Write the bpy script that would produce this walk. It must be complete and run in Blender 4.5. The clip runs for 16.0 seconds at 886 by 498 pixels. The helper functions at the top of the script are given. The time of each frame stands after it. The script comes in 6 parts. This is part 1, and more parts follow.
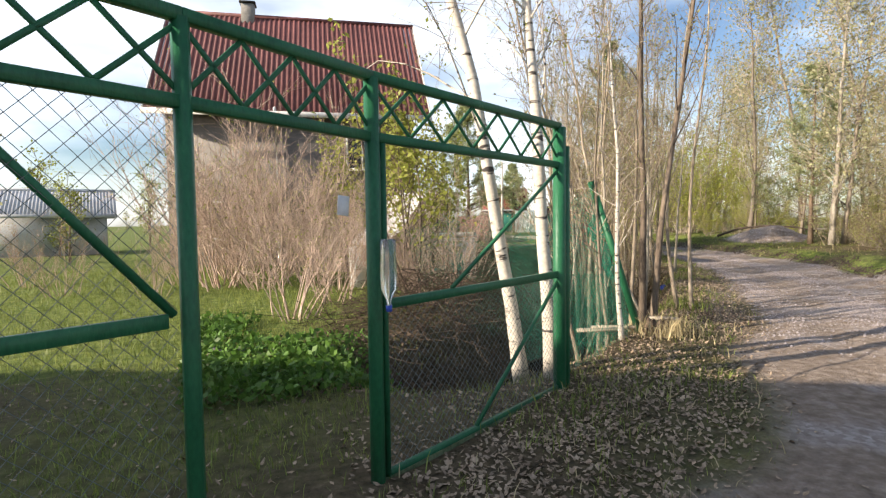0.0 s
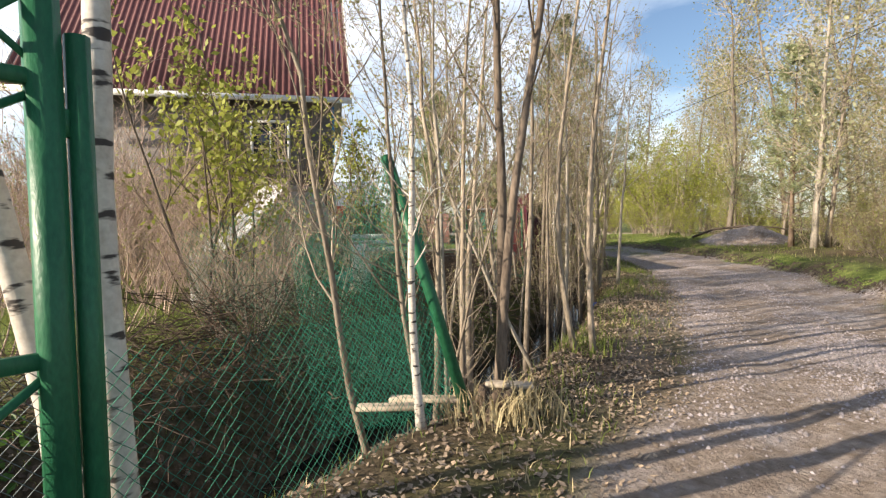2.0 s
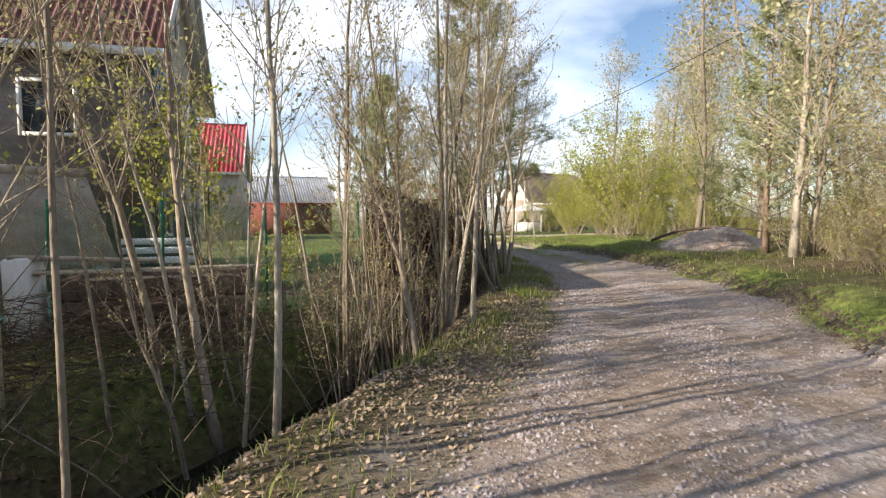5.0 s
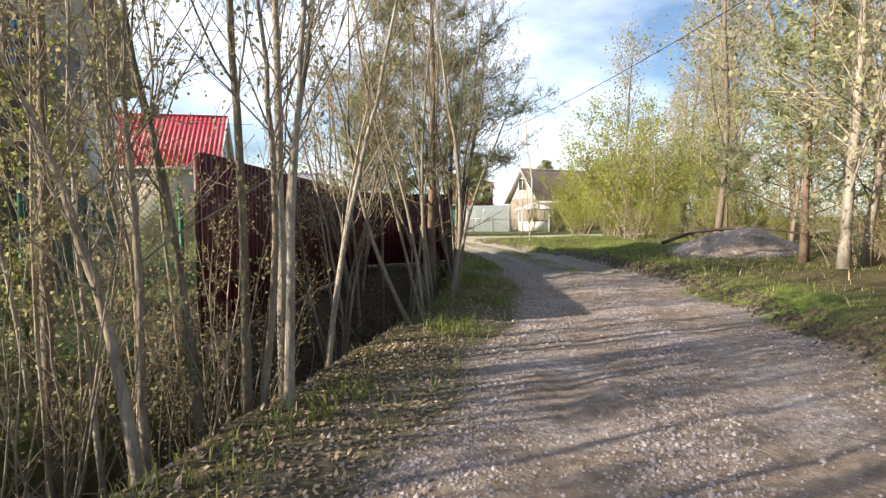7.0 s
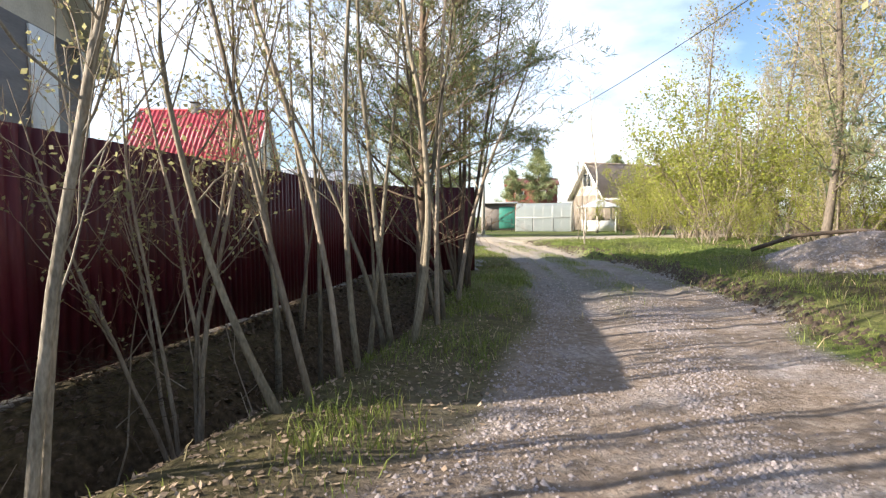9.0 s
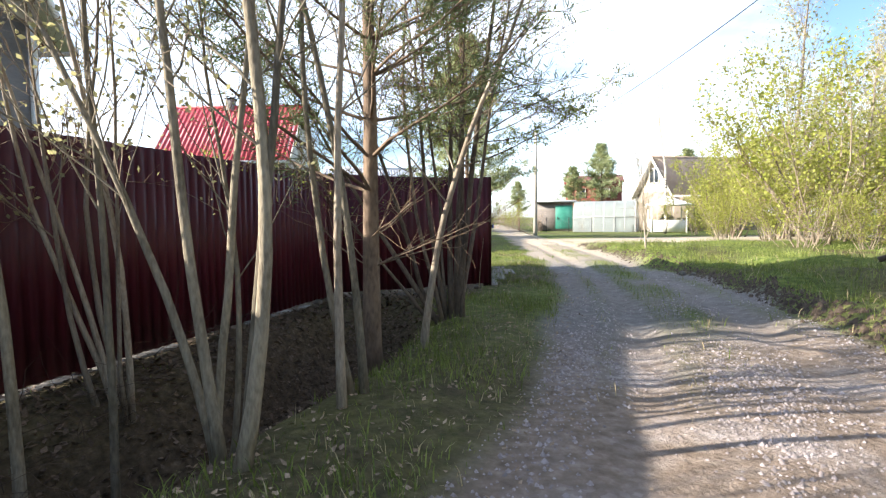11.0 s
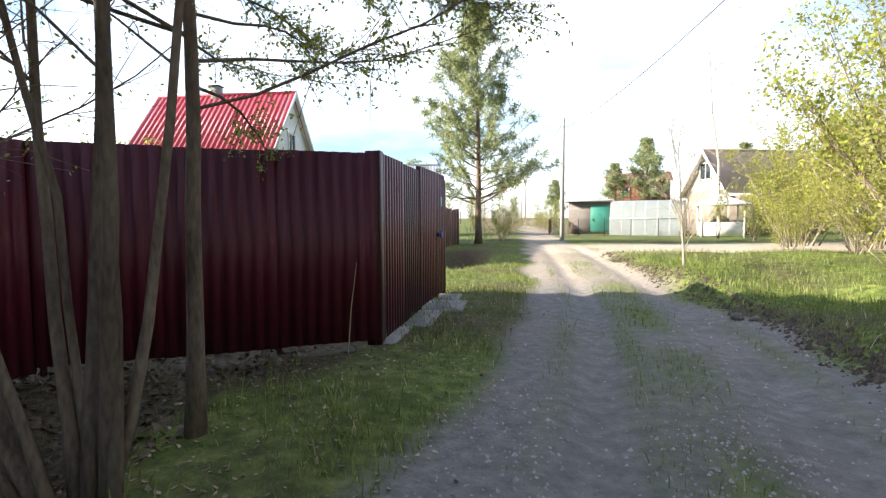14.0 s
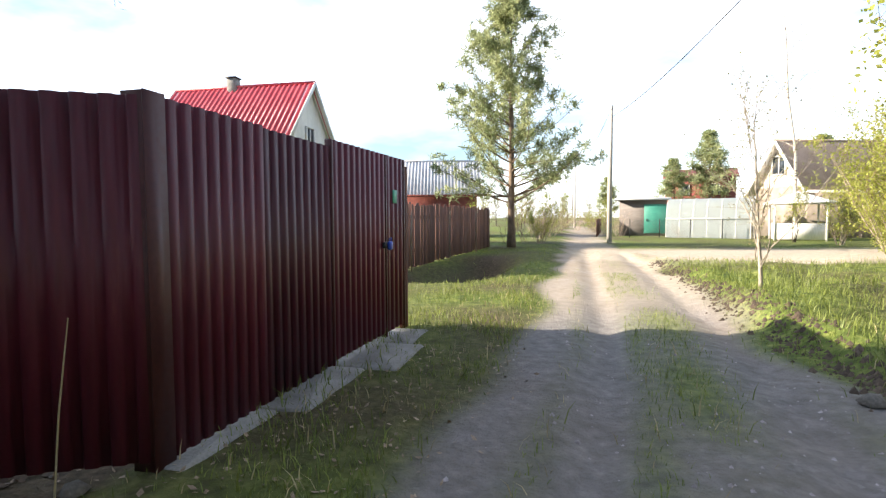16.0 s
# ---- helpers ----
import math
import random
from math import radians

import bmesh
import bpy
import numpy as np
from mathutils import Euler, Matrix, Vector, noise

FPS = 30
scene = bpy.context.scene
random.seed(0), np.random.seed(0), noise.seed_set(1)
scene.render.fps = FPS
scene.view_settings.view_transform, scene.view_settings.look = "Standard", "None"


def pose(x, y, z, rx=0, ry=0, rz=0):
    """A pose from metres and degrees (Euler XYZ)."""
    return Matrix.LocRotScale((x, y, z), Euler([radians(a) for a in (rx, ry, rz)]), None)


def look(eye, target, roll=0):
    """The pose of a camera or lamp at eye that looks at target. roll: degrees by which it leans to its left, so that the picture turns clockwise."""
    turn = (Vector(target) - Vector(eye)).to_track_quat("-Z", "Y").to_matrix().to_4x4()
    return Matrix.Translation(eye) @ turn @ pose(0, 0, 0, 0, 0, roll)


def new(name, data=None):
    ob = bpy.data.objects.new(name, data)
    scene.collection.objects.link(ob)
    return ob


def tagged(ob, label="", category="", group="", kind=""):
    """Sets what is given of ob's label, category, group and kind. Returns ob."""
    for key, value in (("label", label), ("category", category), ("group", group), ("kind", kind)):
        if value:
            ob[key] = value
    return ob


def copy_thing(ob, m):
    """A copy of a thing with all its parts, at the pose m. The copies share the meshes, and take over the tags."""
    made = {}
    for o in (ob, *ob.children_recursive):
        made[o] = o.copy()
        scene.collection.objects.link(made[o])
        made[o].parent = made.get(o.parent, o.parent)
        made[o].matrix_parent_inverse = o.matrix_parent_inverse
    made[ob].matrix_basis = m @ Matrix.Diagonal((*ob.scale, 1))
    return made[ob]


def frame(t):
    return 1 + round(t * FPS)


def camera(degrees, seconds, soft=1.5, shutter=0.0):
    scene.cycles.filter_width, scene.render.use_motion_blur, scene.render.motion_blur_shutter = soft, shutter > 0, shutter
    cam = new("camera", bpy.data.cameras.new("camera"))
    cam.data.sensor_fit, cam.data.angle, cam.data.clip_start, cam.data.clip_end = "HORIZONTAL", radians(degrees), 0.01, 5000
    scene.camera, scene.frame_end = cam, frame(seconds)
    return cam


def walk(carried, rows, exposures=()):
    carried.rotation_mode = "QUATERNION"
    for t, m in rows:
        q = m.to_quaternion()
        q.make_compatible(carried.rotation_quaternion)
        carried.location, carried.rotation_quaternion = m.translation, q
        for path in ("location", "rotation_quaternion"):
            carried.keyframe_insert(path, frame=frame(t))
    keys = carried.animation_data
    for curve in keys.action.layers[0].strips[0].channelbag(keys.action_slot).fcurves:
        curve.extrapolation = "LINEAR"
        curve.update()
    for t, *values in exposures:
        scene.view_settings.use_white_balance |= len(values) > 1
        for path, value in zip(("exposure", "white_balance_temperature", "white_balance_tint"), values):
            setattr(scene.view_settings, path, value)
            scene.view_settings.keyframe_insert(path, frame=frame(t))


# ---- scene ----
cam = camera(78.4, 16.0, soft=1.3)
PATH = [
    (0.0, 1.259, 0.864, 1.474, 87.09, 0.75, -24.24),
    (0.5, 2.081, 1.207, 1.469, 87.05, 0.81, -25.21),
    (1.0, 2.841, 1.591, 1.483, 87.1, 0.78, -25.84),
    (1.5, 3.611, 2.034, 1.477, 86.93, 0.64, -25.87),
    (2.0, 4.434, 2.469, 1.46, 87.0, 0.68, -24.96),
    (2.5, 5.308, 2.946, 1.453, 86.9, 0.68, -24.71),
    (3.0, 6.098, 3.406, 1.472, 86.95, 0.64, -24.87),
    (3.5, 6.957, 3.868, 1.44, 86.84, 0.58, -25.45),
    (4.0, 7.74, 4.358, 1.418, 86.94, 0.54, -26.11),
    (4.5, 8.538, 4.781, 1.435, 86.79, 0.46, -26.25),
    (5.0, 9.288, 5.254, 1.432, 86.83, 0.42, -26.17),
    (7.5, 12.818, 8.113, 1.4, 86.72, 0.29, -22.55),
    (8.0, 13.403, 8.741, 1.397, 86.76, 0.3, -20.1),
    (8.5, 14.055, 9.385, 1.416, 86.68, 0.25, -18.72),
    (11.0, 16.606, 12.75, 1.387, 86.66, 0.49, -10.48),
    (11.5, 17.159, 13.45, 1.41, 86.69, 0.47, -10.35),
    (12.0, 17.635, 14.164, 1.404, 86.75, 0.39, -9.33),
    (12.5, 18.144, 14.848, 1.42, 86.78, 0.51, -8.95),
    (13.0, 18.619, 15.571, 1.411, 86.77, 0.45, -7.29),
    (13.5, 19.095, 16.285, 1.412, 86.73, 0.44, -6.78),
    (14.0, 19.535, 17.032, 1.435, 86.71, 0.33, -5.67),
    (14.5, 19.981, 17.699, 1.474, 86.75, 0.41, -5.44),
    (15.0, 20.345, 18.45, 1.457, 86.73, 0.34, -3.78),
    (15.5, 20.7, 19.176, 1.472, 86.7, 0.32, -2.8),
    (16.0, 21.029, 19.988, 1.465, 86.68, 0.26, -0.11),
]
walk(cam, [(t, pose(*m)) for t, *m in PATH], exposures=((0.0, 1.02, 6900, 12), (2.0, 0.98, 6900, 12), (3.5, 1.04, 6800, 12), (5.0, 1.06, 6800, 12), (8.5, 1.24, 6600, 12), (11.0, 1.74, 6300, 11), (12.2, 1.72, 6300, 11), (13.2, 1.67, 6350, 11), (16.0, 1.66, 6700, 12)))

# ---- sky and sun ----
SUN_ELEV, SUN_FROM = radians(22.5), radians(177.7)      # the sun stands low over -x; shadows fall along +x
world = bpy.data.worlds.new("sky")
scene.world = world
world.use_nodes = True
wn, wl = world.node_tree.nodes, world.node_tree.links
wn.clear()
sky = wn.new("ShaderNodeTexSky")
sky.sky_type, sky.sun_disc, sky.sun_elevation, sky.sun_rotation = "NISHITA", False, SUN_ELEV, radians(90) - SUN_FROM
sky.air_density, sky.dust_density, sky.ozone_density = 1.0, 0.8, 3.0
tc = wn.new("ShaderNodeTexCoord")
mp = wn.new("ShaderNodeMapping")
mp.inputs["Scale"].default_value = (1.0, 1.6, 3.2)
cl = wn.new("ShaderNodeTexNoise")
cl.inputs["Scale"].default_value, cl.inputs["Detail"].default_value = 1.7, 8.0
rp = wn.new("ShaderNodeValToRGB")
rp.color_ramp.elements[0].position, rp.color_ramp.elements[1].position = 0.42, 0.8
sx = wn.new("ShaderNodeSeparateXYZ")
wl.new(tc.outputs["Generated"], sx.inputs[0])
veil = wn.new("ShaderNodeMath")
veil.operation, veil.inputs[1].default_value = "MULTIPLY_ADD", 0.07
lean = wn.new("ShaderNodeMath")
lean.operation, lean.inputs[1].default_value = "MULTIPLY_ADD", 0.0
wl.new(sx.outputs["Y"], veil.inputs[0])
wl.new(sx.outputs["X"], lean.inputs[0])
mx = wn.new("ShaderNodeMix")
mx.data_type = "RGBA"
mx.inputs["B"].default_value = (12.6, 13.6, 15.0, 1)
dim = wn.new("ShaderNodeMath")
dim.operation = "MULTIPLY"
dim.inputs[1].default_value = 0.82
bg = wn.new("ShaderNodeBackground")
bg.inputs["Strength"].default_value = 0.09
wo = wn.new("ShaderNodeOutputWorld")
wl.new(tc.outputs["Generated"], mp.inputs["Vector"])
wl.new(mp.outputs[0], cl.inputs["Vector"])
wl.new(cl.outputs["Fac"], lean.inputs[2])
wl.new(lean.outputs[0], veil.inputs[2])
wl.new(veil.outputs[0], rp.inputs[0])
thin = wn.new("ShaderNodeMapRange")
thin.inputs["From Min"].default_value, thin.inputs["From Max"].default_value = 0.25, 0.8
thin.inputs["To Min"].default_value, thin.inputs["To Max"].default_value = 1.0, 0.6
wl.new(sx.outputs["Z"], thin.inputs[0])
both = wn.new("ShaderNodeMath")
both.operation = "MULTIPLY"
wl.new(rp.outputs[0], both.inputs[0])
wl.new(thin.outputs[0], both.inputs[1])
wl.new(both.outputs[0], dim.inputs[0])
wl.new(dim.outputs[0], mx.inputs["Factor"])
wl.new(sky.outputs[0], mx.inputs["A"])
wl.new(mx.outputs["Result"], bg.inputs[0])
wl.new(bg.outputs[0], wo.inputs[0])
sun = new("sun", bpy.data.lights.new("sun", "SUN"))
sun.data.energy, sun.data.angle, sun.data.color = 5.0, radians(0.55), (1.0, 0.9, 0.76)
sun.matrix_world = look((20 * math.cos(SUN_FROM), 20 * math.sin(SUN_FROM), 20 * math.tan(SUN_ELEV)), (0, 0, 0))

# ---- materials ----
def mat(name, a, b, scale=8.0, rough=0.8, metal=0.0, bump=0.3, fine=60.0, c=None, stretch=(1, 1, 1), per="", soft=0.0, spec=0.3):
    """Two colours mixed by a coarse and a fine noise, with stains c, relief, and variation by object or by island."""
    m = bpy.data.materials.new(name)
    m.use_nodes = True
    n, l = m.node_tree.nodes, m.node_tree.links
    p = n["Principled BSDF"]
    p.inputs["Metallic"].default_value, p.inputs["Specular IOR Level"].default_value = metal, spec
    t = n.new("ShaderNodeTexCoord")
    s = n.new("ShaderNodeMapping")
    s.inputs["Scale"].default_value = stretch
    l.new(t.outputs["Object"], s.inputs["Vector"])
    big, small = n.new("ShaderNodeTexNoise"), n.new("ShaderNodeTexNoise")
    for k, v in ((big, scale), (small, fine)):
        k.inputs["Scale"].default_value, k.inputs["Detail"].default_value = v, 5.0
        l.new(s.outputs[0], k.inputs["Vector"])
    mixn = n.new("ShaderNodeMath")
    mixn.operation = "MULTIPLY_ADD"
    mixn.inputs[1].default_value, mixn.inputs[2].default_value = 0.45, 0.0
    l.new(small.outputs["Fac"], mixn.inputs[0])
    add = n.new("ShaderNodeMath")
    add.operation = "MULTIPLY_ADD"
    add.inputs[1].default_value = 0.55
    l.new(big.outputs["Fac"], add.inputs[0])
    l.new(mixn.outputs[0], add.inputs[2])
    ramp = n.new("ShaderNodeValToRGB")
    e = ramp.color_ramp.elements
    e[0].position, e[1].position = 0.36, 0.64
    e[0].color, e[1].color = (*a, 1), (*b, 1)
    if c:
        k = e.new(0.74)
        k.color = (*c, 1)
    l.new(add.outputs[0], ramp.inputs[0])
    colour = ramp.outputs[0]
    if per:
        src = n.new("ShaderNodeObjectInfo") if per == "object" else n.new("ShaderNodeNewGeometry")
        hsv = n.new("ShaderNodeHueSaturation")
        rng = n.new("ShaderNodeMapRange")
        rng.inputs["To Min"].default_value, rng.inputs["To Max"].default_value = 0.68, 1.32
        l.new(src.outputs["Random" if per == "object" else "Random Per Island"], rng.inputs[0])
        l.new(rng.outputs[0], hsv.inputs["Value"])
        l.new(colour, hsv.inputs["Color"])
        colour = hsv.outputs[0]
    l.new(colour, p.inputs["Base Color"])
    rr = n.new("ShaderNodeMapRange")
    rr.inputs["To Min"].default_value, rr.inputs["To Max"].default_value = max(0.03, rough - 0.12), min(1.0, rough + 0.12)
    l.new(small.outputs["Fac"], rr.inputs[0])
    l.new(rr.outputs[0], p.inputs["Roughness"])
    if bump:
        bp = n.new("ShaderNodeBump")
        bp.inputs["Strength"].default_value, bp.inputs["Distance"].default_value = bump, 0.02
        l.new(add.outputs[0], bp.inputs["Height"])
        l.new(bp.outputs[0], p.inputs["Normal"])
    if soft:
        out = n["Material Output"]
        tr, ms = n.new("ShaderNodeBsdfTranslucent"), n.new("ShaderNodeMixShader")
        ms.inputs[0].default_value = soft
        l.new(colour, tr.inputs[0])
        l.new(p.outputs[0], ms.inputs[1])
        l.new(tr.outputs[0], ms.inputs[2])
        l.new(ms.outputs[0], out.inputs[0])
    return m


M_BARK = mat("grey_bark", (0.16, 0.125, 0.09), (0.37, 0.31, 0.24), 5, 0.9, bump=0.8, fine=60, c=(0.5, 0.45, 0.37), stretch=(1, 1, 0.25), per="object")
# darker olive copy of the grey bark, shade put into the colour
M_SHADEBARK = mat("shade_olive_bark", (0.1, 0.083, 0.058), (0.28, 0.24, 0.175), 5, 0.9, bump=0.9, fine=55, c=(0.4, 0.37, 0.28), stretch=(1, 1, 0.3), per="object")
M_DARKBARK = mat("dark_bark", (0.07, 0.052, 0.04), (0.2, 0.155, 0.115), 4, 0.9, bump=0.9, fine=40, c=(0.26, 0.22, 0.16), stretch=(1, 1, 0.3), per="object")
M_TWIG = mat("twig", (0.13, 0.085, 0.055), (0.27, 0.19, 0.12), 3, 0.85, bump=0, per="island")
M_CANETWIG = mat("tan_twig", (0.2, 0.15, 0.1), (0.38, 0.3, 0.215), 3, 0.85, bump=0, per="island")
M_REDTWIG = mat("russet_cane", (0.3, 0.21, 0.165), (0.58, 0.45, 0.37), 3, 0.85, bump=0, per="island")
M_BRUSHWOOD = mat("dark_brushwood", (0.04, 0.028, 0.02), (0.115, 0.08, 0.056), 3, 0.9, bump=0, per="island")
M_PALETWIG = mat("pale_twig", (0.3, 0.24, 0.17), (0.48, 0.41, 0.31), 3, 0.85, bump=0, per="island")
M_LEAF = mat("young_leaf", (0.2, 0.24, 0.045), (0.36, 0.37, 0.08), 2, 0.55, bump=0, per="island", soft=0.45)
M_YLEAF = mat("yellow_green_leaf", (0.24, 0.275, 0.045), (0.4, 0.405, 0.1), 2, 0.55, bump=0, per="island", soft=0.5)
M_BUD = mat("pale_bud", (0.3, 0.3, 0.17), (0.43, 0.425, 0.26), 2, 0.6, bump=0, per="island", soft=0.4)
M_HAZE = mat("budding_haze", (0.27, 0.26, 0.12), (0.42, 0.395, 0.2), 2, 0.6, bump=0, per="island", soft=0.58)
M_NEEDLE = mat("pine_needle", (0.2, 0.25, 0.125), (0.44, 0.46, 0.24), 2, 0.55, bump=0, per="island", soft=0.55)
M_DARKNEEDLE = mat("dark_pine_needle", (0.07, 0.11, 0.05), (0.19, 0.22, 0.09), 2, 0.55, bump=0, per="island", soft=0.42)
M_GRASS = mat("grass_blade", (0.105, 0.148, 0.032), (0.26, 0.295, 0.075), 1.2, 0.5, bump=0, per="island", soft=0.35)
M_DRYGRASS = mat("dry_grass", (0.3, 0.24, 0.13), (0.5, 0.42, 0.25), 1.2, 0.8, bump=0, per="island", soft=0.2)
M_DEAD = mat("dead_leaf", (0.16, 0.112, 0.075), (0.42, 0.32, 0.225), 3, 0.85, bump=0.1, per="island")
# darker copy of the dead leaf, with the ditch's shade in its colour
M_SHADELITTER = mat("shade_dark_leaf", (0.055, 0.039, 0.027), (0.18, 0.128, 0.09), 3, 0.85, bump=0.1, per="island")
M_STONE = mat("gravel_stone", (0.2, 0.168, 0.16), (0.41, 0.36, 0.352), 20, 0.85, bump=0.2, per="island")
M_GREEN = mat("green_paint", (0.012, 0.085, 0.04), (0.022, 0.14, 0.062), 5, 0.42, bump=0.25, fine=80, c=(0.1, 0.2, 0.12), stretch=(1, 1, 0.4))
M_TEAL = mat("green_net", (0.01, 0.2, 0.13), (0.03, 0.32, 0.22), 9, 0.6, bump=0, per="island", soft=0.3)
M_GREENWIRE = mat("green_coated_wire", (0.012, 0.1, 0.06), (0.03, 0.2, 0.12), 9, 0.5, bump=0)
M_STUMP = mat("rotting_stump", (0.06, 0.042, 0.03), (0.2, 0.145, 0.1), 6, 0.95, bump=1.0, fine=40, stretch=(1, 1, 0.2), c=(0.3, 0.23, 0.16))
M_WIRE = mat("galvanised_wire", (0.1, 0.12, 0.11), (0.2, 0.22, 0.21), 20, 0.6, metal=0.4, bump=0)
M_WINE = mat("wine_red_sheet", (0.055, 0.007, 0.0132), (0.09, 0.0118, 0.0212), 1.6, 0.46, bump=0.02, fine=25, c=(0.12, 0.03, 0.03), stretch=(1, 1, 0.15), per="object", spec=0.34)
M_WINEDARK = mat("wine_red_trim", (0.045, 0.012, 0.012), (0.075, 0.022, 0.02), 2, 0.45, bump=0.05, fine=25)
M_CONC = mat("concrete", (0.19, 0.178, 0.162), (0.33, 0.312, 0.288), 4, 0.9, bump=0.5, fine=50, c=(0.4, 0.38, 0.355))
M_OLDCONC = mat("dirty_concrete", (0.1, 0.09, 0.075), (0.22, 0.2, 0.175), 4, 0.92, bump=0.5, fine=50, c=(0.3, 0.28, 0.25))
M_MOSSY = mat("mossy_concrete", (0.05, 0.07, 0.03), (0.13, 0.15, 0.08), 5, 0.95, bump=0.7, fine=50, c=(0.2, 0.19, 0.16))
M_CLOD = mat("dark_soil_clod", (0.045, 0.032, 0.022), (0.12, 0.088, 0.062), 20, 0.95, bump=0.3, per="island")
M_WEED = mat("weed_leaf", (0.05, 0.12, 0.02), (0.12, 0.22, 0.04), 2, 0.5, bump=0, per="island", soft=0.35)
M_WOODBARK = mat("shaded_wood_bark", (0.13, 0.105, 0.08), (0.3, 0.25, 0.195), 3, 0.9, bump=0.5, fine=40, stretch=(1, 1, 0.25), per="object")
M_PALEBARK = mat("pale_grey_bark", (0.17, 0.145, 0.11), (0.44, 0.39, 0.32), 7, 0.9, bump=0.8, fine=70, stretch=(1, 1, 0.25))
M_BROWNROOF = mat("red_brown_roof_sheet", (0.12, 0.047, 0.046), (0.225, 0.088, 0.083), 1.5, 0.65, bump=0.2, fine=14, c=(0.3, 0.17, 0.13), stretch=(1, 0.3, 0.3))
M_REDROOF = mat("raspberry_red_roof", (0.44, 0.045, 0.065), (0.57, 0.09, 0.11), 1.2, 0.45, bump=0.05, fine=12)
M_DARKROOF = mat("dark_brown_roof", (0.29, 0.215, 0.175), (0.42, 0.33, 0.27), 1.2, 0.7, bump=0.2, fine=12)
M_GREYROOF = mat("grey_roof", (0.4, 0.41, 0.43), (0.6, 0.61, 0.63), 1.2, 0.5, bump=0.05, fine=12)
M_WHITE = mat("white_boards", (0.62, 0.61, 0.58), (0.8, 0.79, 0.76), 1.5, 0.6, bump=0.1, fine=20, stretch=(1, 1, 0.2))
M_GREYWALL = mat("grey_brown_wall", (0.2, 0.165, 0.13), (0.33, 0.285, 0.235), 2, 0.9, bump=0.4, fine=20)
M_BROWNWALL = mat("grey_brown_render", (0.115, 0.1, 0.09), (0.2, 0.178, 0.16), 2, 0.7, bump=0.4, fine=20, stretch=(0.3, 0.3, 2))
M_BRICK = mat("red_brick_wall", (0.17, 0.05, 0.042), (0.28, 0.09, 0.07), 3, 0.85, bump=0.3, fine=20)
M_CREAM = mat("cream_wall", (0.42, 0.365, 0.29), (0.56, 0.5, 0.405), 2, 0.8, bump=0.1, fine=20)
M_TEALDOOR = mat("teal_door", (0.03, 0.17, 0.13), (0.05, 0.24, 0.18), 2, 0.5, bump=0.1, fine=20)
M_WOOD = mat("weathered_wood", (0.24, 0.19, 0.14), (0.42, 0.36, 0.28), 3, 0.85, bump=0.5, fine=30, stretch=(1, 1, 0.15), per="object")
M_BROWNBOARD = mat("red_brown_board", (0.1, 0.05, 0.04), (0.19, 0.1, 0.08), 3, 0.8, bump=0.4, fine=30, stretch=(1, 1, 0.15), per="object")
M_BLUE = mat("blue_plastic", (0.03, 0.06, 0.35), (0.06, 0.12, 0.5), 8, 0.35, bump=0)
M_BLUETRIM = mat("blue_window_paint", (0.05, 0.25, 0.5), (0.09, 0.36, 0.65), 6, 0.45, bump=0.1)
M_PLATE = mat("green_plate", (0.05, 0.3, 0.2), (0.08, 0.4, 0.28), 8, 0.4, bump=0)
M_BLACK = mat("black_metal", (0.02, 0.02, 0.022), (0.05, 0.05, 0.05), 8, 0.5, metal=0.5, bump=0.05)
M_PAPER = mat("white_plastic", (0.7, 0.7, 0.7), (0.82, 0.82, 0.82), 8, 0.4, bump=0.05, soft=0.3)
M_POLE = mat("grey_pole_wood", (0.38, 0.35, 0.31), (0.55, 0.52, 0.47), 3, 0.85, bump=0.4, fine=30, stretch=(1, 1, 0.1))


def birch_bark():
    m = mat("birch_bark", (0.45, 0.39, 0.32), (0.68, 0.62, 0.54), 3, 0.75, bump=0.3, fine=30)
    n, l = m.node_tree.nodes, m.node_tree.links
    p = n["Principled BSDF"]
    was = p.inputs["Base Color"].links[0].from_socket
    t, s, k, r, x = (n.new("ShaderNode" + i) for i in ("TexCoord", "Mapping", "TexNoise", "ValToRGB", "Mix"))
    s.inputs["Scale"].default_value = (2.2, 2.2, 9.0)
    k.inputs["Scale"].default_value, k.inputs["Detail"].default_value = 1.6, 4
    r.color_ramp.elements[0].position, r.color_ramp.elements[1].position = 0.58, 0.64
    x.data_type = "RGBA"
    x.inputs["B"].default_value = (0.06, 0.05, 0.045, 1)
    l.new(t.outputs["Object"], s.inputs[0])
    l.new(s.outputs[0], k.inputs[0])
    l.new(k.outputs["Fac"], r.inputs[0])
    l.new(r.outputs[0], x.inputs["Factor"])
    l.new(was, x.inputs["A"])
    l.new(x.outputs["Result"], p.inputs["Base Color"])
    return m


M_BIRCH = birch_bark()


def glass(name, tint, rough=0.05, clear=0.0):
    m = bpy.data.materials.new(name)
    m.use_nodes = True
    p = m.node_tree.nodes["Principled BSDF"]
    p.inputs["Base Color"].default_value, p.inputs["Roughness"].default_value = (*tint, 1), rough
    p.inputs["Transmission Weight"].default_value, p.inputs["IOR"].default_value = clear, 1.45
    return m


M_PANE = glass("window_glass", (0.03, 0.04, 0.05), 0.04)
M_FILM = glass("greenhouse_film", (0.5, 0.55, 0.55), 0.4, 0.6)
M_BOTTLE = glass("clear_plastic", (0.9, 0.95, 0.97), 0.12, 0.9)


def water_mat():
    m = mat("ditch_water", (0.008, 0.009, 0.008), (0.014, 0.015, 0.012), 3, 0.04, bump=0.02, fine=8, spec=0.6)
    return m


M_WATER = water_mat()


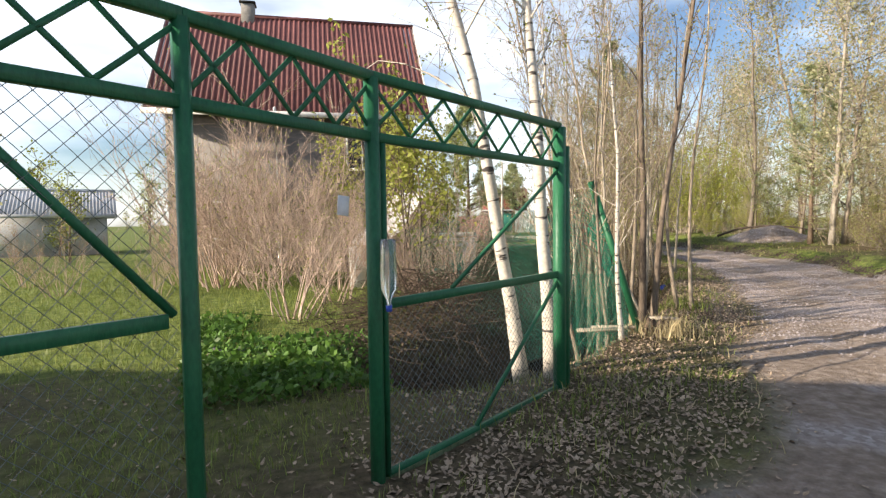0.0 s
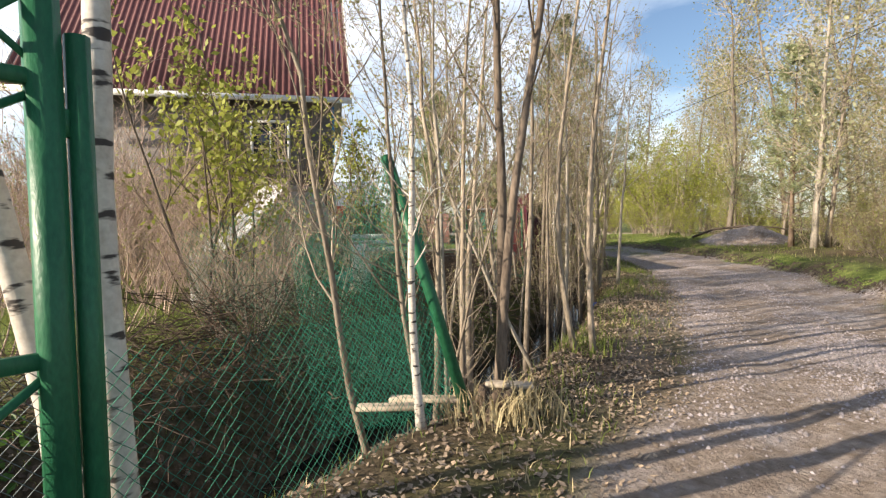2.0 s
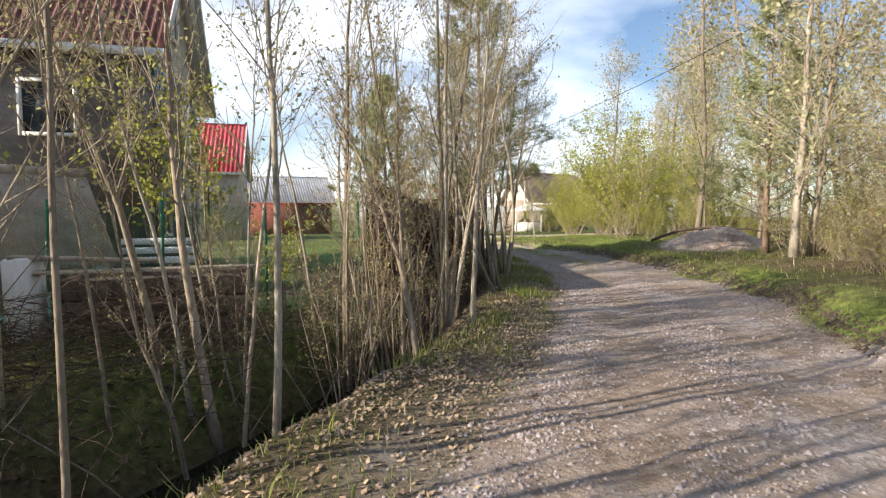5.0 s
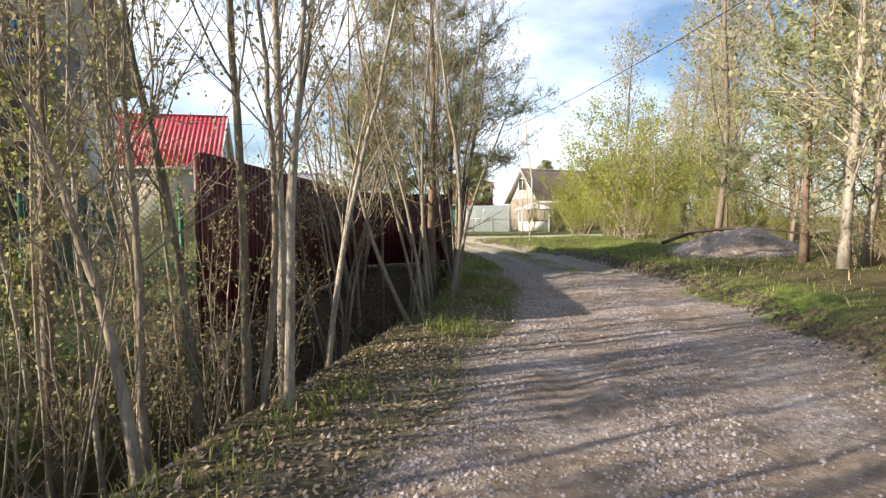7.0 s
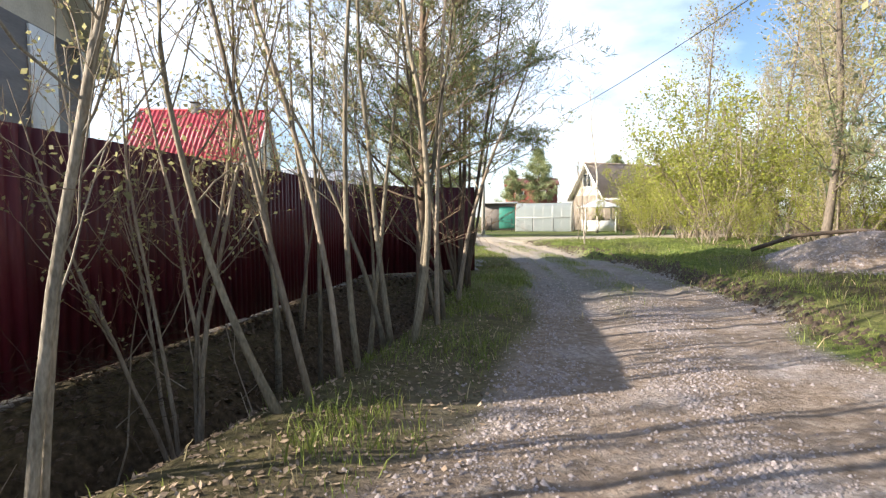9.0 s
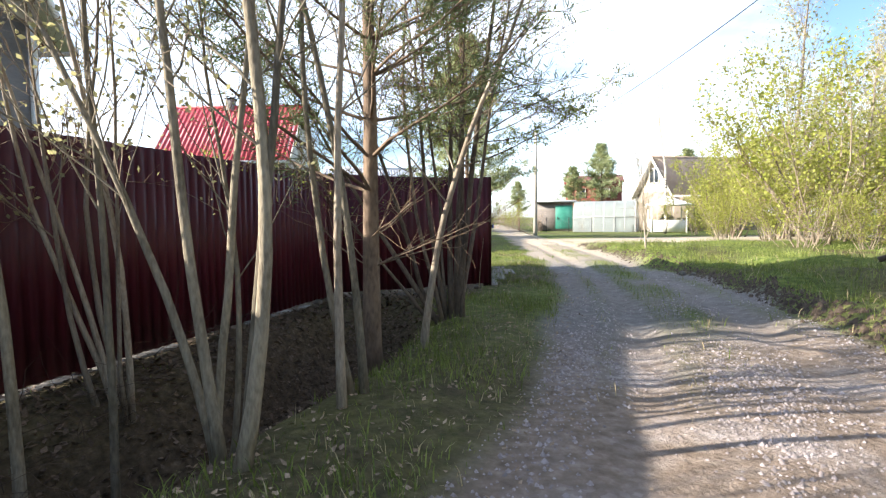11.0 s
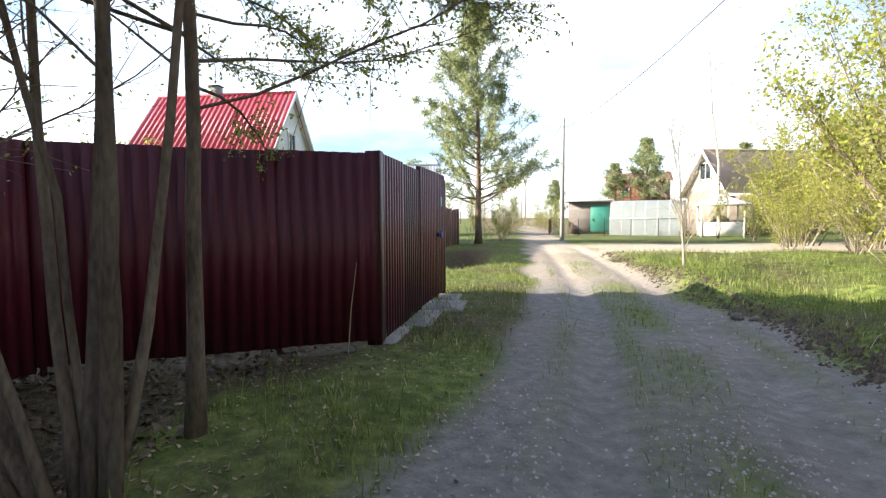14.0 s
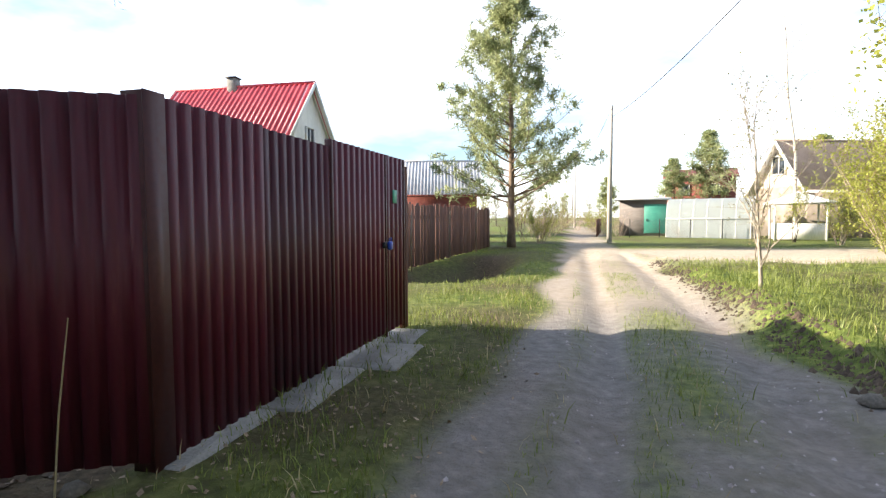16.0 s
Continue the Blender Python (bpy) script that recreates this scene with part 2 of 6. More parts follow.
def ground_mat():
    """Gravel road, mud, grass soil and litter, mixed by the sheet's own zones."""
    m = bpy.data.materials.new("ground_surface")
    m.use_nodes = True
    n, l = m.node_tree.nodes, m.node_tree.links
    p = n["Principled BSDF"]
    p.inputs["Specular IOR Level"].default_value = 0.15
    t = n.new("ShaderNodeTexCoord")

    def noisy(scale, detail=6.0, rough=0.6):
        k = n.new("ShaderNodeTexNoise")
        k.inputs["Scale"].default_value, k.inputs["Detail"].default_value, k.inputs["Roughness"].default_value = scale, detail, rough
        l.new(t.outputs["Object"], k.inputs["Vector"])
        return k.outputs["Fac"]

    def ramp(src, *stops):
        r = n.new("ShaderNodeValToRGB")
        e = r.color_ramp.elements
        while len(e) < len(stops):
            e.new(0.5)
        for k, (pos, col) in zip(e, stops):
            k.position, k.color = pos, (*col, 1)
        l.new(src, r.inputs[0])
        return r.outputs[0]

    def mixc(f, a, b):
        x = n.new("ShaderNodeMix")
        x.data_type = "RGBA"
        l.new(f, x.inputs["Factor"])
        l.new(a, x.inputs["A"])
        l.new(b, x.inputs["B"])
        return x.outputs["Result"]

    zone = n.new("ShaderNodeVertexColor")
    zone.layer_name = "zone"
    sep = n.new("ShaderNodeSeparateColor")
    l.new(zone.outputs["Color"], sep.inputs[0])
    vor = n.new("ShaderNodeTexVoronoi")
    vor.inputs["Scale"].default_value = 26
    l.new(t.outputs["Object"], vor.inputs["Vector"])
    peb = ramp(vor.outputs["Color"], (0.0, (0.2, 0.165, 0.145)), (0.5, (0.31, 0.268, 0.247)), (1.0, (0.46, 0.415, 0.395)))
    dirt = ramp(noisy(9), (0.35, (0.165, 0.125, 0.095)), (0.55, (0.25, 0.198, 0.158)), (0.7, (0.34, 0.282, 0.232)))
    patch = ramp(noisy(0.9, 4), (0.48, (0, 0, 0)), (0.66, (1, 1, 1)))
    # packed dirt, greyed and darkened so its colour carries the shade on the lane
    packed_shade = ramp(noisy(7), (0.32, (0.15, 0.137, 0.127)), (0.55, (0.215, 0.2, 0.187)), (0.72, (0.28, 0.262, 0.245)))
    road = mixc(patch, dirt, peb)
    road = mixc(zone.outputs["Alpha"], road, packed_shade)
    soil = ramp(noisy(14), (0.35, (0.045, 0.031, 0.021)), (0.6, (0.11, 0.079, 0.054)), (0.78, (0.2, 0.15, 0.104)))
    turf = ramp(noisy(6), (0.32, (0.058, 0.076, 0.02)), (0.5, (0.112, 0.152, 0.032)), (0.68, (0.23, 0.25, 0.07)))
    col = mixc(sep.outputs["Green"], soil, turf)
    col = mixc(sep.outputs["Red"], col, road)
    sand = ramp(noisy(5), (0.3, (0.36, 0.3, 0.23)), (0.7, (0.5, 0.43, 0.34)))
    col = mixc(sep.outputs["Blue"], col, sand)
    l.new(col, p.inputs["Base Color"])
    p.inputs["Roughness"].default_value = 0.93
    b1 = n.new("ShaderNodeBump")
    b1.inputs["Strength"].default_value, b1.inputs["Distance"].default_value = 0.75, 0.03
    l.new(noisy(22, 8, 0.7), b1.inputs["Height"])
    b2 = n.new("ShaderNodeBump")
    b2.inputs["Strength"].default_value, b2.inputs["Distance"].default_value = 0.45, 0.012
    l.new(vor.outputs["Distance"], b2.inputs["Height"])
    l.new(b1.outputs[0], b2.inputs["Normal"])
    l.new(b2.outputs[0], p.inputs["Normal"])
    return m


M_GROUND = ground_mat()

# ---- mesh helpers ----
class Build:
    """Gathers points and faces of one mesh in numpy arrays."""

    def __init__(self):
        self.v, self.f3, self.f4, self.n = [], [], [], 0

    def add(self, v, f):
        v, f = np.asarray(v, float).reshape(-1, 3), np.asarray(f, int)
        self.v.append(v)
        (self.f3 if f.shape[1] == 3 else self.f4).append(f + self.n)
        self.n += len(v)
        return self

    def box(self, cx, cy, cz, sx, sy, sz, rot=None, at=None, bevel=0.0):
        """A box about a centre; rot a 3x3 turn about that centre."""
        b = min(bevel, 0.45 * min(sx, sy, sz))
        h = np.array([sx, sy, sz]) / 2
        if b <= 0:
            s = np.array([[x, y, z] for x in (-1, 1) for y in (-1, 1) for z in (-1, 1)], float) * h
            f = [[0, 1, 3, 2], [4, 6, 7, 5], [0, 4, 5, 1], [2, 3, 7, 6], [0, 2, 6, 4], [1, 5, 7, 3]]
        else:
            pts, f = [], []
            for z, k in ((-h[2], b), (-h[2] + b, 0), (h[2] - b, 0), (h[2], b)):
                x, y = h[0] - k, h[1] - k
                c = b * 0.5
                pts += [[-x + c, -y, z], [x - c, -y, z], [x, -y + c, z], [x, y - c, z], [x - c, y, z], [-x + c, y, z], [-x, y - c, z], [-x, -y + c, z]]
            for r in range(3):
                for i in range(8):
                    j = (i + 1) % 8
                    f.append([r * 8 + i, r * 8 + j, r * 8 + 8 + j, r * 8 + 8 + i])
            for o, d in ((0, -1), (24, 1)):
                q = [[o, o + 1, o + 2, o + 3], [o, o + 3, o + 4, o + 7], [o + 4, o + 5, o + 6, o + 7]]
                f += [k[::d] if d < 0 else k for k in q]
            s = np.array(pts)
        if rot is not None:
            s = s @ np.asarray(rot).T
        return self.add(s + (cx, cy, cz), f)

    def tube(self, pts, radii, sides=5):
        pts = np.asarray(pts, float)
        n = len(pts)
        d = np.gradient(pts, axis=0)
        d /= np.linalg.norm(d, axis=1)[:, None] + 1e-9
        ref = np.where(np.abs(d[:, 2:3]) < 0.9, [[0, 0, 1.0]], [[1.0, 0, 0]])
        ref = np.repeat(ref[:1], n, 0) if abs(d[0, 2]) < 0.9 or abs(d[-1, 2]) > 0.5 else ref
        u = np.cross(d, ref)
        u /= np.linalg.norm(u, axis=1)[:, None] + 1e-9
        w = np.cross(d, u)
        a = np.linspace(0, 2 * np.pi, sides, endpoint=False)
        r = np.broadcast_to(np.asarray(radii, float), (n,))
        ring = pts[:, None] + r[:, None, None] * (np.cos(a)[None, :, None] * u[:, None] + np.sin(a)[None, :, None] * w[:, None])
        i = np.arange(n - 1)[:, None] * sides
        k, j = np.arange(sides)[None], (np.arange(sides)[None] + 1) % sides
        f = np.stack([i + k, i + j, i + sides + j, i + sides + k], -1).reshape(-1, 4)
        base = self.n
        self.add(ring.reshape(-1, 3), f)
        if sides >= 6:
            for o in (0, (n - 1) * sides):
                c = self.n
                self.v.append(pts[:1] if o == 0 else pts[-1:])
                self.n += 1
                g = np.stack([np.full(sides, c), base + o + k[0], base + o + j[0]], -1)
                self.f3.append(g if o else g[:, ::-1])
        return self

    def leaves(self, centres, size, rng, long=1.6, down=0.0):
        """Small folded rhombs turned at random."""
        c = np.asarray(centres, float).reshape(-1, 3)
        n = len(c)
        if not n:
            return self
        a = rng.normal(size=(n, 3))
        a[:, 2] -= down
        a /= np.linalg.norm(a, axis=1)[:, None]
        b = np.cross(a, rng.normal(size=(n, 3)))
        b /= np.linalg.norm(b, axis=1)[:, None] + 1e-9
        s = size * rng.uniform(0.6, 1.3, (n, 1))
        v = np.stack([c, c + a * s * long / 2 + b * s * 0.5, c + a * s * long, c + a * s * long / 2 - b * s * 0.5], 1)
        return self.add(v.reshape(-1, 3), np.arange(4 * n).reshape(-1, 4))

    def mesh(self, name, material, smooth=False):
        me = bpy.data.meshes.new(name)
        v = np.concatenate(self.v) if self.v else np.zeros((0, 3))
        f3 = np.concatenate(self.f3) if self.f3 else np.zeros((0, 3), int)
        f4 = np.concatenate(self.f4) if self.f4 else np.zeros((0, 4), int)
        me.vertices.add(len(v))
        me.vertices.foreach_set("co", v.ravel())
        me.loops.add(f3.size + f4.size)
        me.loops.foreach_set("vertex_index", np.concatenate([f3.ravel(), f4.ravel()]).astype(np.int32))
        me.polygons.add(len(f3) + len(f4))
        start = np.concatenate([np.arange(len(f3)) * 3, f3.size + np.arange(len(f4)) * 4]).astype(np.int32)
        me.polygons.foreach_set("loop_start", start)
        if smooth:
            me.polygons.foreach_set("use_smooth", np.ones(len(start), bool))
        me.update(calc_edges=True)
        me.validate()
        me.materials.append(material)
        return me


def thing(name, x=0, y=0, z=0, label="", category="", group="", kind="", rz=0):
    ob = new(name)
    ob.matrix_world = pose(x, y, z, 0, 0, rz)
    return tagged(ob, label, category, group, kind)


def part(name, b, material, parent, label="", smooth=False):
    me = b if isinstance(b, bpy.types.Mesh) else b.mesh(name, material, smooth)
    ob = new(name, me)
    ob.parent = parent
    if label:
        tagged(ob, label)
    return ob


def solo(name, b, material, label="", category="", kind="", smooth=False, group=""):
    return tagged(new(name, b.mesh(name, material, smooth)), label, category, group, kind)


def rotz(deg):
    c, s = math.cos(radians(deg)), math.sin(radians(deg))
    return np.array([[c, -s, 0], [s, c, 0], [0, 0, 1]])


# ---- plan: road, ditch and ground ----
EDGE = np.array([(-8, -4.5), (1.2, 1.6), (4.8, 3.5), (7.2, 5.25), (10.1, 7.55), (12.5, 9.8), (15.8, 13.5), (18.1, 17.0), (19.5, 19.7), (20.6, 22.3), (22.0, 26.4), (23.4, 32.1), (25.6, 41), (28.2, 51), (34, 75), (60, 170)])
FAR = np.array([(-5, -8.5), (4, -2.8), (9, 1.6), (15, 7.6), (18.2, 10.6), (20.0, 13.4), (21.9, 16.6), (22.9, 19.2), (23.6, 21), (24.4, 23.4), (25.1, 26.8), (26.2, 31), (27.6, 37), (28.3, 42), (30.6, 51), (36.4, 75), (62, 170)])
DITCH = np.array([(2.1, 5.3), (4.2, 4.95), (6.0, 5.9), (7.6, 6.9), (8.9, 7.85), (10.7, 9.55), (12.55, 11.45), (13.6, 12.75), (14.4, 13.75), (15.85, 15.8), (16.9, 17.3), (17.9, 19.7), (18.6, 21.4)])
PIT = np.array([(20.6, 32.0), (22.0, 36.5), (23.0, 40.0)])


def beside(px, py, line):
    """Distance to a line, positive to its left, and how far along it (0 to 1)."""
    best, side, where = np.full(px.shape, 1e9), np.zeros(px.shape), np.zeros(px.shape)
    total = np.r_[0, np.cumsum(np.linalg.norm(np.diff(line, axis=0), axis=1))]
    for k in range(len(line) - 1):
        a, d = line[k], line[k + 1] - line[k]
        q = d @ d
        s = np.clip(((px - a[0]) * d[0] + (py - a[1]) * d[1]) / q, 0, 1)
        ex, ey = px - a[0] - s * d[0], py - a[1] - s * d[1]
        dist = np.hypot(ex, ey)
        near = dist < best
        best = np.where(near, dist, best)
        side = np.where(near, np.sign(d[0] * (py - a[1]) - d[1] * (px - a[0])), side)
        where = np.where(near, (total[k] + s * math.sqrt(q)) / total[-1], where)
    return best * side, where


def wave(x, y, f, seed):
    """Cheap smooth noise, about -1 to 1."""
    r = np.random.RandomState(seed)
    out = np.zeros(np.shape(x))
    for k in range(6):
        a, p = r.uniform(0, 2 * np.pi), r.uniform(0, 6.3)
        g = f * r.uniform(0.6, 1.7)
        out = out + np.sin(g * (x * math.cos(a) + y * math.sin(a)) + p + 1.3 * np.sin(0.6 * g * (y * math.cos(a) - x * math.sin(a)) + 2 * p))
    return out / 3.2


def step(a, b, v):
    s = np.clip((v - a) / (b - a), 0, 1)
    return s * s * (3 - 2 * s)


HEAP = (28.2, 19.8)


def ground(x, y):
    """Height and the zone weights (road, grass, sand) at a place."""
    x, y = np.asarray(x, float), np.asarray(y, float)
    left, along = beside(x, y, EDGE)            # > 0 left of the road
    right, _ = beside(x, y, FAR)                # < 0 right of the road
    right = -right
    wob = 0.22 * wave(x, y, 1.6, 3)
    near = step(60, 25, np.hypot(x - 14, y - 16))
    z = 0.009 * wave(x, y, 4.0, 1) * near + 0.007 * wave(x, y, 9.0, 2) * near
    lane = step(0.15, -0.25, left + wob) * step(0.15, -0.25, right + wob)
    # wheel ruts and the grassy crown between them
    mid = left + right
    w = np.maximum(-left, 0)
    rut = np.exp(-((w - 1.0) / 0.22) ** 2) + np.exp(-((w - 2.45) / 0.25) ** 2)
    z = z - 0.05 * rut * lane * step(15, 20, y) - 0.02 * rut * lane
    # verge on the left
    z = z + 0.05 * step(0.0, 0.6, left) * step(3.0, 0.8, left)
    # bank on the right, with a broken edge
    cut = step(-0.1 + 0.5 * wob, 0.45 + 0.5 * wob, right)
    back = step(45, 30, y)
    z = z + cut * back * (0.2 + 0.1 * wave(x, y, 1.1, 5) + 0.05 * wave(x, y, 3.5, 6)) + 0.12 * step(1, 6, right) * back
    # the ditch
    d, s = beside(x, y, DITCH)
    d = d + 0.12 * wave(x, y, 2.2, 8)
    ends = step(0.0, 0.07, s) * step(1.0, 0.9, s)
    deep = 1.12 - 0.42 * step(0.55, 0.85, s)
    prof = step(-0.05, 0.95, d) * step(2.75 - 0.75 * step(0.38, 0.56, s), 1.35 - 0.2 * step(0.38, 0.56, s), d)
    z = z - deep * prof * ends
    p, ps = beside(x, y, PIT)
    z = z - 0.8 * np.exp(-(p / 0.9) ** 2) * step(0, 0.25, ps) * step(1.0, 0.7, ps)
    # gravel heap
    hx, hy = x - HEAP[0], y - HEAP[1]
    hu, hv = hx * 0.86 + hy * 0.5, -hx * 0.5 + hy * 0.86
    hr = np.sqrt((hu / 3.6) ** 2 + (hv / 2.1) ** 2) + 0.05 * wave(x, y, 2.0, 9)
    heap = step(1.0, 0.1, hr)
    z = z + 0.68 * heap + 0.05 * heap * wave(x, y, 2.6, 17)
    z = np.where(np.hypot(x - 14, y - 16) > 70, z * 0.2, z)
    # zones
    fork = step(34.5, 36.5, y + 0.2 * (x - 26)) * step(46, 43, y + 0.05 * (x - 26)) * step(23.5, 25, x)
    road = np.clip(np.maximum(lane, 0), 0, 1)
    sand = np.clip(fork * step(26, 29, x + wob * 4) + lane * step(26.5, 30.5, y + wob * 3) * 0.55, 0, 1) * step(150, 90, np.hypot(x, y))
    crown = lane * np.exp(-((w - 1.75 - 0.2 * wob) / 0.3) ** 2) * step(16, 21, y) * (0.75 + 0.5 * wave(x, y, 1.8, 11))
    road = road * (1 - 0.8 * np.clip(crown, 0, 1))
    lip = np.exp(-((w - 1.32 - 0.12 * wob) / 0.12) ** 2) + np.exp(-((w - 2.8 - 0.15 * wob) / 0.13) ** 2) + 0.6 * np.exp(-((w - 0.62 + 0.1 * wob) / 0.12) ** 2)
    road = road * (1 - 0.5 * np.clip(lip * lane * step(15.5, 19, y) * (0.6 + 0.6 * wave(x, y, 1.3, 16)), 0, 1))
    grass = np.clip(0.75 + 0.5 * wave(x, y, 1.1, 12), 0, 1)
    litter = step(2.2, 0.3, np.abs(left - 0.8)) * step(24, 14, y)
    grass = np.maximum(grass, step(4.2, 3.0, x) * step(6.6, 7.6, y) * 0.95)
    # half the turf by the gate turned to dark soil, to deepen the shade
    grass = grass * (1 - 0.5 * step(4.5, 3.5, x) * step(7.0, 6.2, y) * step(0.3, 0.8, left))
    grass = grass * (1 - 0.75 * litter) * (1 - prof * ends) * (1 - 0.8 * np.exp(-(p / 1.2) ** 2) * step(0, 0.3, ps))
    behind = step(0.2, 0.6, d) * step(5.5, 4.0, d) * step(0.54, 0.66, s) * step(1.6, 0.97, s)
    grass = grass * (1 - 0.85 * behind)
    grass = grass * (1 - 0.72 * step(0.4, 2.0, right) * step(24, 19, y))
    # paler road tone on the near verge, sunlight put into the ground colour
    road = np.maximum(road, 0.4 * step(0.7, 0.3, left) * step(-0.3, 0.1, left) * step(16, 12, y) * step(6, 9, x) * (0.8 + 0.4 * wave(x, y, 2.0, 15)))
    road = np.maximum(road, step(0.98, 0.8, hr))
    # dark soil for turf round the ditch start, painting in the shade under the brush
    start = step(-0.9, 0.0, d) * step(4.2, 3.0, d) * step(9.5, 7.5, x)
    grass = grass * (1 - 0.8 * start * step(2.0, 3.2, x))
    grass = np.maximum(grass, np.clip(crown, 0, 1) * lane)
    # where the lane is packed and its shade is painted in
    packed_shade = step(16.8, 19.5, y + 1.2 * wob - 0.3 * (w - 1.2)) * step(36, 29, y) * (0.8 + 0.3 * wave(x, y, 0.9, 14))
    return z, road, np.clip(grass, 0, 1), sand, np.clip(packed_shade, 0, 1)


def axis_steps(lo, hi, fine, reach):
    a = list(np.arange(lo, hi + 1e-6, fine))
    s = fine
    while a[-1] < hi + reach:
        s *= 1.22
        a.append(a[-1] + s)
    s = fine
    while a[0] > lo - reach:
        s *= 1.22
        a.insert(0, a[0] - s)
    return np.array(a)


xs, ys = axis_steps(-1.0, 29.0, 0.14, 900), axis_steps(1.0, 38.0, 0.14, 900)
GX, GY = np.meshgrid(xs, ys)
GZ, ZR, ZG, ZS, ZP = ground(GX, GY)
gb = Build()
nx, ny = len(xs), len(ys)
ii = (np.arange(ny - 1)[:, None] * nx + np.arange(nx - 1)[None]).ravel()
gb.add(np.stack([GX, GY, GZ], -1), np.stack([ii, ii + 1, ii + nx + 1, ii + nx], -1))
floor_sheet = solo("ground", gb, M_GROUND, "gravel lane, grassy verges and a muddy ditch", "ground", "structure", smooth=True)
zone = floor_sheet.data.color_attributes.new("zone", "FLOAT_COLOR", "POINT")
zone.data.foreach_set("color", np.stack([ZR, ZG, ZS, ZP], -1).astype(np.float32).ravel())


def gz(x, y):
    return float(ground(np.array([x]), np.array([y]))[0][0])


# standing water in the ditch
wb = Build()
run = np.array([(4.2, 6.2), (6.0, 7.15), (7.6, 8.25), (8.9, 9.2), (10.4, 10.4), (12.0, 12.0), (13.2, 13.4), (14.2, 14.6)])
half = np.array([0.3, 0.75, 0.8, 0.7, 0.75, 0.7, 0.6, 0.3])
dd = np.gradient(run, axis=0)
dd /= np.linalg.norm(dd, axis=1)[:, None]
nn = np.stack([-dd[:, 1], dd[:, 0]], 1)
va, vb_ = run + nn * half[:, None], run - nn * half[:, None]
wv = np.concatenate([np.c_[va, np.full(8, -0.78)], np.c_[vb_, np.full(8, -0.78)]])
k = np.arange(7)
wb.add(wv, np.stack([k, k + 8, k + 9, k + 1], -1))
solo("water", wb, M_WATER, "still dark water at the bottom of the ditch", "water", "structure")

# ---- the wine-red sheet fence ----
F_END, F_BEND, F_CORNER, F_GATE, F_LAST = (12.25, 14.0), (16.35, 22.2), (19.42, 22.98), (19.98, 25.1), (20.53, 26.99)


def sheet_mesh(width, height, pitch=0.13, depth=0.021, thick=0.004):
    """One trapezoid-profiled steel sheet along +x, from z 0, ribs towards -y."""
    prof, x = [(0.0, 0.0)], 0.0
    n = max(1, round(width / pitch))
    p = width / n
    for i in range(n):
        o = i * p
        prof += [(o + p * 0.17, 0.0), (o + p * 0.27, -depth), (o + p * 0.73, -depth), (o + p * 0.83, 0.0)]
    prof.append((width, 0.0))
    prof = np.array(prof)
    m = len(prof)
    v = []
    for off in (0.0, thick):
        for z in (0.0, height):
            v.append(np.c_[prof[:, 0], prof[:, 1] + off, np.full(m, z)])
    v = np.concatenate(v)
    k = np.arange(m - 1)
    f = [np.stack([k, k + 1, m + k + 1, m + k], -1), np.stack([2 * m + k + 1, 2 * m + k, 3 * m + k, 3 * m + k + 1], -1),
         np.stack([m + k, m + k + 1, 3 * m + k + 1, 3 * m + k], -1), np.stack([k + 1, k, 2 * m + k, 2 * m + k + 1], -1)]
    b = Build()
    b.add(v, np.concatenate(f))
    return b


def fence_run(name, a, b, z0, z1, label, sheets, post_every=2, top_rail=True):
    a, b = np.array(a), np.array(b)
    length = float(np.linalg.norm(b - a))
    ang = math.degrees(math.atan2(b[1] - a[1], b[0] - a[0]))
    run = thing(name, a[0], a[1], 0, label, "fence", rz=ang)
    w = length / sheets
    me = sheet_mesh(w + 0.03, z1 - z0).mesh("sheet", M_WINE)
    r = random.Random(len(name) + sheets)
    for i in range(sheets):
        s = part("sheet", me, M_WINE, run)
        s.matrix_basis = pose(i * w - 0.015, 0.007 * (i % 2) - r.uniform(0, 0.002), z0 + r.uniform(-0.012, 0.012), r.uniform(-0.3, 0.3), 0, 0)
    for z in (z0 + 0.3, z1 - 0.25):
        rb = Build()
        rb.box(length / 2, 0.032, z, length, 0.03, 0.05)
        part("rail", rb, M_WINEDARK, run)
    pb = Build()
    pb.box(0, 0.075, (z1 - 0.4) / 2, 0.05, 0.05, z1 + 0.4, bevel=0.004)
    pm = pb.mesh("post", M_WINEDARK)
    for i in range(0, sheets + 1, post_every):
        q = part("post", pm, M_WINEDARK, run)
        q.matrix_basis = pose(min(max(i * w, 0.04), length - 0.06), 0, 0)
    return run, ang


fence_run("metal_fence", F_END, F_BEND, 0.05, 2.13, "wine-red profiled steel fence standing above the ditch", 8)
fence_run("metal_fence", F_BEND, F_CORNER, 0.1, 2.13, "wine-red profiled steel fence, front run to the corner", 3)
front, gate_ang = fence_run("metal_fence", F_CORNER, F_GATE, 0.07, 2.14, "wine-red profiled steel fence beside the gate", 2)
cb = Build()
for dx, dy, sx, sy in ((0.03, -0.028, 0.16, 0.006), (-0.03, 0.05, 0.006, 0.16)):
    cb.box(dx, dy, 1.1, sx, sy, 2.12)
corner_trim = part("corner_trim", cb, M_WINEDARK, front, "folded steel corner strip")


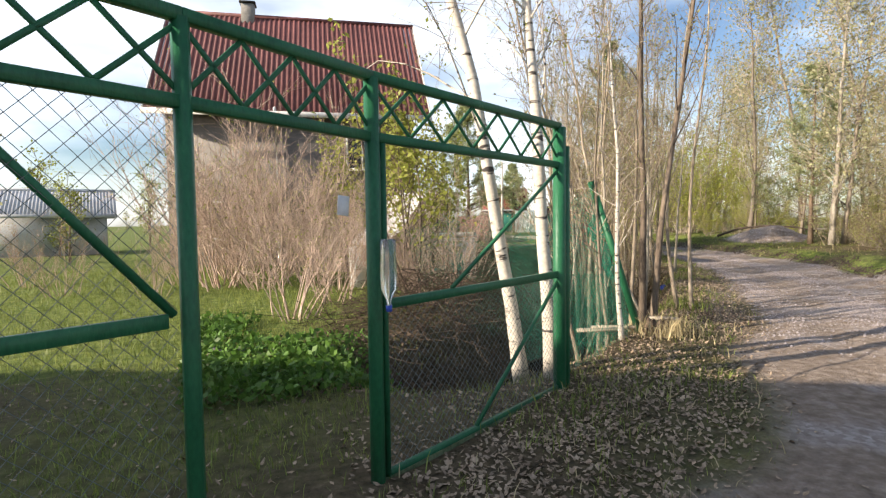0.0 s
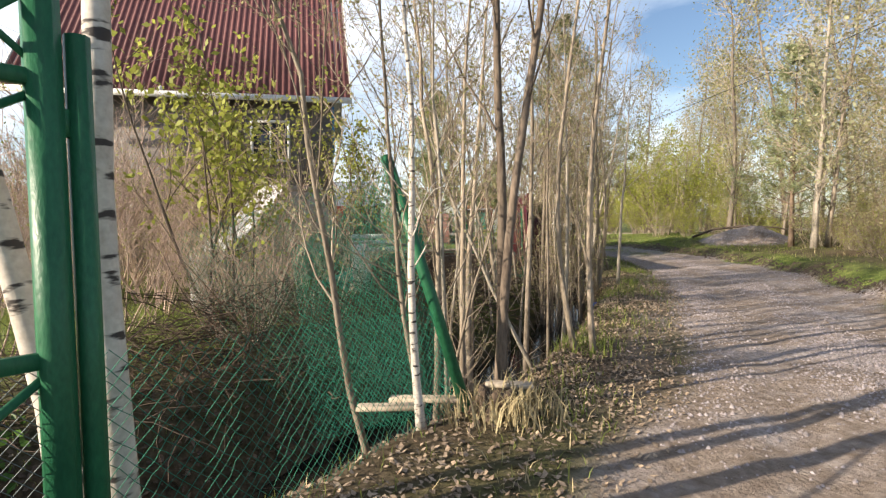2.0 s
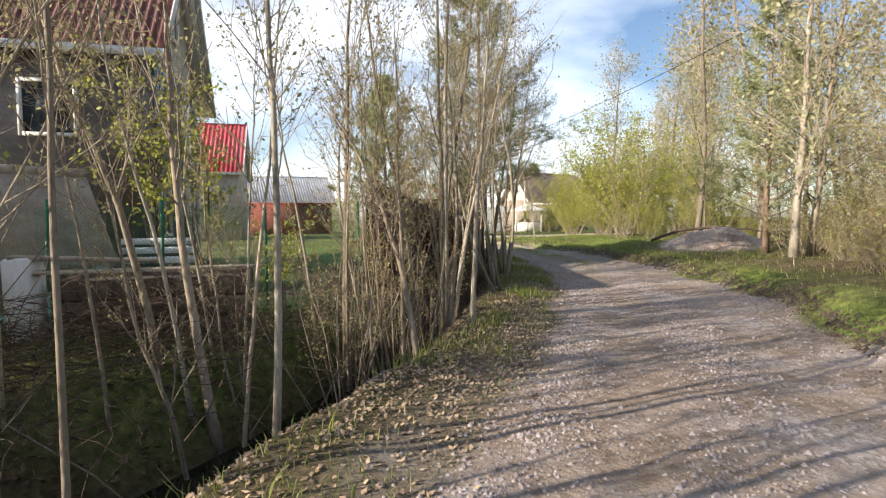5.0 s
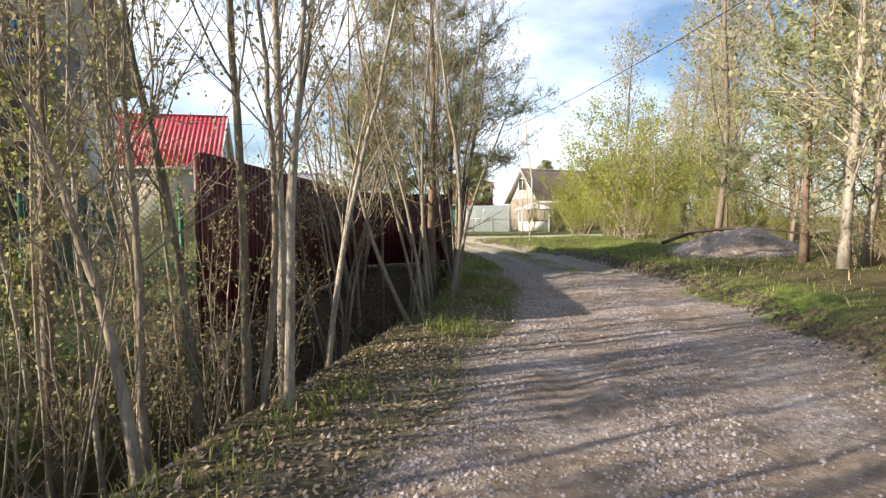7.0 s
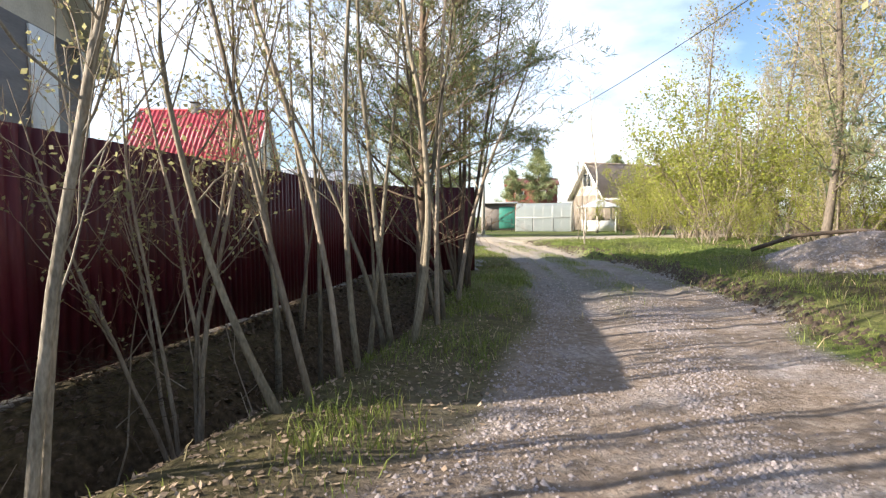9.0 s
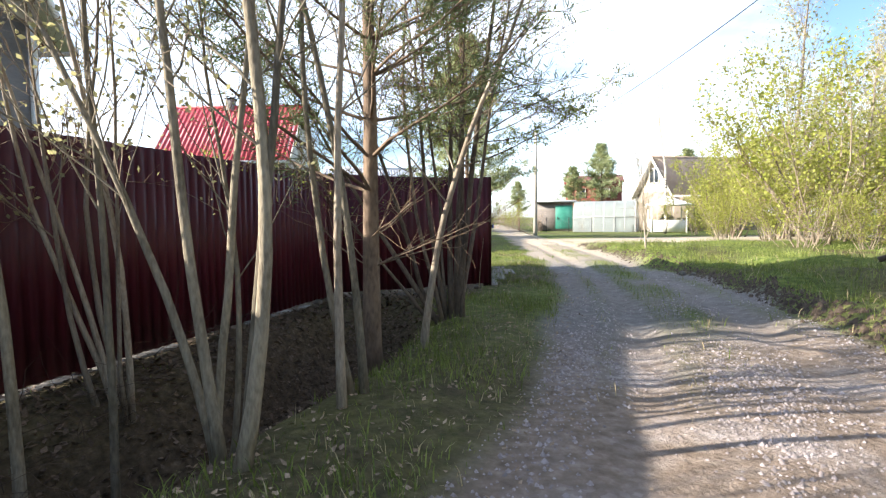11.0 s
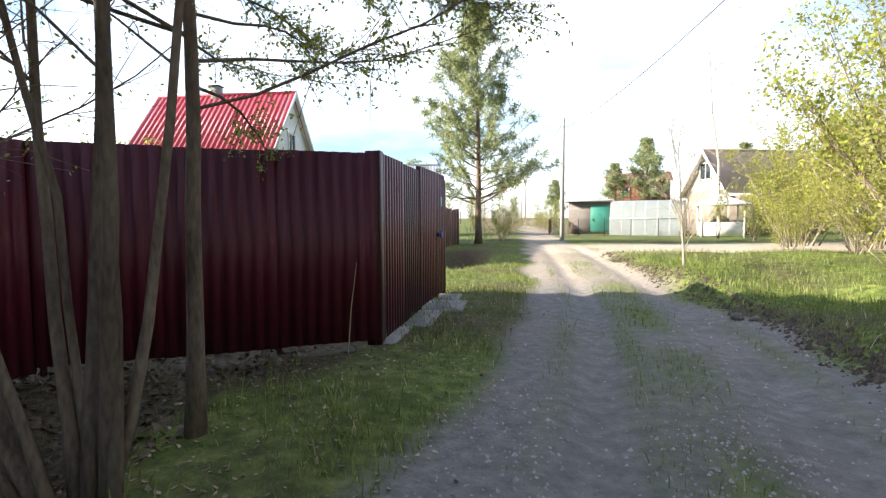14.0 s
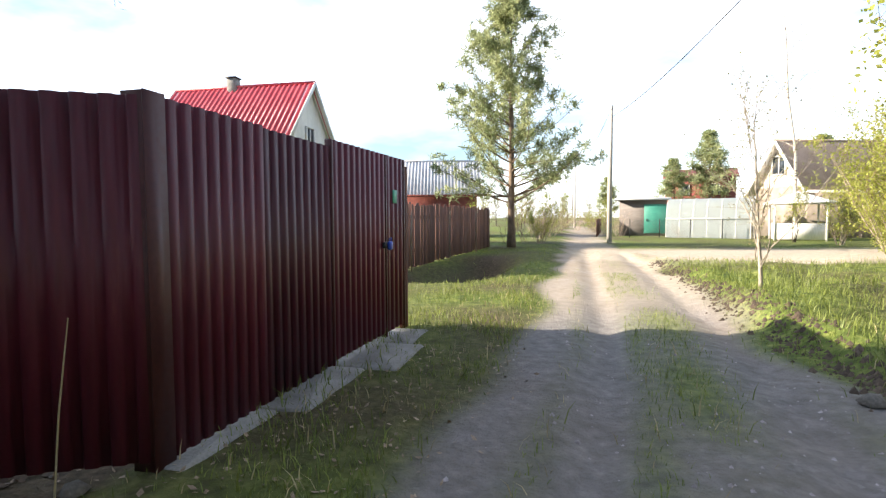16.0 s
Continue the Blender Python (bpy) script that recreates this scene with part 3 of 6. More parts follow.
def concrete_footing(a, b, width, z0, z1, label, block):
    a, b = np.array(a), np.array(b)
    length = float(np.linalg.norm(b - a))
    ang = math.degrees(math.atan2(b[1] - a[1], b[0] - a[0]))
    ob = thing("footing", a[0], a[1], 0, label, "footing", rz=ang)
    n = max(1, round(length / 1.1))
    r = random.Random(n)
    for i in range(n):
        fb = Build()
        fb.box((i + 0.5) * length / n, 0.05 + r.uniform(-0.02, 0.02), (z0 + z1) / 2 + r.uniform(-0.02, 0.01), length / n - 0.02, width, z1 - z0, rotz(r.uniform(-1.2, 1.2)), bevel=0.015)
        part("concrete_block", fb, block, ob)


concrete_footing(F_END, F_BEND, 0.16, -0.45, 0.01, "rough dirty concrete footing under the steel fence", M_OLDCONC)
concrete_footing(F_BEND, F_CORNER, 0.16, -0.45, -0.03, "rough dirty concrete footing under the front fence run", M_OLDCONC)

# the gate leaf with its lock, and the concrete apron before it
gl = float(np.hypot(F_LAST[0] - F_GATE[0], F_LAST[1] - F_GATE[1]))
ga = math.degrees(math.atan2(F_LAST[1] - F_GATE[1], F_LAST[0] - F_GATE[0]))
gate = thing("sheet_metal_gate", *F_GATE, 0, "closed wine-red profiled steel gate with a padlock", "gate", rz=ga)
for o, w in ((0.03, gl * 0.66), (gl * 0.66 + 0.05, gl * 0.34 - 0.09)):
    s = part("leaf", sheet_mesh(w, 2.1), M_WINE, gate)
    s.matrix_basis = pose(o, 0, 0.1)
for x in (0.012, gl * 0.66 + 0.04, gl - 0.02):
    pb = Build()
    pb.box(x, 0.01, 1.1, 0.035, 0.07, 2.2, bevel=0.004)
    part("frame_post", pb, M_WINEDARK, gate)
pb = Build()
pb.box(gl + 0.06, 0.02, 1.06, 0.07, 0.09, 2.12, bevel=0.006)
part("end_post", pb, M_BROWNBOARD, gate, "rusty brown end post")
lb = Build()
lb.box(gl * 0.66 - 0.02, -0.05, 1.15, 0.2, 0.035, 0.07, bevel=0.008)
latch = part("latch", lb, M_BLACK, gate, "black latch")
lb = Build()
lb.box(gl * 0.66 + 0.0, -0.085, 1.14, 0.09, 0.04, 0.1, bevel=0.012)
lb.tube([(gl * 0.66 - 0.03, -0.085, 1.19), (gl * 0.66 - 0.03, -0.085, 1.23), (gl * 0.66 + 0.03, -0.085, 1.23), (gl * 0.66 + 0.03, -0.085, 1.19)], 0.006, 5)
part("padlock", lb, M_BLUE, gate, "padlock in a blue plastic cover")
lb = Build()
lb.box(gl * 0.66 + 0.3, -0.03, 1.72, 0.13, 0.006, 0.16, bevel=0.002)
part("number_plate", lb, M_PLATE, gate, "small green plate")

apron = thing("concrete_apron", F_CORNER[0], F_CORNER[1], 0, "cracked concrete slabs along the foot of the gate", "paving", rz=gate_ang)
r = random.Random(5)
for i, (o, w, d) in enumerate(((0.0, 1.0, 0.22), (1.02, 1.15, 0.42), (2.2, 1.0, 0.68), (3.22, 0.85, 0.5))):
    sb = Build()
    sb.box(o + w / 2, -d / 2 + 0.06, -0.015 + r.uniform(-0.01, 0.012), w, d, 0.15, rotz(r.uniform(-2, 2)), bevel=0.02)
    part("slab", sb, M_CONC, apron)

# ---- the brown board fence farther on ----
A2, B2 = np.array((19.3, 33.5)), np.array((23.4, 46.8))
len2 = float(np.linalg.norm(B2 - A2))
ang2 = math.degrees(math.atan2(*(B2 - A2)[::-1]))
bf = thing("board_fence", A2[0], A2[1], 0, "weathered red-brown board fence beyond the gate", "fence", rz=ang2)
bm_ = Build().box(0, 0, 0.95, 0.125, 0.022, 1.9, bevel=0.004).mesh("board", M_BROWNBOARD)
r = random.Random(11)
for i in range(int(len2 / 0.14)):
    q = part("board", bm_, M_BROWNBOARD, bf)
    q.matrix_basis = pose(i * 0.14, r.uniform(-0.01, 0.01), r.uniform(-0.08, 0.05), 0, r.uniform(-0.6, 0.6), 0)
for z in (0.5, 1.5):
    part("rail", Build().box(len2 / 2, 0.05, z, len2, 0.04, 0.08), M_BROWNBOARD, bf)
for i in range(3):
    q = solo("leaning_stick", Build().tube([(0, 0, 0), (0.02, 0.03, 0.9), (0.1, 0.05, 1.75)], [0.022, 0.02, 0.014], 6), M_WOOD, "pale wooden stick leaning on the board fence", "stick", group="sticks at the board fence")
    x, y = A2 + (B2 - A2) * (0.15 + 0.28 * i)
    q.matrix_world = pose(x + 0.25, y - 0.15, gz(x + 0.25, y - 0.15) - 0.02, 0, 0, 60)

# ---- the green lattice gate at the start ----
P1, P2, P3 = np.array((1.22, 3.13)), np.array((2.12, 3.69)), np.array((4.02, 4.62))
P0 = P1 + (P1 - P3) * 0.75
GTOP, GBEAM, GMID = 2.25, 1.93, 1.02
garden_gate = thing("lattice_gate", P3[0], P3[1], 0, "green painted metal garden gate with lattice top and wire netting", "gate")


def local(p, z):
    return (p[0] - P3[0], p[1] - P3[1], z)


def bar(name, a, b, r, label="", sides=8):
    return part(name, Build().tube([a, b], r, sides), M_GREEN, garden_gate, label, smooth=True)


def flat(name, a, b, w, d):
    """A flat steel bar from a to b, w high and d thick."""
    a, b = np.array(a), np.array(b)
    v = b - a
    n = np.linalg.norm(v)
    ux = v / n
    side = np.cross((0, 0, 1), ux)
    side /= np.linalg.norm(side) + 1e-9
    up = np.cross(ux, side)
    return part(name, Build().box(*((a + b) / 2), n, d, w, np.stack([ux, side, up], 1), bevel=0.003), M_GREEN, garden_gate)


for p, zlow, rad in ((P1, -0.3, 0.034), (P2, -0.3, 0.042), (P3, -0.4, 0.055), (P0, -0.3, 0.045)):
    bar("post", local(p, zlow), local(p, GTOP - 0.01), rad)
t3 = (P3 - P2) / np.linalg.norm(P3 - P2)
bar("gate_stile", local(P3 + 0.10 * t3, -0.35), local(P3 + 0.10 * t3, GTOP - 0.16), 0.04)
bar("gate_stile", local(P2 + 0.075 * t3, 0.05), local(P2 + 0.075 * t3, GBEAM), 0.02)
for z in (0.35, 1.75):
    bar("hinge", local(P3 + 0.05 * t3, z), local(P3 + 0.05 * t3, z + 0.09), 0.024)
for a, b in ((P0, P1), (P1, P2), (P2, P3)):
    flat("top_beam", local(a, GTOP), local(b, GTOP), 0.05, 0.05)
    flat("lower_beam", local(a, GBEAM), local(b, GBEAM), 0.05, 0.045)
    n = max(2, round(np.linalg.norm(b - a) / 0.3))
    for i in range(n):
        u, v = a + (b - a) * i / n, a + (b - a) * (i + 1) / n
        flat("lattice_bar", local(u, GBEAM + 0.025), local(v, GTOP - 0.025), 0.022, 0.012)
        flat("lattice_bar", local(u, GTOP - 0.025), local(v, GBEAM + 0.025), 0.022, 0.012)
for a, b in ((P2 + 0.075 * t3, P3), (P0, P1 - 0.085 * t3)):
    zr = GMID if a[0] > 1.5 else 1.12
    flat("mid_rail", local(a, zr), local(b, zr), 0.055, 0.03)
    flat("bottom_rail", local(a, 0.06), local(b, 0.06), 0.045, 0.03)
bar("brace", local(P3, GBEAM - 0.03), local(P3 - 1.45 * t3, GMID + 0.03), 0.014)
bar("brace", local(P3, GMID - 0.03), local(P3 - 1.2 * t3, 0.08), 0.016)
bar("brace", local(P1 - 0.74 * t3, GBEAM - 0.02), local(P1 - 0.06 * t3, 1.14), 0.017)
bar("brace", local(P1 - 0.06 * t3, 0.1), local(P1 - 1.1 * t3, 1.1), 0.017)


def netting(b, corners, cell, r, sag=0.0, rng=None):
    """Diamond wire netting over a four-cornered patch (a, b below; c, d above)."""
    a, bb, c, d = (np.array(q, float) for q in corners)
    width, height = np.linalg.norm(bb - a), np.linalg.norm(d - a)
    n, m = max(2, int(width / cell)), max(2, int(height / cell))

    def at(u, v):
        p = a * (1 - u) * (1 - v) + bb * u * (1 - v) + c * u * v + d * (1 - u) * v
        return p + np.array((0.35, 0.5, 0)) * sag * math.sin(math.pi * u) * math.sin(2.2 * v + 0.4)

    for i in range(-m, n + 1):
        for s in (1, -1):
            pts = []
            for j in range(m + 1):
                x = i + j if s > 0 else i + m - j
                if 0 <= x <= n:
                    pts.append(at(x / n, j / m) + (np.array((0, 0, 0)) if rng is None else rng.normal(0, 0.006, 3)))
            if len(pts) > 1:
                b.tube(pts, r, 3)
    return b


nb = Build()
netting(nb, (local(P2 + 0.09 * t3, 0.08), local(P3 - 0.05 * t3, 0.08), local(P3 - 0.05 * t3, GMID), local(P2 + 0.09 * t3, GMID)), 0.055, 0.0017)
part("wire_netting", nb, M_WIRE, garden_gate, "grey diamond wire netting")
nb = Build()
netting(nb, (local(P0, 0.08), local(P1 - 0.05 * t3, 0.08), local(P1 - 0.05 * t3, GBEAM), local(P0, GBEAM)), 0.075, 0.0015)
part("wire_netting", nb, M_WIRE, garden_gate, "grey diamond wire netting")
sill = np.linalg.norm(P3 - P2)
kb = Build().box(*((P2 + P3) / 2 - P3 - np.array((0.0, 0.0))), 0.0, sill, 0.05, 0.1, rotz(math.degrees(math.atan2(t3[1], t3[0]))), bevel=0.01)
part("threshold", kb, M_MOSSY, garden_gate, "mossy concrete threshold")

bt = thing("plastic_bottle", P2[0] + 0.05, P2[1] - 0.09, 0, "clear plastic bottle with blue cap hung on the gate post", "bottle")
bt.location.z = 1.0
hb = Build().tube([(0, 0, 0.03), (0, 0, 0.06), (0, 0, 0.12), (0, 0, 0.24), (0, 0, 0.3), (0, 0, 0.38), (0, 0, 0.385)], [0.014, 0.014, 0.043, 0.045, 0.041, 0.044, 0.03], 12)
part("body", hb, M_BOTTLE, bt, smooth=True)
part("cap", Build().tube([(0, 0, 0.0), (0, 0, 0.032)], 0.017, 10), M_BLUE, bt, "blue screw cap")
nt = Build().box(0, 0, 0, 0.075, 0.004, 0.1, bevel=0.001)
note = solo("paper_note", nt, M_PAPER, "small white sheet tied to the wire netting", "note")
note.matrix_world = pose(1.93, 3.58, 1.56, 0, 6, 28)

# netting hung between the gate and a leaning post
lp = thing("leaning_post", 6.3, 6.0, -0.1, "green painted steel post leaning over the ditch", "post")
part("shaft", Build().tube([(0, 0, 0), (-0.26, 0.18, 1.05), (-0.52, 0.36, 2.05)], 0.045, 10), M_GREEN, lp, smooth=True)
rng = np.random.RandomState(4)
wire = solo("wire_netting", netting(Build(), ((4.1, 4.75, -0.1), (6.2, 6.05, -0.3), (6.1, 6.15, 0.8), (4.1, 4.72, 1.0)), 0.062, 0.0019, 0.12, rng), M_GREENWIRE, "slack green diamond wire netting beside the gate post", "netting")
wire2 = solo("wire_netting", netting(Build(), ((6.25, 6.1, -0.3), (4.6, 8.9, -0.2), (4.3, 9.1, 1.35), (5.82, 6.37, 1.88)), 0.09, 0.0016, 0.12, rng), M_GREENWIRE, "old green wire netting stretched across the ditch", "netting")
net = solo("plastic_net", netting(Build(), ((6.26, 6.1, 0.0), (5.45, 7.5, -0.6), (5.25, 7.5, 1.2), (5.82, 6.4, 1.86)), 0.05, 0.0018, 0.22, rng), M_TEAL, "torn green plastic garden net drooping from the leaning post", "net")

flap = solo("plastic_net", netting(Build(), ((6.12, 6.2, 0.62), (6.2, 6.55, 0.72), (6.42, 7.2, 1.36), (5.9, 6.36, 1.66)), 0.03, 0.0036, 0.1, rng), M_TEAL, "loose flap of green plastic net on the leaning post", "net")

# green wire fence that closes the garden beside the steel fence
mf = thing("mesh_fence", 12.15, 14.05, 0, "green coated wire mesh fence at the garden edge", "fence", rz=172)
mp_ = Build().tube([(0, 0, -0.5), (0, 0, 1.75)], 0.025, 8).mesh("post", M_GREEN, True)
for i in range(4):
    part("post", mp_, M_GREEN, mf).matrix_basis = pose(0.1 + 1.5 * i, 0, gz(12.0 - 1.5 * i, 14.2), 0, 1.0 - i, 0)
part("wire_netting", netting(Build(), ((0, 0, 0.0), (4.7, 0, 0.0), (4.7, 0, 1.65), (0, 0, 1.65)), 0.06, 0.0024), M_TEAL, mf, "green coated diamond netting")
# boards and stump by the leaning post
for dx, dz, ang, ln in ((-0.1, 0.0, 146, 0.6), (-0.45, 0.0, 150, 0.5), (0.05, 0.1, -30, 0.36)):
    q = solo("plank", Build().box(ln / 2, 0, 0, ln, 0.1, 0.035, bevel=0.005), M_WOOD, "grey weathered plank lying across the ditch edge", "plank", group="planks by the post")
    q.matrix_world = pose(6.38 + dx, 6.03, 0.12 + dz, 0, 2, ang)
sb = Build()
srng = np.random.RandomState(8)
sides = 18
ang = np.linspace(0, 2 * np.pi, sides, endpoint=False)
flute = 1 + 0.16 * np.sin(5 * ang + 0.6) + 0.09 * srng.normal(size=sides)
rings = []
for z, rad, rough in ((-0.3, 0.25, 0.9), (-0.06, 0.2, 1.0), (0.02, 0.15, 0.8), (0.1, 0.125, 0.6), (0.16, 0.115, 0.5)):
    q = rad * (1 + (flute - 1) * rough + 0.04 * srng.normal(size=sides))
    rings.append(np.c_[q * np.cos(ang), q * np.sin(ang), np.full(sides, z) + (0.018 if z > 0.1 else 0.0) * srng.normal(size=sides)])
rings.append(np.c_[0.05 * np.cos(ang), 0.05 * np.sin(ang), np.full(sides, 0.12) + 0.02 * srng.normal(size=sides)])
k, j = np.arange(sides), (np.arange(sides) + 1) % sides
sb.add(np.concatenate(rings), np.concatenate([np.stack([o * sides + k, o * sides + j, o * sides + sides + j, o * sides + sides + k], -1) for o in range(5)]))
for a in (0.4, 1.7, 2.6, 3.9, 5.2):
    sb.tube([(0.12 * math.cos(a), 0.12 * math.sin(a), 0.05), (0.24 * math.cos(a), 0.24 * math.sin(a), -0.04), (0.42 * math.cos(a + 0.2), 0.42 * math.sin(a + 0.2), -0.14)], [0.04, 0.032, 0.012], 6)
q = solo("tree_stump", sb, M_STUMP, "low rotting stump with roots at the ditch edge", "stump")
q.matrix_world = pose(6.45, 5.9, gz(6.45, 5.9) + 0.02)

# ---- houses ----
def window(parent, x, y, z, w, h, rz, frame_mat=None, mullion=True):
    """A framed window set into a wall whose outward side is local -y."""
    wd = new("window")
    wd.parent = parent
    wd.matrix_basis = pose(x, y, z, 0, 0, rz)
    fm = frame_mat or M_WHITE
    fb = Build()
    for sx in (-1, 1):
        fb.box(sx * (w / 2), -0.03, 0, 0.08, 0.1, h + 0.08)
    for sz in (-1, 1):
        fb.box(0, -0.03, sz * h / 2, w - 0.08, 0.1, 0.08)
    if mullion:
        fb.box(0, -0.02, 0, 0.05, 0.06, h - 0.08)
    part("window_frame", fb, fm, wd, "white window frame")
    part("pane", Build().box(0, 0.0, 0, w - 0.06, 0.02, h - 0.06), M_PANE, wd)
    return wd


def roof_sheet(length, slope, pitch, amp, thick=0.03):
    """A corrugated roof slope along x, rising along +y (laid flat)."""
    n = int(length / pitch) * 4
    x = np.linspace(0, length, n + 1)
    h = amp * np.sin(2 * np.pi * x / pitch)
    rows = []
    for y in (0.0, slope):
        for off in (0.0, -thick):
            rows.append(np.c_[x, np.full(n + 1, y), h + off])
    v = np.concatenate(rows)
    k, m = np.arange(n), n + 1
    f = np.concatenate([np.stack([k, k + 1, 2 * m + k + 1, 2 * m + k], -1), np.stack([m + k + 1, m + k, 3 * m + k, 3 * m + k + 1], -1), np.stack([k + 1, k, m + k, m + k + 1], -1)])
    return Build().add(v, f)


def gable_house(name, x, y, rz, length, depth, eave, ridge, wall, roof, label, over=0.45, pitch=0.15, amp=0.025, gable=None, windows=(), chimney=None, base=0.0):
    """A house with its ridge along local x; the origin is the near left corner of its walls."""
    h = thing(name, x, y, base, label, "house", rz=rz)
    wt = 0.25
    for cx, cy, sx, sy in ((length / 2, wt / 2, length, wt), (length / 2, depth - wt / 2, length, wt), (wt / 2, depth / 2, wt, depth - 2 * wt), (length - wt / 2, depth / 2, wt, depth - 2 * wt)):
        part("wall", Build().box(cx, cy, eave / 2, sx, sy, eave), wall, h)
    for gx in (0.0, length - wt):
        v = [(gx, 0, eave), (gx, depth, eave), (gx, depth / 2, ridge), (gx + wt, 0, eave), (gx + wt, depth, eave), (gx + wt, depth / 2, ridge)]
        b = Build().add(v, [[0, 2, 1], [3, 4, 5]])
        b.add(v, [[0, 3, 5, 2], [1, 2, 5, 4]])
        part("gable", b, gable or wall, h)
    rise = ridge - eave
    ang = math.degrees(math.atan2(rise, depth / 2))
    sl = math.hypot(rise, depth / 2) + over
    me = roof_sheet(length + 2 * over, sl, pitch, amp).mesh("roof", roof, True)
    drop = over * math.sin(radians(ang))
    a = part("roof", me, roof, h)
    a.matrix_basis = pose(-over, -over * math.cos(radians(ang)), eave - drop + 0.06, ang, 0, 0)
    c = part("roof", me, roof, h)
    c.matrix_basis = pose(length + over, depth + over * math.cos(radians(ang)), eave - drop + 0.06, ang, 0, 180)
    part("ridge_cap", Build().tube([(-over, depth / 2, ridge + 0.07), (length + over, depth / 2, ridge + 0.07)], 0.09, 8), roof, h)
    for yy in (-over * 0.9, depth + over * 0.9):
        part("fascia", Build().box(length / 2, yy, eave - drop, length + 2 * over, 0.04, 0.18), M_WHITE if gable else wall, h)
    if gable:
        for gx in (-over, length + over):
            for sgn in (-1, 1):
                a, b_ = np.array((gx, depth / 2 + sgn * (depth / 2 + over * math.cos(radians(ang))), eave - drop - 0.02)), np.array((gx, depth / 2, ridge - 0.0))
                v = b_ - a
                ux = v / np.linalg.norm(v)
                part("bargeboard", Build().box(*((a + b_) / 2), np.linalg.norm(v), 0.04, 0.2, np.stack([ux, (1, 0, 0), np.cross(ux, (1, 0, 0))], 1)), M_WHITE, h)
                q = (gx + (over / 2 if gx < 0 else -over / 2))
                a2, b2_ = a * (0, 1, 1) + (q, 0, 0.0), b_ * (0, 1, 1) + (q, 0, 0.0)
                part("soffit", Build().box(*((a2 + b2_) / 2), np.linalg.norm(v), over, 0.03, np.stack([ux, (1, 0, 0), np.cross(ux, (1, 0, 0))], 1)), M_WHITE, h)
    for wx, wy, wz, ww, wh, wr in windows:
        window(h, wx, wy, wz, ww, wh, wr)
    if chimney:
        cb = Build().box(chimney, depth / 2, ridge - 0.02, 0.5, 0.5, 1.06, bevel=0.03)
        cs = part("chimney", cb, M_CONC, h, "plastered chimney")
        part("chimney_cap", Build().box(chimney, depth / 2, ridge + 0.55, 0.62, 0.62, 0.08, bevel=0.02).box(chimney, depth / 2, ridge + 0.48, 0.3, 0.3, 0.12), M_BLACK, cs, "dark metal cap")
    return h


brown_house = gable_house("house", 0.35, 21.65, -11.8, 8.5, 6.6, 5.7, 9.75, M_BROWNWALL, M_BROWNROOF, "grey-brown two-storey house with a steep red-brown corrugated roof", over=0.6, pitch=0.19, amp=0.035, gable=M_CREAM,
            windows=((6.6, -0.03, 4.0, 1.1, 1.2, 0), (2.0, -0.03, 1.6, 1.2, 1.3, 0),
                     (8.53, 1.6, 1.7, 1.0, 1.3, 90), (8.53, 4.9, 1.7, 1.0, 1.3, 90), (8.53, 3.3, 7.2, 0.9, 1.1, 90)), chimney=2.4)
window(brown_house, 8.53, 1.6, 4.6, 1.1, 1.4, 90, M_BLUETRIM)
part("facing_panel", Build().box(8.53, 4.85, 3.9, 0.06, 0.95, 3.5, bevel=0.01), M_WHITE, brown_house, "white facing boards")
part("corner_board", Build().box(8.53, 6.5, 2.9, 0.08, 0.2, 5.6, bevel=0.01), M_WHITE, brown_house, "pale corner board")
part("downpipe", Build().tube([(3.6, -0.5, 5.45), (3.6, -0.09, 5.1), (3.6, -0.09, 0.3), (3.6, -0.25, 0.12)], 0.05, 8), M_WHITE, brown_house, "white downpipe", smooth=True)
gable_house("house", 5.88, 47.7, -12.0, 7.6, 6.4, 5.0, 8.55, M_CREAM, M_REDROOF, "cream house with a raspberry-red tiled sheet roof and white gable", over=0.4, pitch=0.3, amp=0.05, gable=M_WHITE,
            windows=((7.63, 3.2, 5.7, 0.9, 1.1, 90),), chimney=3.2)
gable_house("house", 45.0, 55.6, 6.0, 9.0, 5.0, 3.5, 6.65, M_GREYWALL, M_DARKROOF, "brown house with a wide dark roof and a cream gable", over=0.6, gable=M_CREAM,
            windows=((-0.03, 2.7, 5.0, 1.3, 1.3, -90), (3, -0.03, 1.7, 1.2, 1.3, 0), (6, -0.03, 1.7, 1.2, 1.3, 0)))
gable_house("house", 49.5, 89.5, -24.0, 8.0, 6.0, 6.4, 7.4, M_BRICK, M_BROWNROOF, "far red brick house", over=0.3, windows=((2.2, -0.03, 4.8, 1.2, 1.3, 0), (5.6, -0.03, 4.8, 1.2, 1.3, 0)))
gable_house("barn", 15.6, 60.0, 0.0, 8.0, 6.0, 3.3, 5.8, M_BRICK, M_GREYROOF, "red barn with a pale grey corrugated roof", over=0.4, pitch=0.25, amp=0.03)
gable_house("shed", 5.6, 15.6, 24.0, 2.6, 2.6, 0.9, 2.3, M_GREYWALL, M_WOOD, "low garden shed with a weathered grey roof", over=0.3, pitch=0.2, amp=0.012)
gable_house("house", -15.0, 0.4, 0.0, 8.0, 7.0, 2.9, 5.6, M_GREYWALL, M_DARKROOF, "neighbouring house behind the start of the walk")
# far left neighbours across the gardens
gable_house("shed", -9.0, 33.0, 8.0, 6.0, 4.0, 2.2, 3.3, M_GREYROOF, M_GREYROOF, "pale grey shed far across the gardens")

# ---- greenhouse, outbuildings and gazebo across the junction ----
gh = thing("greenhouse", 36.7, 58.0, 0, "long arched greenhouse under milky film", "greenhouse", rz=-35)
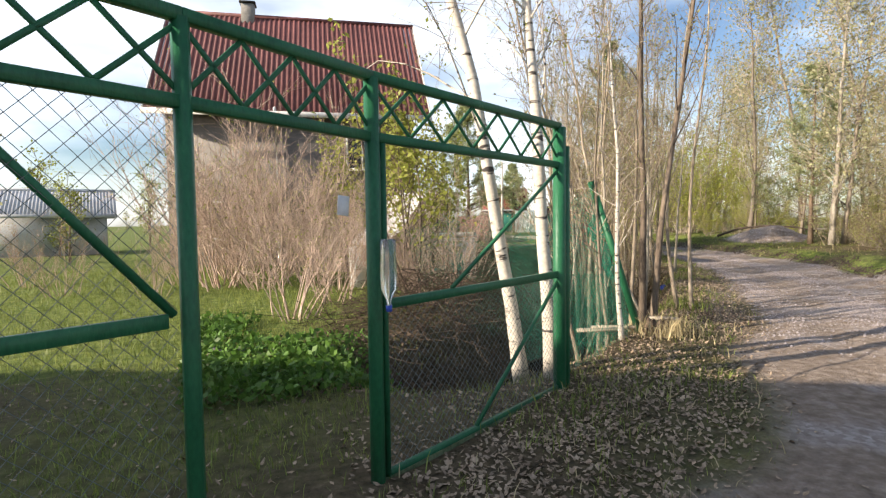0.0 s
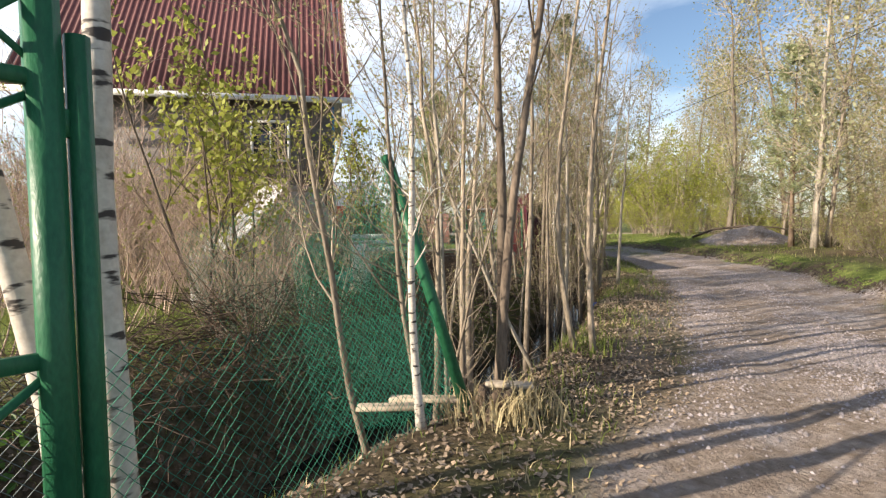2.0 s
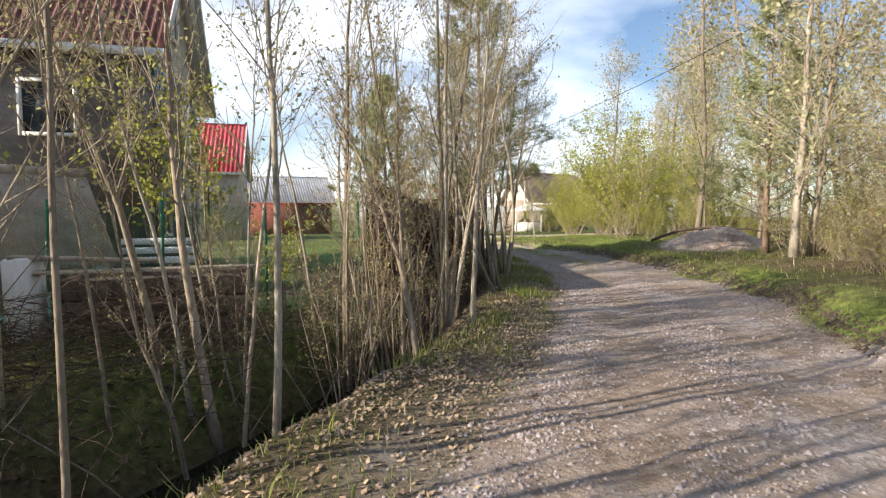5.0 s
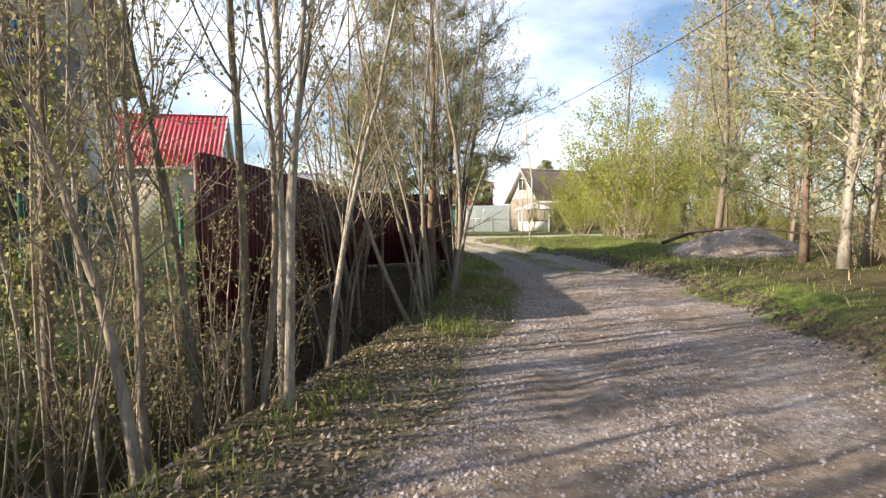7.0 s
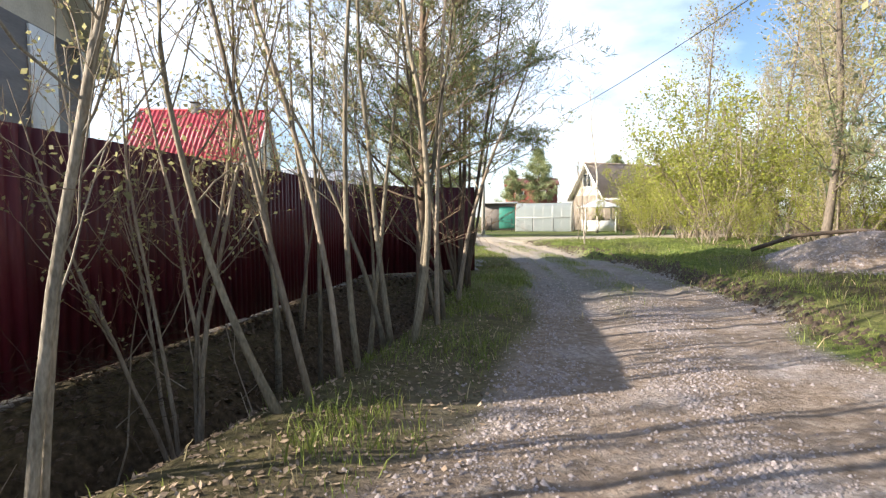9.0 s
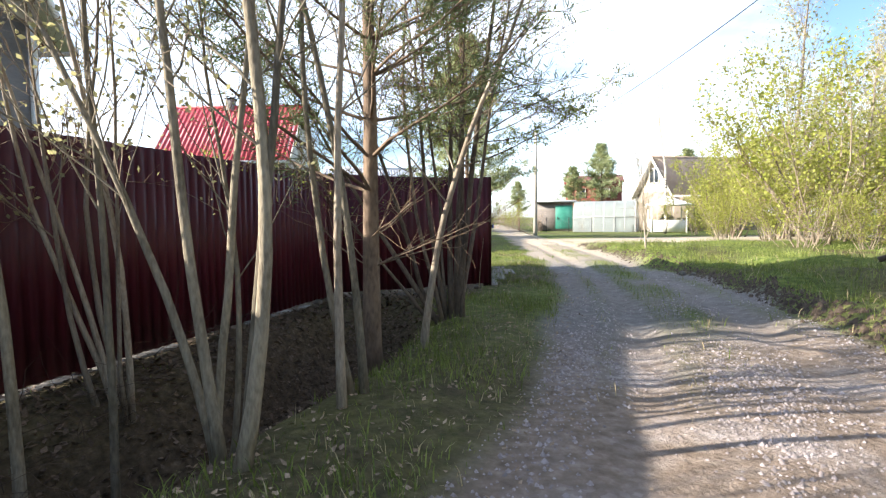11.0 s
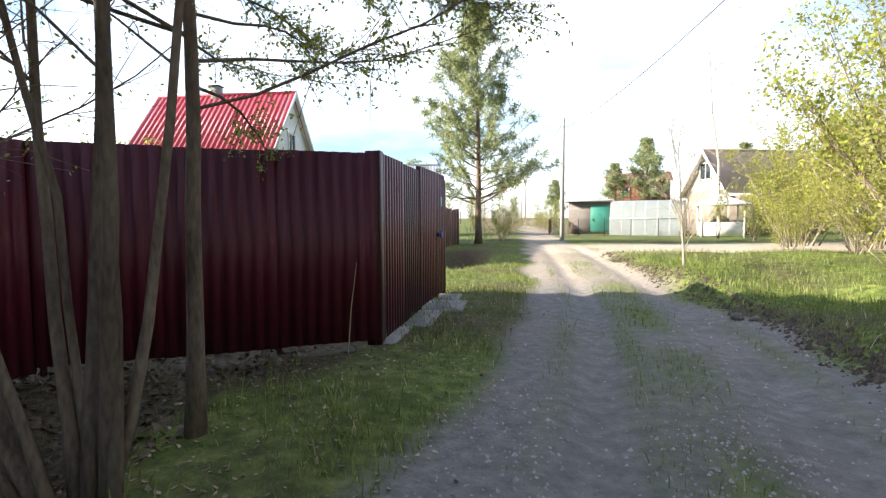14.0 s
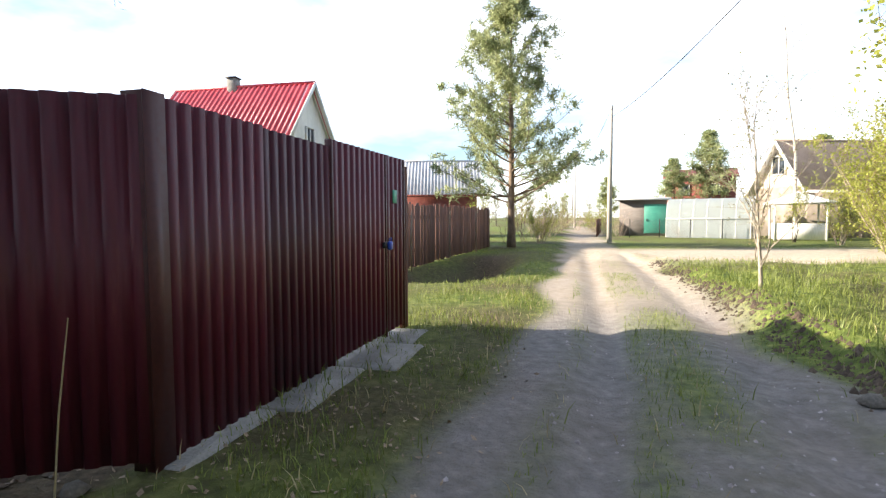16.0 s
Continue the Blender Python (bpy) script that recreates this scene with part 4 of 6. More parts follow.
gl_, gw, gh_h = 5.2, 3.0, 2.7
a = np.linspace(0, np.pi, 13)
arc = np.c_[gw / 2 * np.sign(np.cos(a)) * np.abs(np.cos(a)) ** 0.6, gh_h * np.sin(a) ** 0.6]
v = np.concatenate([np.c_[np.full(13, x), arc[:, 0] + gw / 2, arc[:, 1]] for x in (0, gl_)])
k = np.arange(12)
part("cover", Build().add(v, np.stack([k, k + 1, k + 14, k + 13], -1)), M_FILM, gh, "milky greenhouse film")
for x in (0, gl_):
    c = np.c_[np.full(13, x), arc[:, 0] + gw / 2, arc[:, 1]]
    part("end_panel", Build().add(c, [[0, i, i + 1] for i in range(1, 12)]), M_FILM, gh)
for x in np.linspace(0, gl_, 7):
    part("hoop", Build().tube(np.c_[np.full(13, x), arc[:, 0] + gw / 2, arc[:, 1] + 0.015], 0.022, 5), M_WHITE, gh)
part("rail", Build().box(gl_ / 2, -0.03, 1.3, gl_, 0.03, 0.05), M_WHITE, gh)

sh = thing("shed", 34.8, 62.2, 0, "dark board shed with a pale flat roof and a teal door", "shed", rz=-22)
part("wall", Build().box(1.7, 1.3, 1.35, 3.4, 2.6, 2.7), M_BROWNWALL, sh)
part("roof", Build().box(1.7, 1.2, 2.8, 4.0, 3.4, 0.16, bevel=0.03), M_GREYROOF, sh)
dr = part("door", Build().box(2.6, -0.05, 1.3, 1.6, 0.08, 2.2, bevel=0.01), M_TEALDOOR, sh, "teal painted door")
part("handle", Build().box(2.0, -0.12, 1.2, 0.05, 0.06, 0.2), M_BLACK, dr)

gz_ob = thing("gazebo", 42.6, 53.0, 0, "white garden gazebo with a pointed pale roof", "gazebo", rz=-25)
for x in (-1.3, 1.3):
    for y in (-1.3, 1.3):
        part("post", Build().box(x, y, 1.15, 0.1, 0.1, 2.3), M_WHITE, gz_ob)
part("roof", Build().add([(-1.7, -1.7, 2.25), (1.7, -1.7, 2.25), (1.7, 1.7, 2.25), (-1.7, 1.7, 2.25), (0, 0, 2.95)], [[0, 1, 4], [1, 2, 4], [2, 3, 4], [3, 0, 4]]).box(0, 0, 2.22, 3.4, 3.4, 0.08), M_WHITE, gz_ob)
for x, y, sx, sy in ((0, -1.3, 2.5, 0.04), (-1.3, 0, 0.04, 2.5), (1.3, 0, 0.04, 2.5)):
    part("side_panel", Build().box(x, y, 0.55, sx, sy, 0.95), M_WHITE, gz_ob)

wf = thing("wire_fence", 34.0, 57.5, 0, "low wire fence with thin metal posts before the greenhouse", "fence", rz=-24)
fp = Build().tube([(0, 0, -0.2), (0, 0, 1.3)], 0.03, 6).mesh("post", M_BLACK)
for i in range(5):
    part("post", fp, M_BLACK, wf).matrix_basis = pose(i * 1.9, 0, 0)
part("wire_netting", netting(Build(), ((0, 0, 0.05), (7.6, 0, 0.05), (7.6, 0, 1.2), (0, 0, 1.2)), 0.2, 0.004), M_WIRE, wf)

# ---- power line ----
def power_pole(x, y, h, label):
    p = thing("power_pole", x, y, gz(x, y), label, "pole")
    part("shaft", Build().tube([(0, 0, -0.5), (0, 0, h * 0.5), (0.03, 0, h)], [0.15, 0.125, 0.095], 12), M_POLE, p, smooth=True)
    for z in (0.25, 0.55):
        part("insulator", Build().tube([(0.0, -0.1, h - z), (0.0, -0.2, h - z), (0, -0.2, h - z + 0.13)], [0.015, 0.015, 0.035], 6), M_BLACK, p)
    return p


power_pole(30.4, 50.4, 7.6, "grey wooden power pole at the junction")
power_pole(22.0, -4.0, 10.7, "grey wooden power pole behind the lane")
power_pole(38.6, 92.0, 8.5, "distant wooden power pole")
power_pole(44.5, 118.0, 8.5, "distant wooden power pole beyond")
for a, b, sag in (((30.4, 50.2, 6.95), (22.0, -4.0, 10.45), 2.15), ((30.4, 50.4, 7.35), (38.6, 92, 8.2), 0.8)):
    u = np.linspace(0, 1, 25)[:, None]
    pts = np.array(a) * (1 - u) + np.array(b) * u
    pts[:, 2] -= 4 * sag * (u * (1 - u))[:, 0]
    solo("power_cable", Build().tube(pts, 0.013, 5), M_BLACK, "thin black overhead power cable", "cable")

# ---- garden things seen through the stems ----
bench = thing("garden_bench", 8.3, 16.6, 0, "pale weathered wooden garden bench on the grass", "bench", rz=-14)
for x in (0.08, 1.12):
    part("leg", Build().box(x, 0.2, 0.21, 0.07, 0.4, 0.42, bevel=0.008), M_WOOD, bench)
    part("back_post", Build().box(x, 0.4, 0.65, 0.06, 0.05, 0.9, bevel=0.006), M_WOOD, bench)
for k in range(3):
    part("seat_slat", Build().box(0.6, 0.06 + 0.14 * k, 0.44, 1.25, 0.12, 0.035, bevel=0.006), M_WHITE, bench)
for z in (0.7, 0.88, 1.05):
    part("back_slat", Build().box(0.6, 0.37, z, 1.25, 0.03, 0.12, bevel=0.006), M_WHITE, bench)
for x, y, h in ((4.55, 12.95, 0.95), (7.64, 13.35, 1.0)):
    q = solo("concrete_post", Build().box(0, 0, h / 2 - 0.1, 0.32, 0.3, h + 0.2, bevel=0.03), M_WHITE, "whitewashed concrete block in the garden", "block", group="concrete blocks in the garden")
    q.matrix_world = pose(x, y, gz(x, y), 0, 2, 20 * x)
    q = solo("board", Build().box(0.7, 0, 0, 1.6, 0.2, 0.05, bevel=0.01), M_WOOD, "grey board resting on a garden block", "board", group="garden boards")
    q.matrix_world = pose(x - 0.05, y, gz(x, y) + h + 0.005, 0, 3 if h > 0.8 else 0, -10)
rng = np.random.RandomState(77)
tb = Build()
nu, nv = 26, 18
uu, vv = np.meshgrid(np.linspace(-1, 1, nu), np.linspace(-1, 1, nv))
hh = 0.75 * np.exp(-(uu ** 2 + vv ** 2) * 1.6) + 0.1 * np.sin(5 * uu + 2 * vv) * np.exp(-uu ** 2) + 0.06 * np.sin(9 * vv - 4 * uu) + 0.02 * rng.normal(size=uu.shape)
q4 = (np.arange(nv - 1)[:, None] * nu + np.arange(nu - 1)[None]).ravel()
tb.add(np.stack([uu * 1.1, vv * 0.8, np.maximum(hh, 0.0)], -1).reshape(-1, 3), np.stack([q4, q4 + 1, q4 + nu + 1, q4 + nu], -1))
tarp = solo("tarpaulin", tb, M_TEALDOOR, "crumpled dark green tarpaulin over a garden heap", "tarpaulin", smooth=True)
tarp.matrix_world = pose(8.2, 14.6, gz(8.2, 14.6) - 0.05, 0, 0, 20)
# a raised bed of dark timbers beside the taller block
bed = thing("raised_bed", 7.95, 13.25, gz(8.5, 13.5) - 0.1, "raised garden bed walled with dark weathered timbers", "planter", rz=-8)
for z in (0.16, 0.42, 0.68):
    for cx, cy, sx, sy in ((1.1, 0.0, 2.3, 0.07), (1.1, 1.1, 2.3, 0.07), (0.0, 0.55, 0.07, 1.02), (2.2, 0.55, 0.07, 1.02)):
        part("timber", Build().box(cx, cy, z, sx, sy, 0.235, bevel=0.012), M_STUMP, bed)
part("rim_board", Build().box(1.1, -0.02, 0.92, 2.6, 0.16, 0.05, bevel=0.008), M_WOOD, bed, "pale grey rim board")
part("soil", Build().box(1.1, 0.55, 0.4, 2.1, 1.0, 0.7, bevel=0.05), M_CLOD, bed, "dark soil filling")
# a wood stack under a pale sheet, sloping like a lean-to
lean_to = thing("covered_stack", 5.05, 12.2, gz(5.3, 12.6), "stack of timber under a sagging whitish plastic sheet", "woodpile", rz=12)
for k in range(4):
    for j in range(4 - k):
        part("log", Build().tube([(0.95 - 0.24 * k - 0.0 * j, 0.1, 0.14 + 0.26 * j + 0.26 * k * 0), (0.95 - 0.24 * k, 1.3, 0.14 + 0.26 * j)], 0.12, 9), M_WOOD, lean_to)
cu, cv = np.meshgrid(np.linspace(0, 1, 20), np.linspace(0, 1, 16))
drape = np.stack([-0.15 + 1.1 * cu, -0.1 + 1.6 * cv, 1.0 + 1.15 * cu + 0.05 * np.sin(7 * cv + 3 * cu) - 0.16 * np.sin(math.pi * cu) + 0.03 * np.sin(13 * cu + 5 * cv)], -1).reshape(-1, 3)
cq = (np.arange(15)[:, None] * 20 + np.arange(19)[None]).ravel()
part("cover", Build().add(drape, np.stack([cq, cq + 1, cq + 21, cq + 20], -1)), M_PAPER, lean_to, "whitish plastic sheet", smooth=True)
for x, y, h in ((-0.1, 0.0, 0.98), (-0.1, 1.4, 0.98), (0.92, 0.0, 2.1), (0.92, 1.4, 2.1)):
    part("post", Build().box(x, y, h / 2 - 0.1, 0.07, 0.07, h + 0.2, bevel=0.006), M_WOOD, lean_to)
# fences along the far lane
far_fence = thing("picket_fence", 32.4, 60.0, 0, "old reddish picket fence along the far lane", "fence", rz=72)
pk = Build().box(0, 0, 0.65, 0.09, 0.02, 1.3, bevel=0.004).mesh("picket", M_BROWNBOARD)
for k in range(60):
    part("picket", pk, M_BROWNBOARD, far_fence).matrix_basis = pose(k * 0.2, 0, -0.05 + 0.03 * math.sin(k * 1.7))
for z in (0.4, 1.0):
    part("rail", Build().box(6.0, 0.03, z, 12.0, 0.04, 0.07), M_BROWNBOARD, far_fence)

# ---- trees and shrubs ----
def limb(rng, start, direction, length, n=5, rise=0.25, wob=0.05, droop=0.0):
    """A bending polyline from start."""
    p, d = np.array(start, float), np.array(direction, float)
    d /= np.linalg.norm(d)
    pts = [p.copy()]
    for i in range(n):
        d = d + rng.normal(0, wob, 3) + (0, 0, (rise - droop * (i / n)) * 0.5)
        d /= np.linalg.norm(d)
        p = p + d * length / n
        pts.append(p.copy())
    return np.array(pts)


def along(pts, s):
    x = s * (len(pts) - 1)
    i = min(int(x), len(pts) - 2)
    return pts[i] + (pts[i + 1] - pts[i]) * (x - i), pts[i + 1] - pts[i]


def grow(rng, stems, branches, blen, start=0.3, elev=40, twigs=5, tlen=0.5, leaf_n=3, droop=0.0, twig_r=0.004, spread=0.0, sides=7, sub=0, thick=0.42, coarse=0):
    """The stems, the branches, the fine twigs and the leaf places of one woody plant. stems: (base, direction, height, radius, wobble) rows."""
    trunks, limbs, fine, tips = [], [], Build(), []
    for base, direction, height, radius, wob in stems:
        n = max(6, int(height * 2))
        trunk = limb(rng, base, direction, height, n, 0.12, wob) if np.ndim(direction) == 1 else direction
        n = len(trunk) - 1
        u = np.linspace(0, 1, n + 1)
        trunks.append(Build().tube(trunk, radius * ((1 - u) ** 0.8 * 0.92 + 0.08) * (1 + 0.35 * np.exp(-u * 22)), sides))
        for i in range(branches):
            s = start + (0.98 - start) * (i + rng.uniform(0, 1)) / branches
            o, d = along(trunk, s)
            d = d / np.linalg.norm(d)
            a = rng.uniform(0, 2 * np.pi)
            out = np.array((math.cos(a), math.sin(a), 0.0))
            e = radians(elev + rng.uniform(-15, 15))
            bl = blen * rng.uniform(0.55, 1.2) * (1.05 - 0.75 * s)
            br = limb(rng, o, out * math.cos(e) + d * math.sin(e), bl, 5, 0.22, 0.12, droop)
            r0 = max(radius * (1 - s) * thick, twig_r * 1.4)
            limbs.append(Build().tube(br, np.linspace(r0, twig_r, 6), 5) if not coarse else Build().tube(br[[0, 2, 5]], [r0, r0 * 0.6, twig_r], 4 if coarse > 1 else 3))
            for k in range(twigs):
                q = rng.uniform(0.2, 1.0)
                o2, d2 = along(br, q)
                d2 = d2 / (np.linalg.norm(d2) + 1e-9)
                tw = limb(rng, o2, d2 + rng.normal(0, 0.6, 3) + (0, 0, 0.15 - droop * 0.5), tlen * rng.uniform(0.5, 1.3), 3, 0.15, 0.18, droop)
                if coarse > 1:
                    fine.tube(tw[[0, 3]], [twig_r, twig_r * 0.4], 3)
                else:
                    fine.tube(tw[[0, 1, 3]], [twig_r, twig_r * 0.8, twig_r * 0.35], 3)
                for _ in range(sub):
                    o3, d3 = along(tw, rng.uniform(0.2, 0.9))
                    t3_ = limb(rng, o3, d3 / (np.linalg.norm(d3) + 1e-9) + rng.normal(0, 0.55, 3), tlen * rng.uniform(0.25, 0.6), 2, 0.1, 0.2, droop)
                    fine.tube(t3_[[0, 2]], [twig_r * 0.6, twig_r * 0.3], 3)
                    tips += [along(t3_, rng.uniform(0.2, 1.0))[0] + rng.normal(0, spread, 3) for _ in range(max(0, leaf_n - 1))]
                tips += [along(tw, rng.uniform(0.1, 1.0))[0] + rng.normal(0, spread, 3) for _ in range(leaf_n)]
    return trunks, limbs, fine, np.array(tips).reshape(-1, 3)


def joined(builds):
    b = Build()
    for o in builds:
        for v in o.v:
            b.v.append(v)
        b.f3 += [f + b.n for f in o.f3]
        b.f4 += [f + b.n for f in o.f4]
        b.n += o.n
    return b


class Kind:
    """One plant, built once; each call of put() stands one in the place."""

    def __init__(self, name, label, category, group, plant, height, bark, twig, foliage, leaf, rng, down=0.0, long=1.6, stem="trunk", split=False):
        trunks, limbs, fine, tips = plant
        self.ob = thing(name, 0, 0, 0, label, category, group)
        for b in trunks:
            part(stem, b, bark, self.ob, smooth=True)
        if split:
            for b in limbs:
                part("branch", b, bark, self.ob, smooth=True)
        else:
            tagged(part("branchwork", joined(limbs), bark, self.ob, smooth=True), kind="stuff")
        if fine.n:
            tagged(part("twig_spray", fine, twig, self.ob), kind="stuff")
        if len(tips) and leaf:
            tagged(part("crown", Build().leaves(tips, leaf, rng, long, down), foliage, self.ob), kind="stuff")
        self.h, self.used = height, False

    def put(self, x, y, dx=0.0, dy=0.0, h=None, rz=0.0, sink=0.05, z=None):
        up = Vector((dx, dy, 1.0)).normalized()
        turn = Vector((0, 0, 1)).rotation_difference(up).to_matrix().to_4x4()
        s = (h or self.h) / self.h
        m = Matrix.Translation((x, y, (gz(x, y) if z is None else z) - sink)) @ turn @ pose(0, 0, 0, 0, 0, rz) @ Matrix.Scale(s, 4)
        if self.used:
            return copy_thing(self.ob, m)
        self.used, self.ob.matrix_basis = True, m
        return self.ob


SAP = []
for k in range(5):
    rng = np.random.RandomState(20 + k)
    p = grow(rng, [((0, 0, 0), (0.03, 0.02, 1), 6.6, 0.034, 0.085)], 20, 2.0, 0.2, 50, 5, 0.52, 3, twig_r=0.004, spread=0.02, sub=2)
    SAP.append(Kind("sapling", "slender grey-barked sapling with bare twigs and first buds", "tree", "saplings along the ditch", p, 6.6, M_BARK, M_CANETWIG, M_HAZE, 0.024, rng, split=True))
THIN = []
for k in range(3):
    rng = np.random.RandomState(50 + k)
    st = []
    for i in range(9):
        a, q = rng.uniform(0, 6.28), rng.uniform(0.05, 0.3)
        st.append(((q * math.cos(a), q * math.sin(a), 0), (0.3 * math.cos(a) + rng.normal(0, .1), 0.3 * math.sin(a) + rng.normal(0, .1), 1), rng.uniform(2.4, 4.6), rng.uniform(0.009, 0.019), 0.07))
    p = grow(rng, st, 8, 0.9, 0.25, 55, 4, 0.36, 2, twig_r=0.003, sides=5, spread=0.015, sub=1, coarse=1)
    THIN.append(Kind("thicket", "dense clump of thin pale sapling stems", "shrub", "thickets along the ditch", p, 4.6, M_BARK, M_TWIG, M_HAZE, 0.03, rng, stem="stem"))
CLUMP = []
for k in range(2):
    rng = np.random.RandomState(60 + k)
    st = []
    for i in range(6):
        a, q = rng.uniform(0, 6.28), rng.uniform(0.05, 0.22)
        st.append(((q * math.cos(a), q * math.sin(a), 0), (0.22 * math.cos(a) - 0.05, 0.22 * math.sin(a), 1), rng.uniform(4.6, 7.2), rng.uniform(0.022, 0.036), 0.06))
    p = grow(rng, st, 11, 1.6, 0.32, 52, 5, 0.45, 2, twig_r=0.0038, sides=6, spread=0.03, sub=2)
    CLUMP.append(Kind("willow_clump", "many-stemmed willow clump with budding twigs", "tree", "willows by the steel fence", p, 6.8, M_BARK, M_TWIG, M_HAZE, 0.036, rng, stem="stem"))
BIRCH = []
for k in range(2):
    rng = np.random.RandomState(70 + k)
    p = grow(rng, [((0, 0, 0), (0.0, 0.02, 1), 11.0, 0.078, 0.03)], 24, 2.5, 0.26, 38, 8, 0.7, 2, droop=0.9, twig_r=0.0042, spread=0.03, sides=10, sub=1, thick=0.26)
    BIRCH.append(Kind("birch_tree", "white-barked birch with dark scars and bare drooping twigs", "tree", "birches", p, 11.0, M_BIRCH, M_TWIG, M_LEAF, 0.028, rng, split=True))
WOOD = []
for k in range(4):
    rng = np.random.RandomState(80 + k)
    hh = (12.0, 10.0, 13.0, 9.0)[k]
    p = grow(rng, [((0, 0, 0), (0.0, 0.02, 1), hh, (0.085, 0.09, 0.095, 0.09)[k], 0.035)], 36, 3.0, 0.12, 42, 10, 1.05, 6, droop=0.3, twig_r=0.0075, spread=0.3, sides=7, thick=0.3, coarse=2)
    WOOD.append(Kind("woodland_tree", "tall young-leaved woodland tree with pale twigs", "tree", "trees of the wood", p, hh, M_PALEBARK if k == 3 else M_WOODBARK, M_PALETWIG, (M_HAZE, M_HAZE, M_BUD, M_BUD)[k], 0.07, rng))
YELLOW = []
for k in range(3):
    rng = np.random.RandomState(90 + k)
    st = []
    for i in range(9):
        a, q = rng.uniform(0, 6.28), rng.uniform(0.1, 0.5)
        st.append(((q * math.cos(a), q * math.sin(a), 0), (0.42 * math.cos(a), 0.42 * math.sin(a), 1), rng.uniform(3.4, 6.0), rng.uniform(0.02, 0.04), 0.07))
    p = grow(rng, st, 13, 1.7, 0.08, 45, 5, 0.55, 11, twig_r=0.005, sides=5, spread=0.12, coarse=2)
    YELLOW.append(Kind("leafy_shrub", "tall shrub in bright yellow-green spring leaf", "shrub", "leafy shrubs on the bank", p, 5.8, M_BARK, M_TWIG, M_YLEAF, 0.062, rng, stem="stem"))
CANE = []
for k in range(3):
    rng = np.random.RandomState(100 + k)
    st = []
    for i in range(16):
        a, q = rng.uniform(0, 6.28), rng.uniform(0.0, 0.45)
        st.append(((q * math.cos(a), q * math.sin(a), 0), (0.5 * math.cos(a), 0.5 * math.sin(a), 1), rng.uniform(1.2, 2.6), rng.uniform(0.006, 0.012), 0.09))
    p = grow(rng, st, 7, 0.75, 0.2, 50, 4, 0.36, 1, twig_r=0.003, sides=4, spread=0.02, sub=0, coarse=2)
    CANE.append(Kind("bare_shrub", "bare russet garden shrub with many thin canes", "shrub", "bare garden shrubs", p, 2.6, M_REDTWIG, M_REDTWIG, M_LEAF, 0.018, rng, stem="cane"))
BRUSH = []
for k in range(2):
    rng = np.random.RandomState(110 + k)
    w = []
    for i in range(150):
        a = rng.uniform(0, 6.28)
        q = rng.normal(0, 0.42, 2)
        p = limb(rng, (q[0], q[1], rng.uniform(0.0, 0.55) * math.exp(-(q @ q))), (math.cos(a), math.sin(a), rng.uniform(-0.1, 0.5)), rng.uniform(0.25, 0.8), 4, -0.12, 0.25)
        w.append(Build().tube(p, np.linspace(rng.uniform(0.0025, 0.005), 0.0015, 5), 3))
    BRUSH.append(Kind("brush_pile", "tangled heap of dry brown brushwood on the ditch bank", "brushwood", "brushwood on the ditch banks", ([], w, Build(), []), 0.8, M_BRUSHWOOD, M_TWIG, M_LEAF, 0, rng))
UNDER = []
for k in range(2):
    rng = np.random.RandomState(115 + k)
    st = []
    for i in range(12):
        a, q = rng.uniform(0, 6.28), rng.uniform(0.05, 0.6)
        st.append(((q * math.cos(a), q * math.sin(a), 0), (0.6 * math.cos(a), 0.6 * math.sin(a), 1), rng.uniform(1.0, 2.4), rng.uniform(0.007, 0.014), 0.1))
    p = grow(rng, st, 5, 0.95, 0.1, 45, 3, 0.42, 4, twig_r=0.004, sides=4, spread=0.05, coarse=2)
    UNDER.append(Kind("underwood_shrub", "tangled brown underwood shrub with sparse olive leaves", "shrub", "underwood on the bank", p, 2.4, M_BARK, M_TWIG, M_HAZE if k else M_LEAF, 0.045, rng, stem="stem"))
rng = np.random.RandomState(120)
st = [((0.1 * i, 0.05 * i, 0), (rng.normal(0, .15), rng.normal(0, .15), 1), rng.uniform(3.0, 4.5), 0.025, 0.06) for i in range(4)]
p = grow(rng, st, 11, 1.3, 0.25, 40, 5, 0.4, 5, twig_r=0.004, sides=5, spread=0.06)
GREENY = Kind("garden_tree", "small garden tree with fresh yellow-green leaves", "tree", "young garden trees", p, 4.5, M_DARKBARK, M_TWIG, M_YLEAF, 0.065, rng, stem="stem")
FARTREE = []
for k in range(2):
    rng = np.random.RandomState(130 + k)
    p = grow(rng, [((0, 0, 0), (0, 0, 1), 9.0, 0.14, 0.04)], 24, 3.2, 0.08, 38, 4, 1.0, 7, twig_r=0.02, spread=0.35, sides=5, coarse=2)
    FARTREE.append(Kind("distant_tree", "distant budding tree beyond the gardens", "tree", "distant trees", p, 9.0, M_DARKBARK, M_TWIG, M_LEAF if k else M_BUD, 0.19, rng))


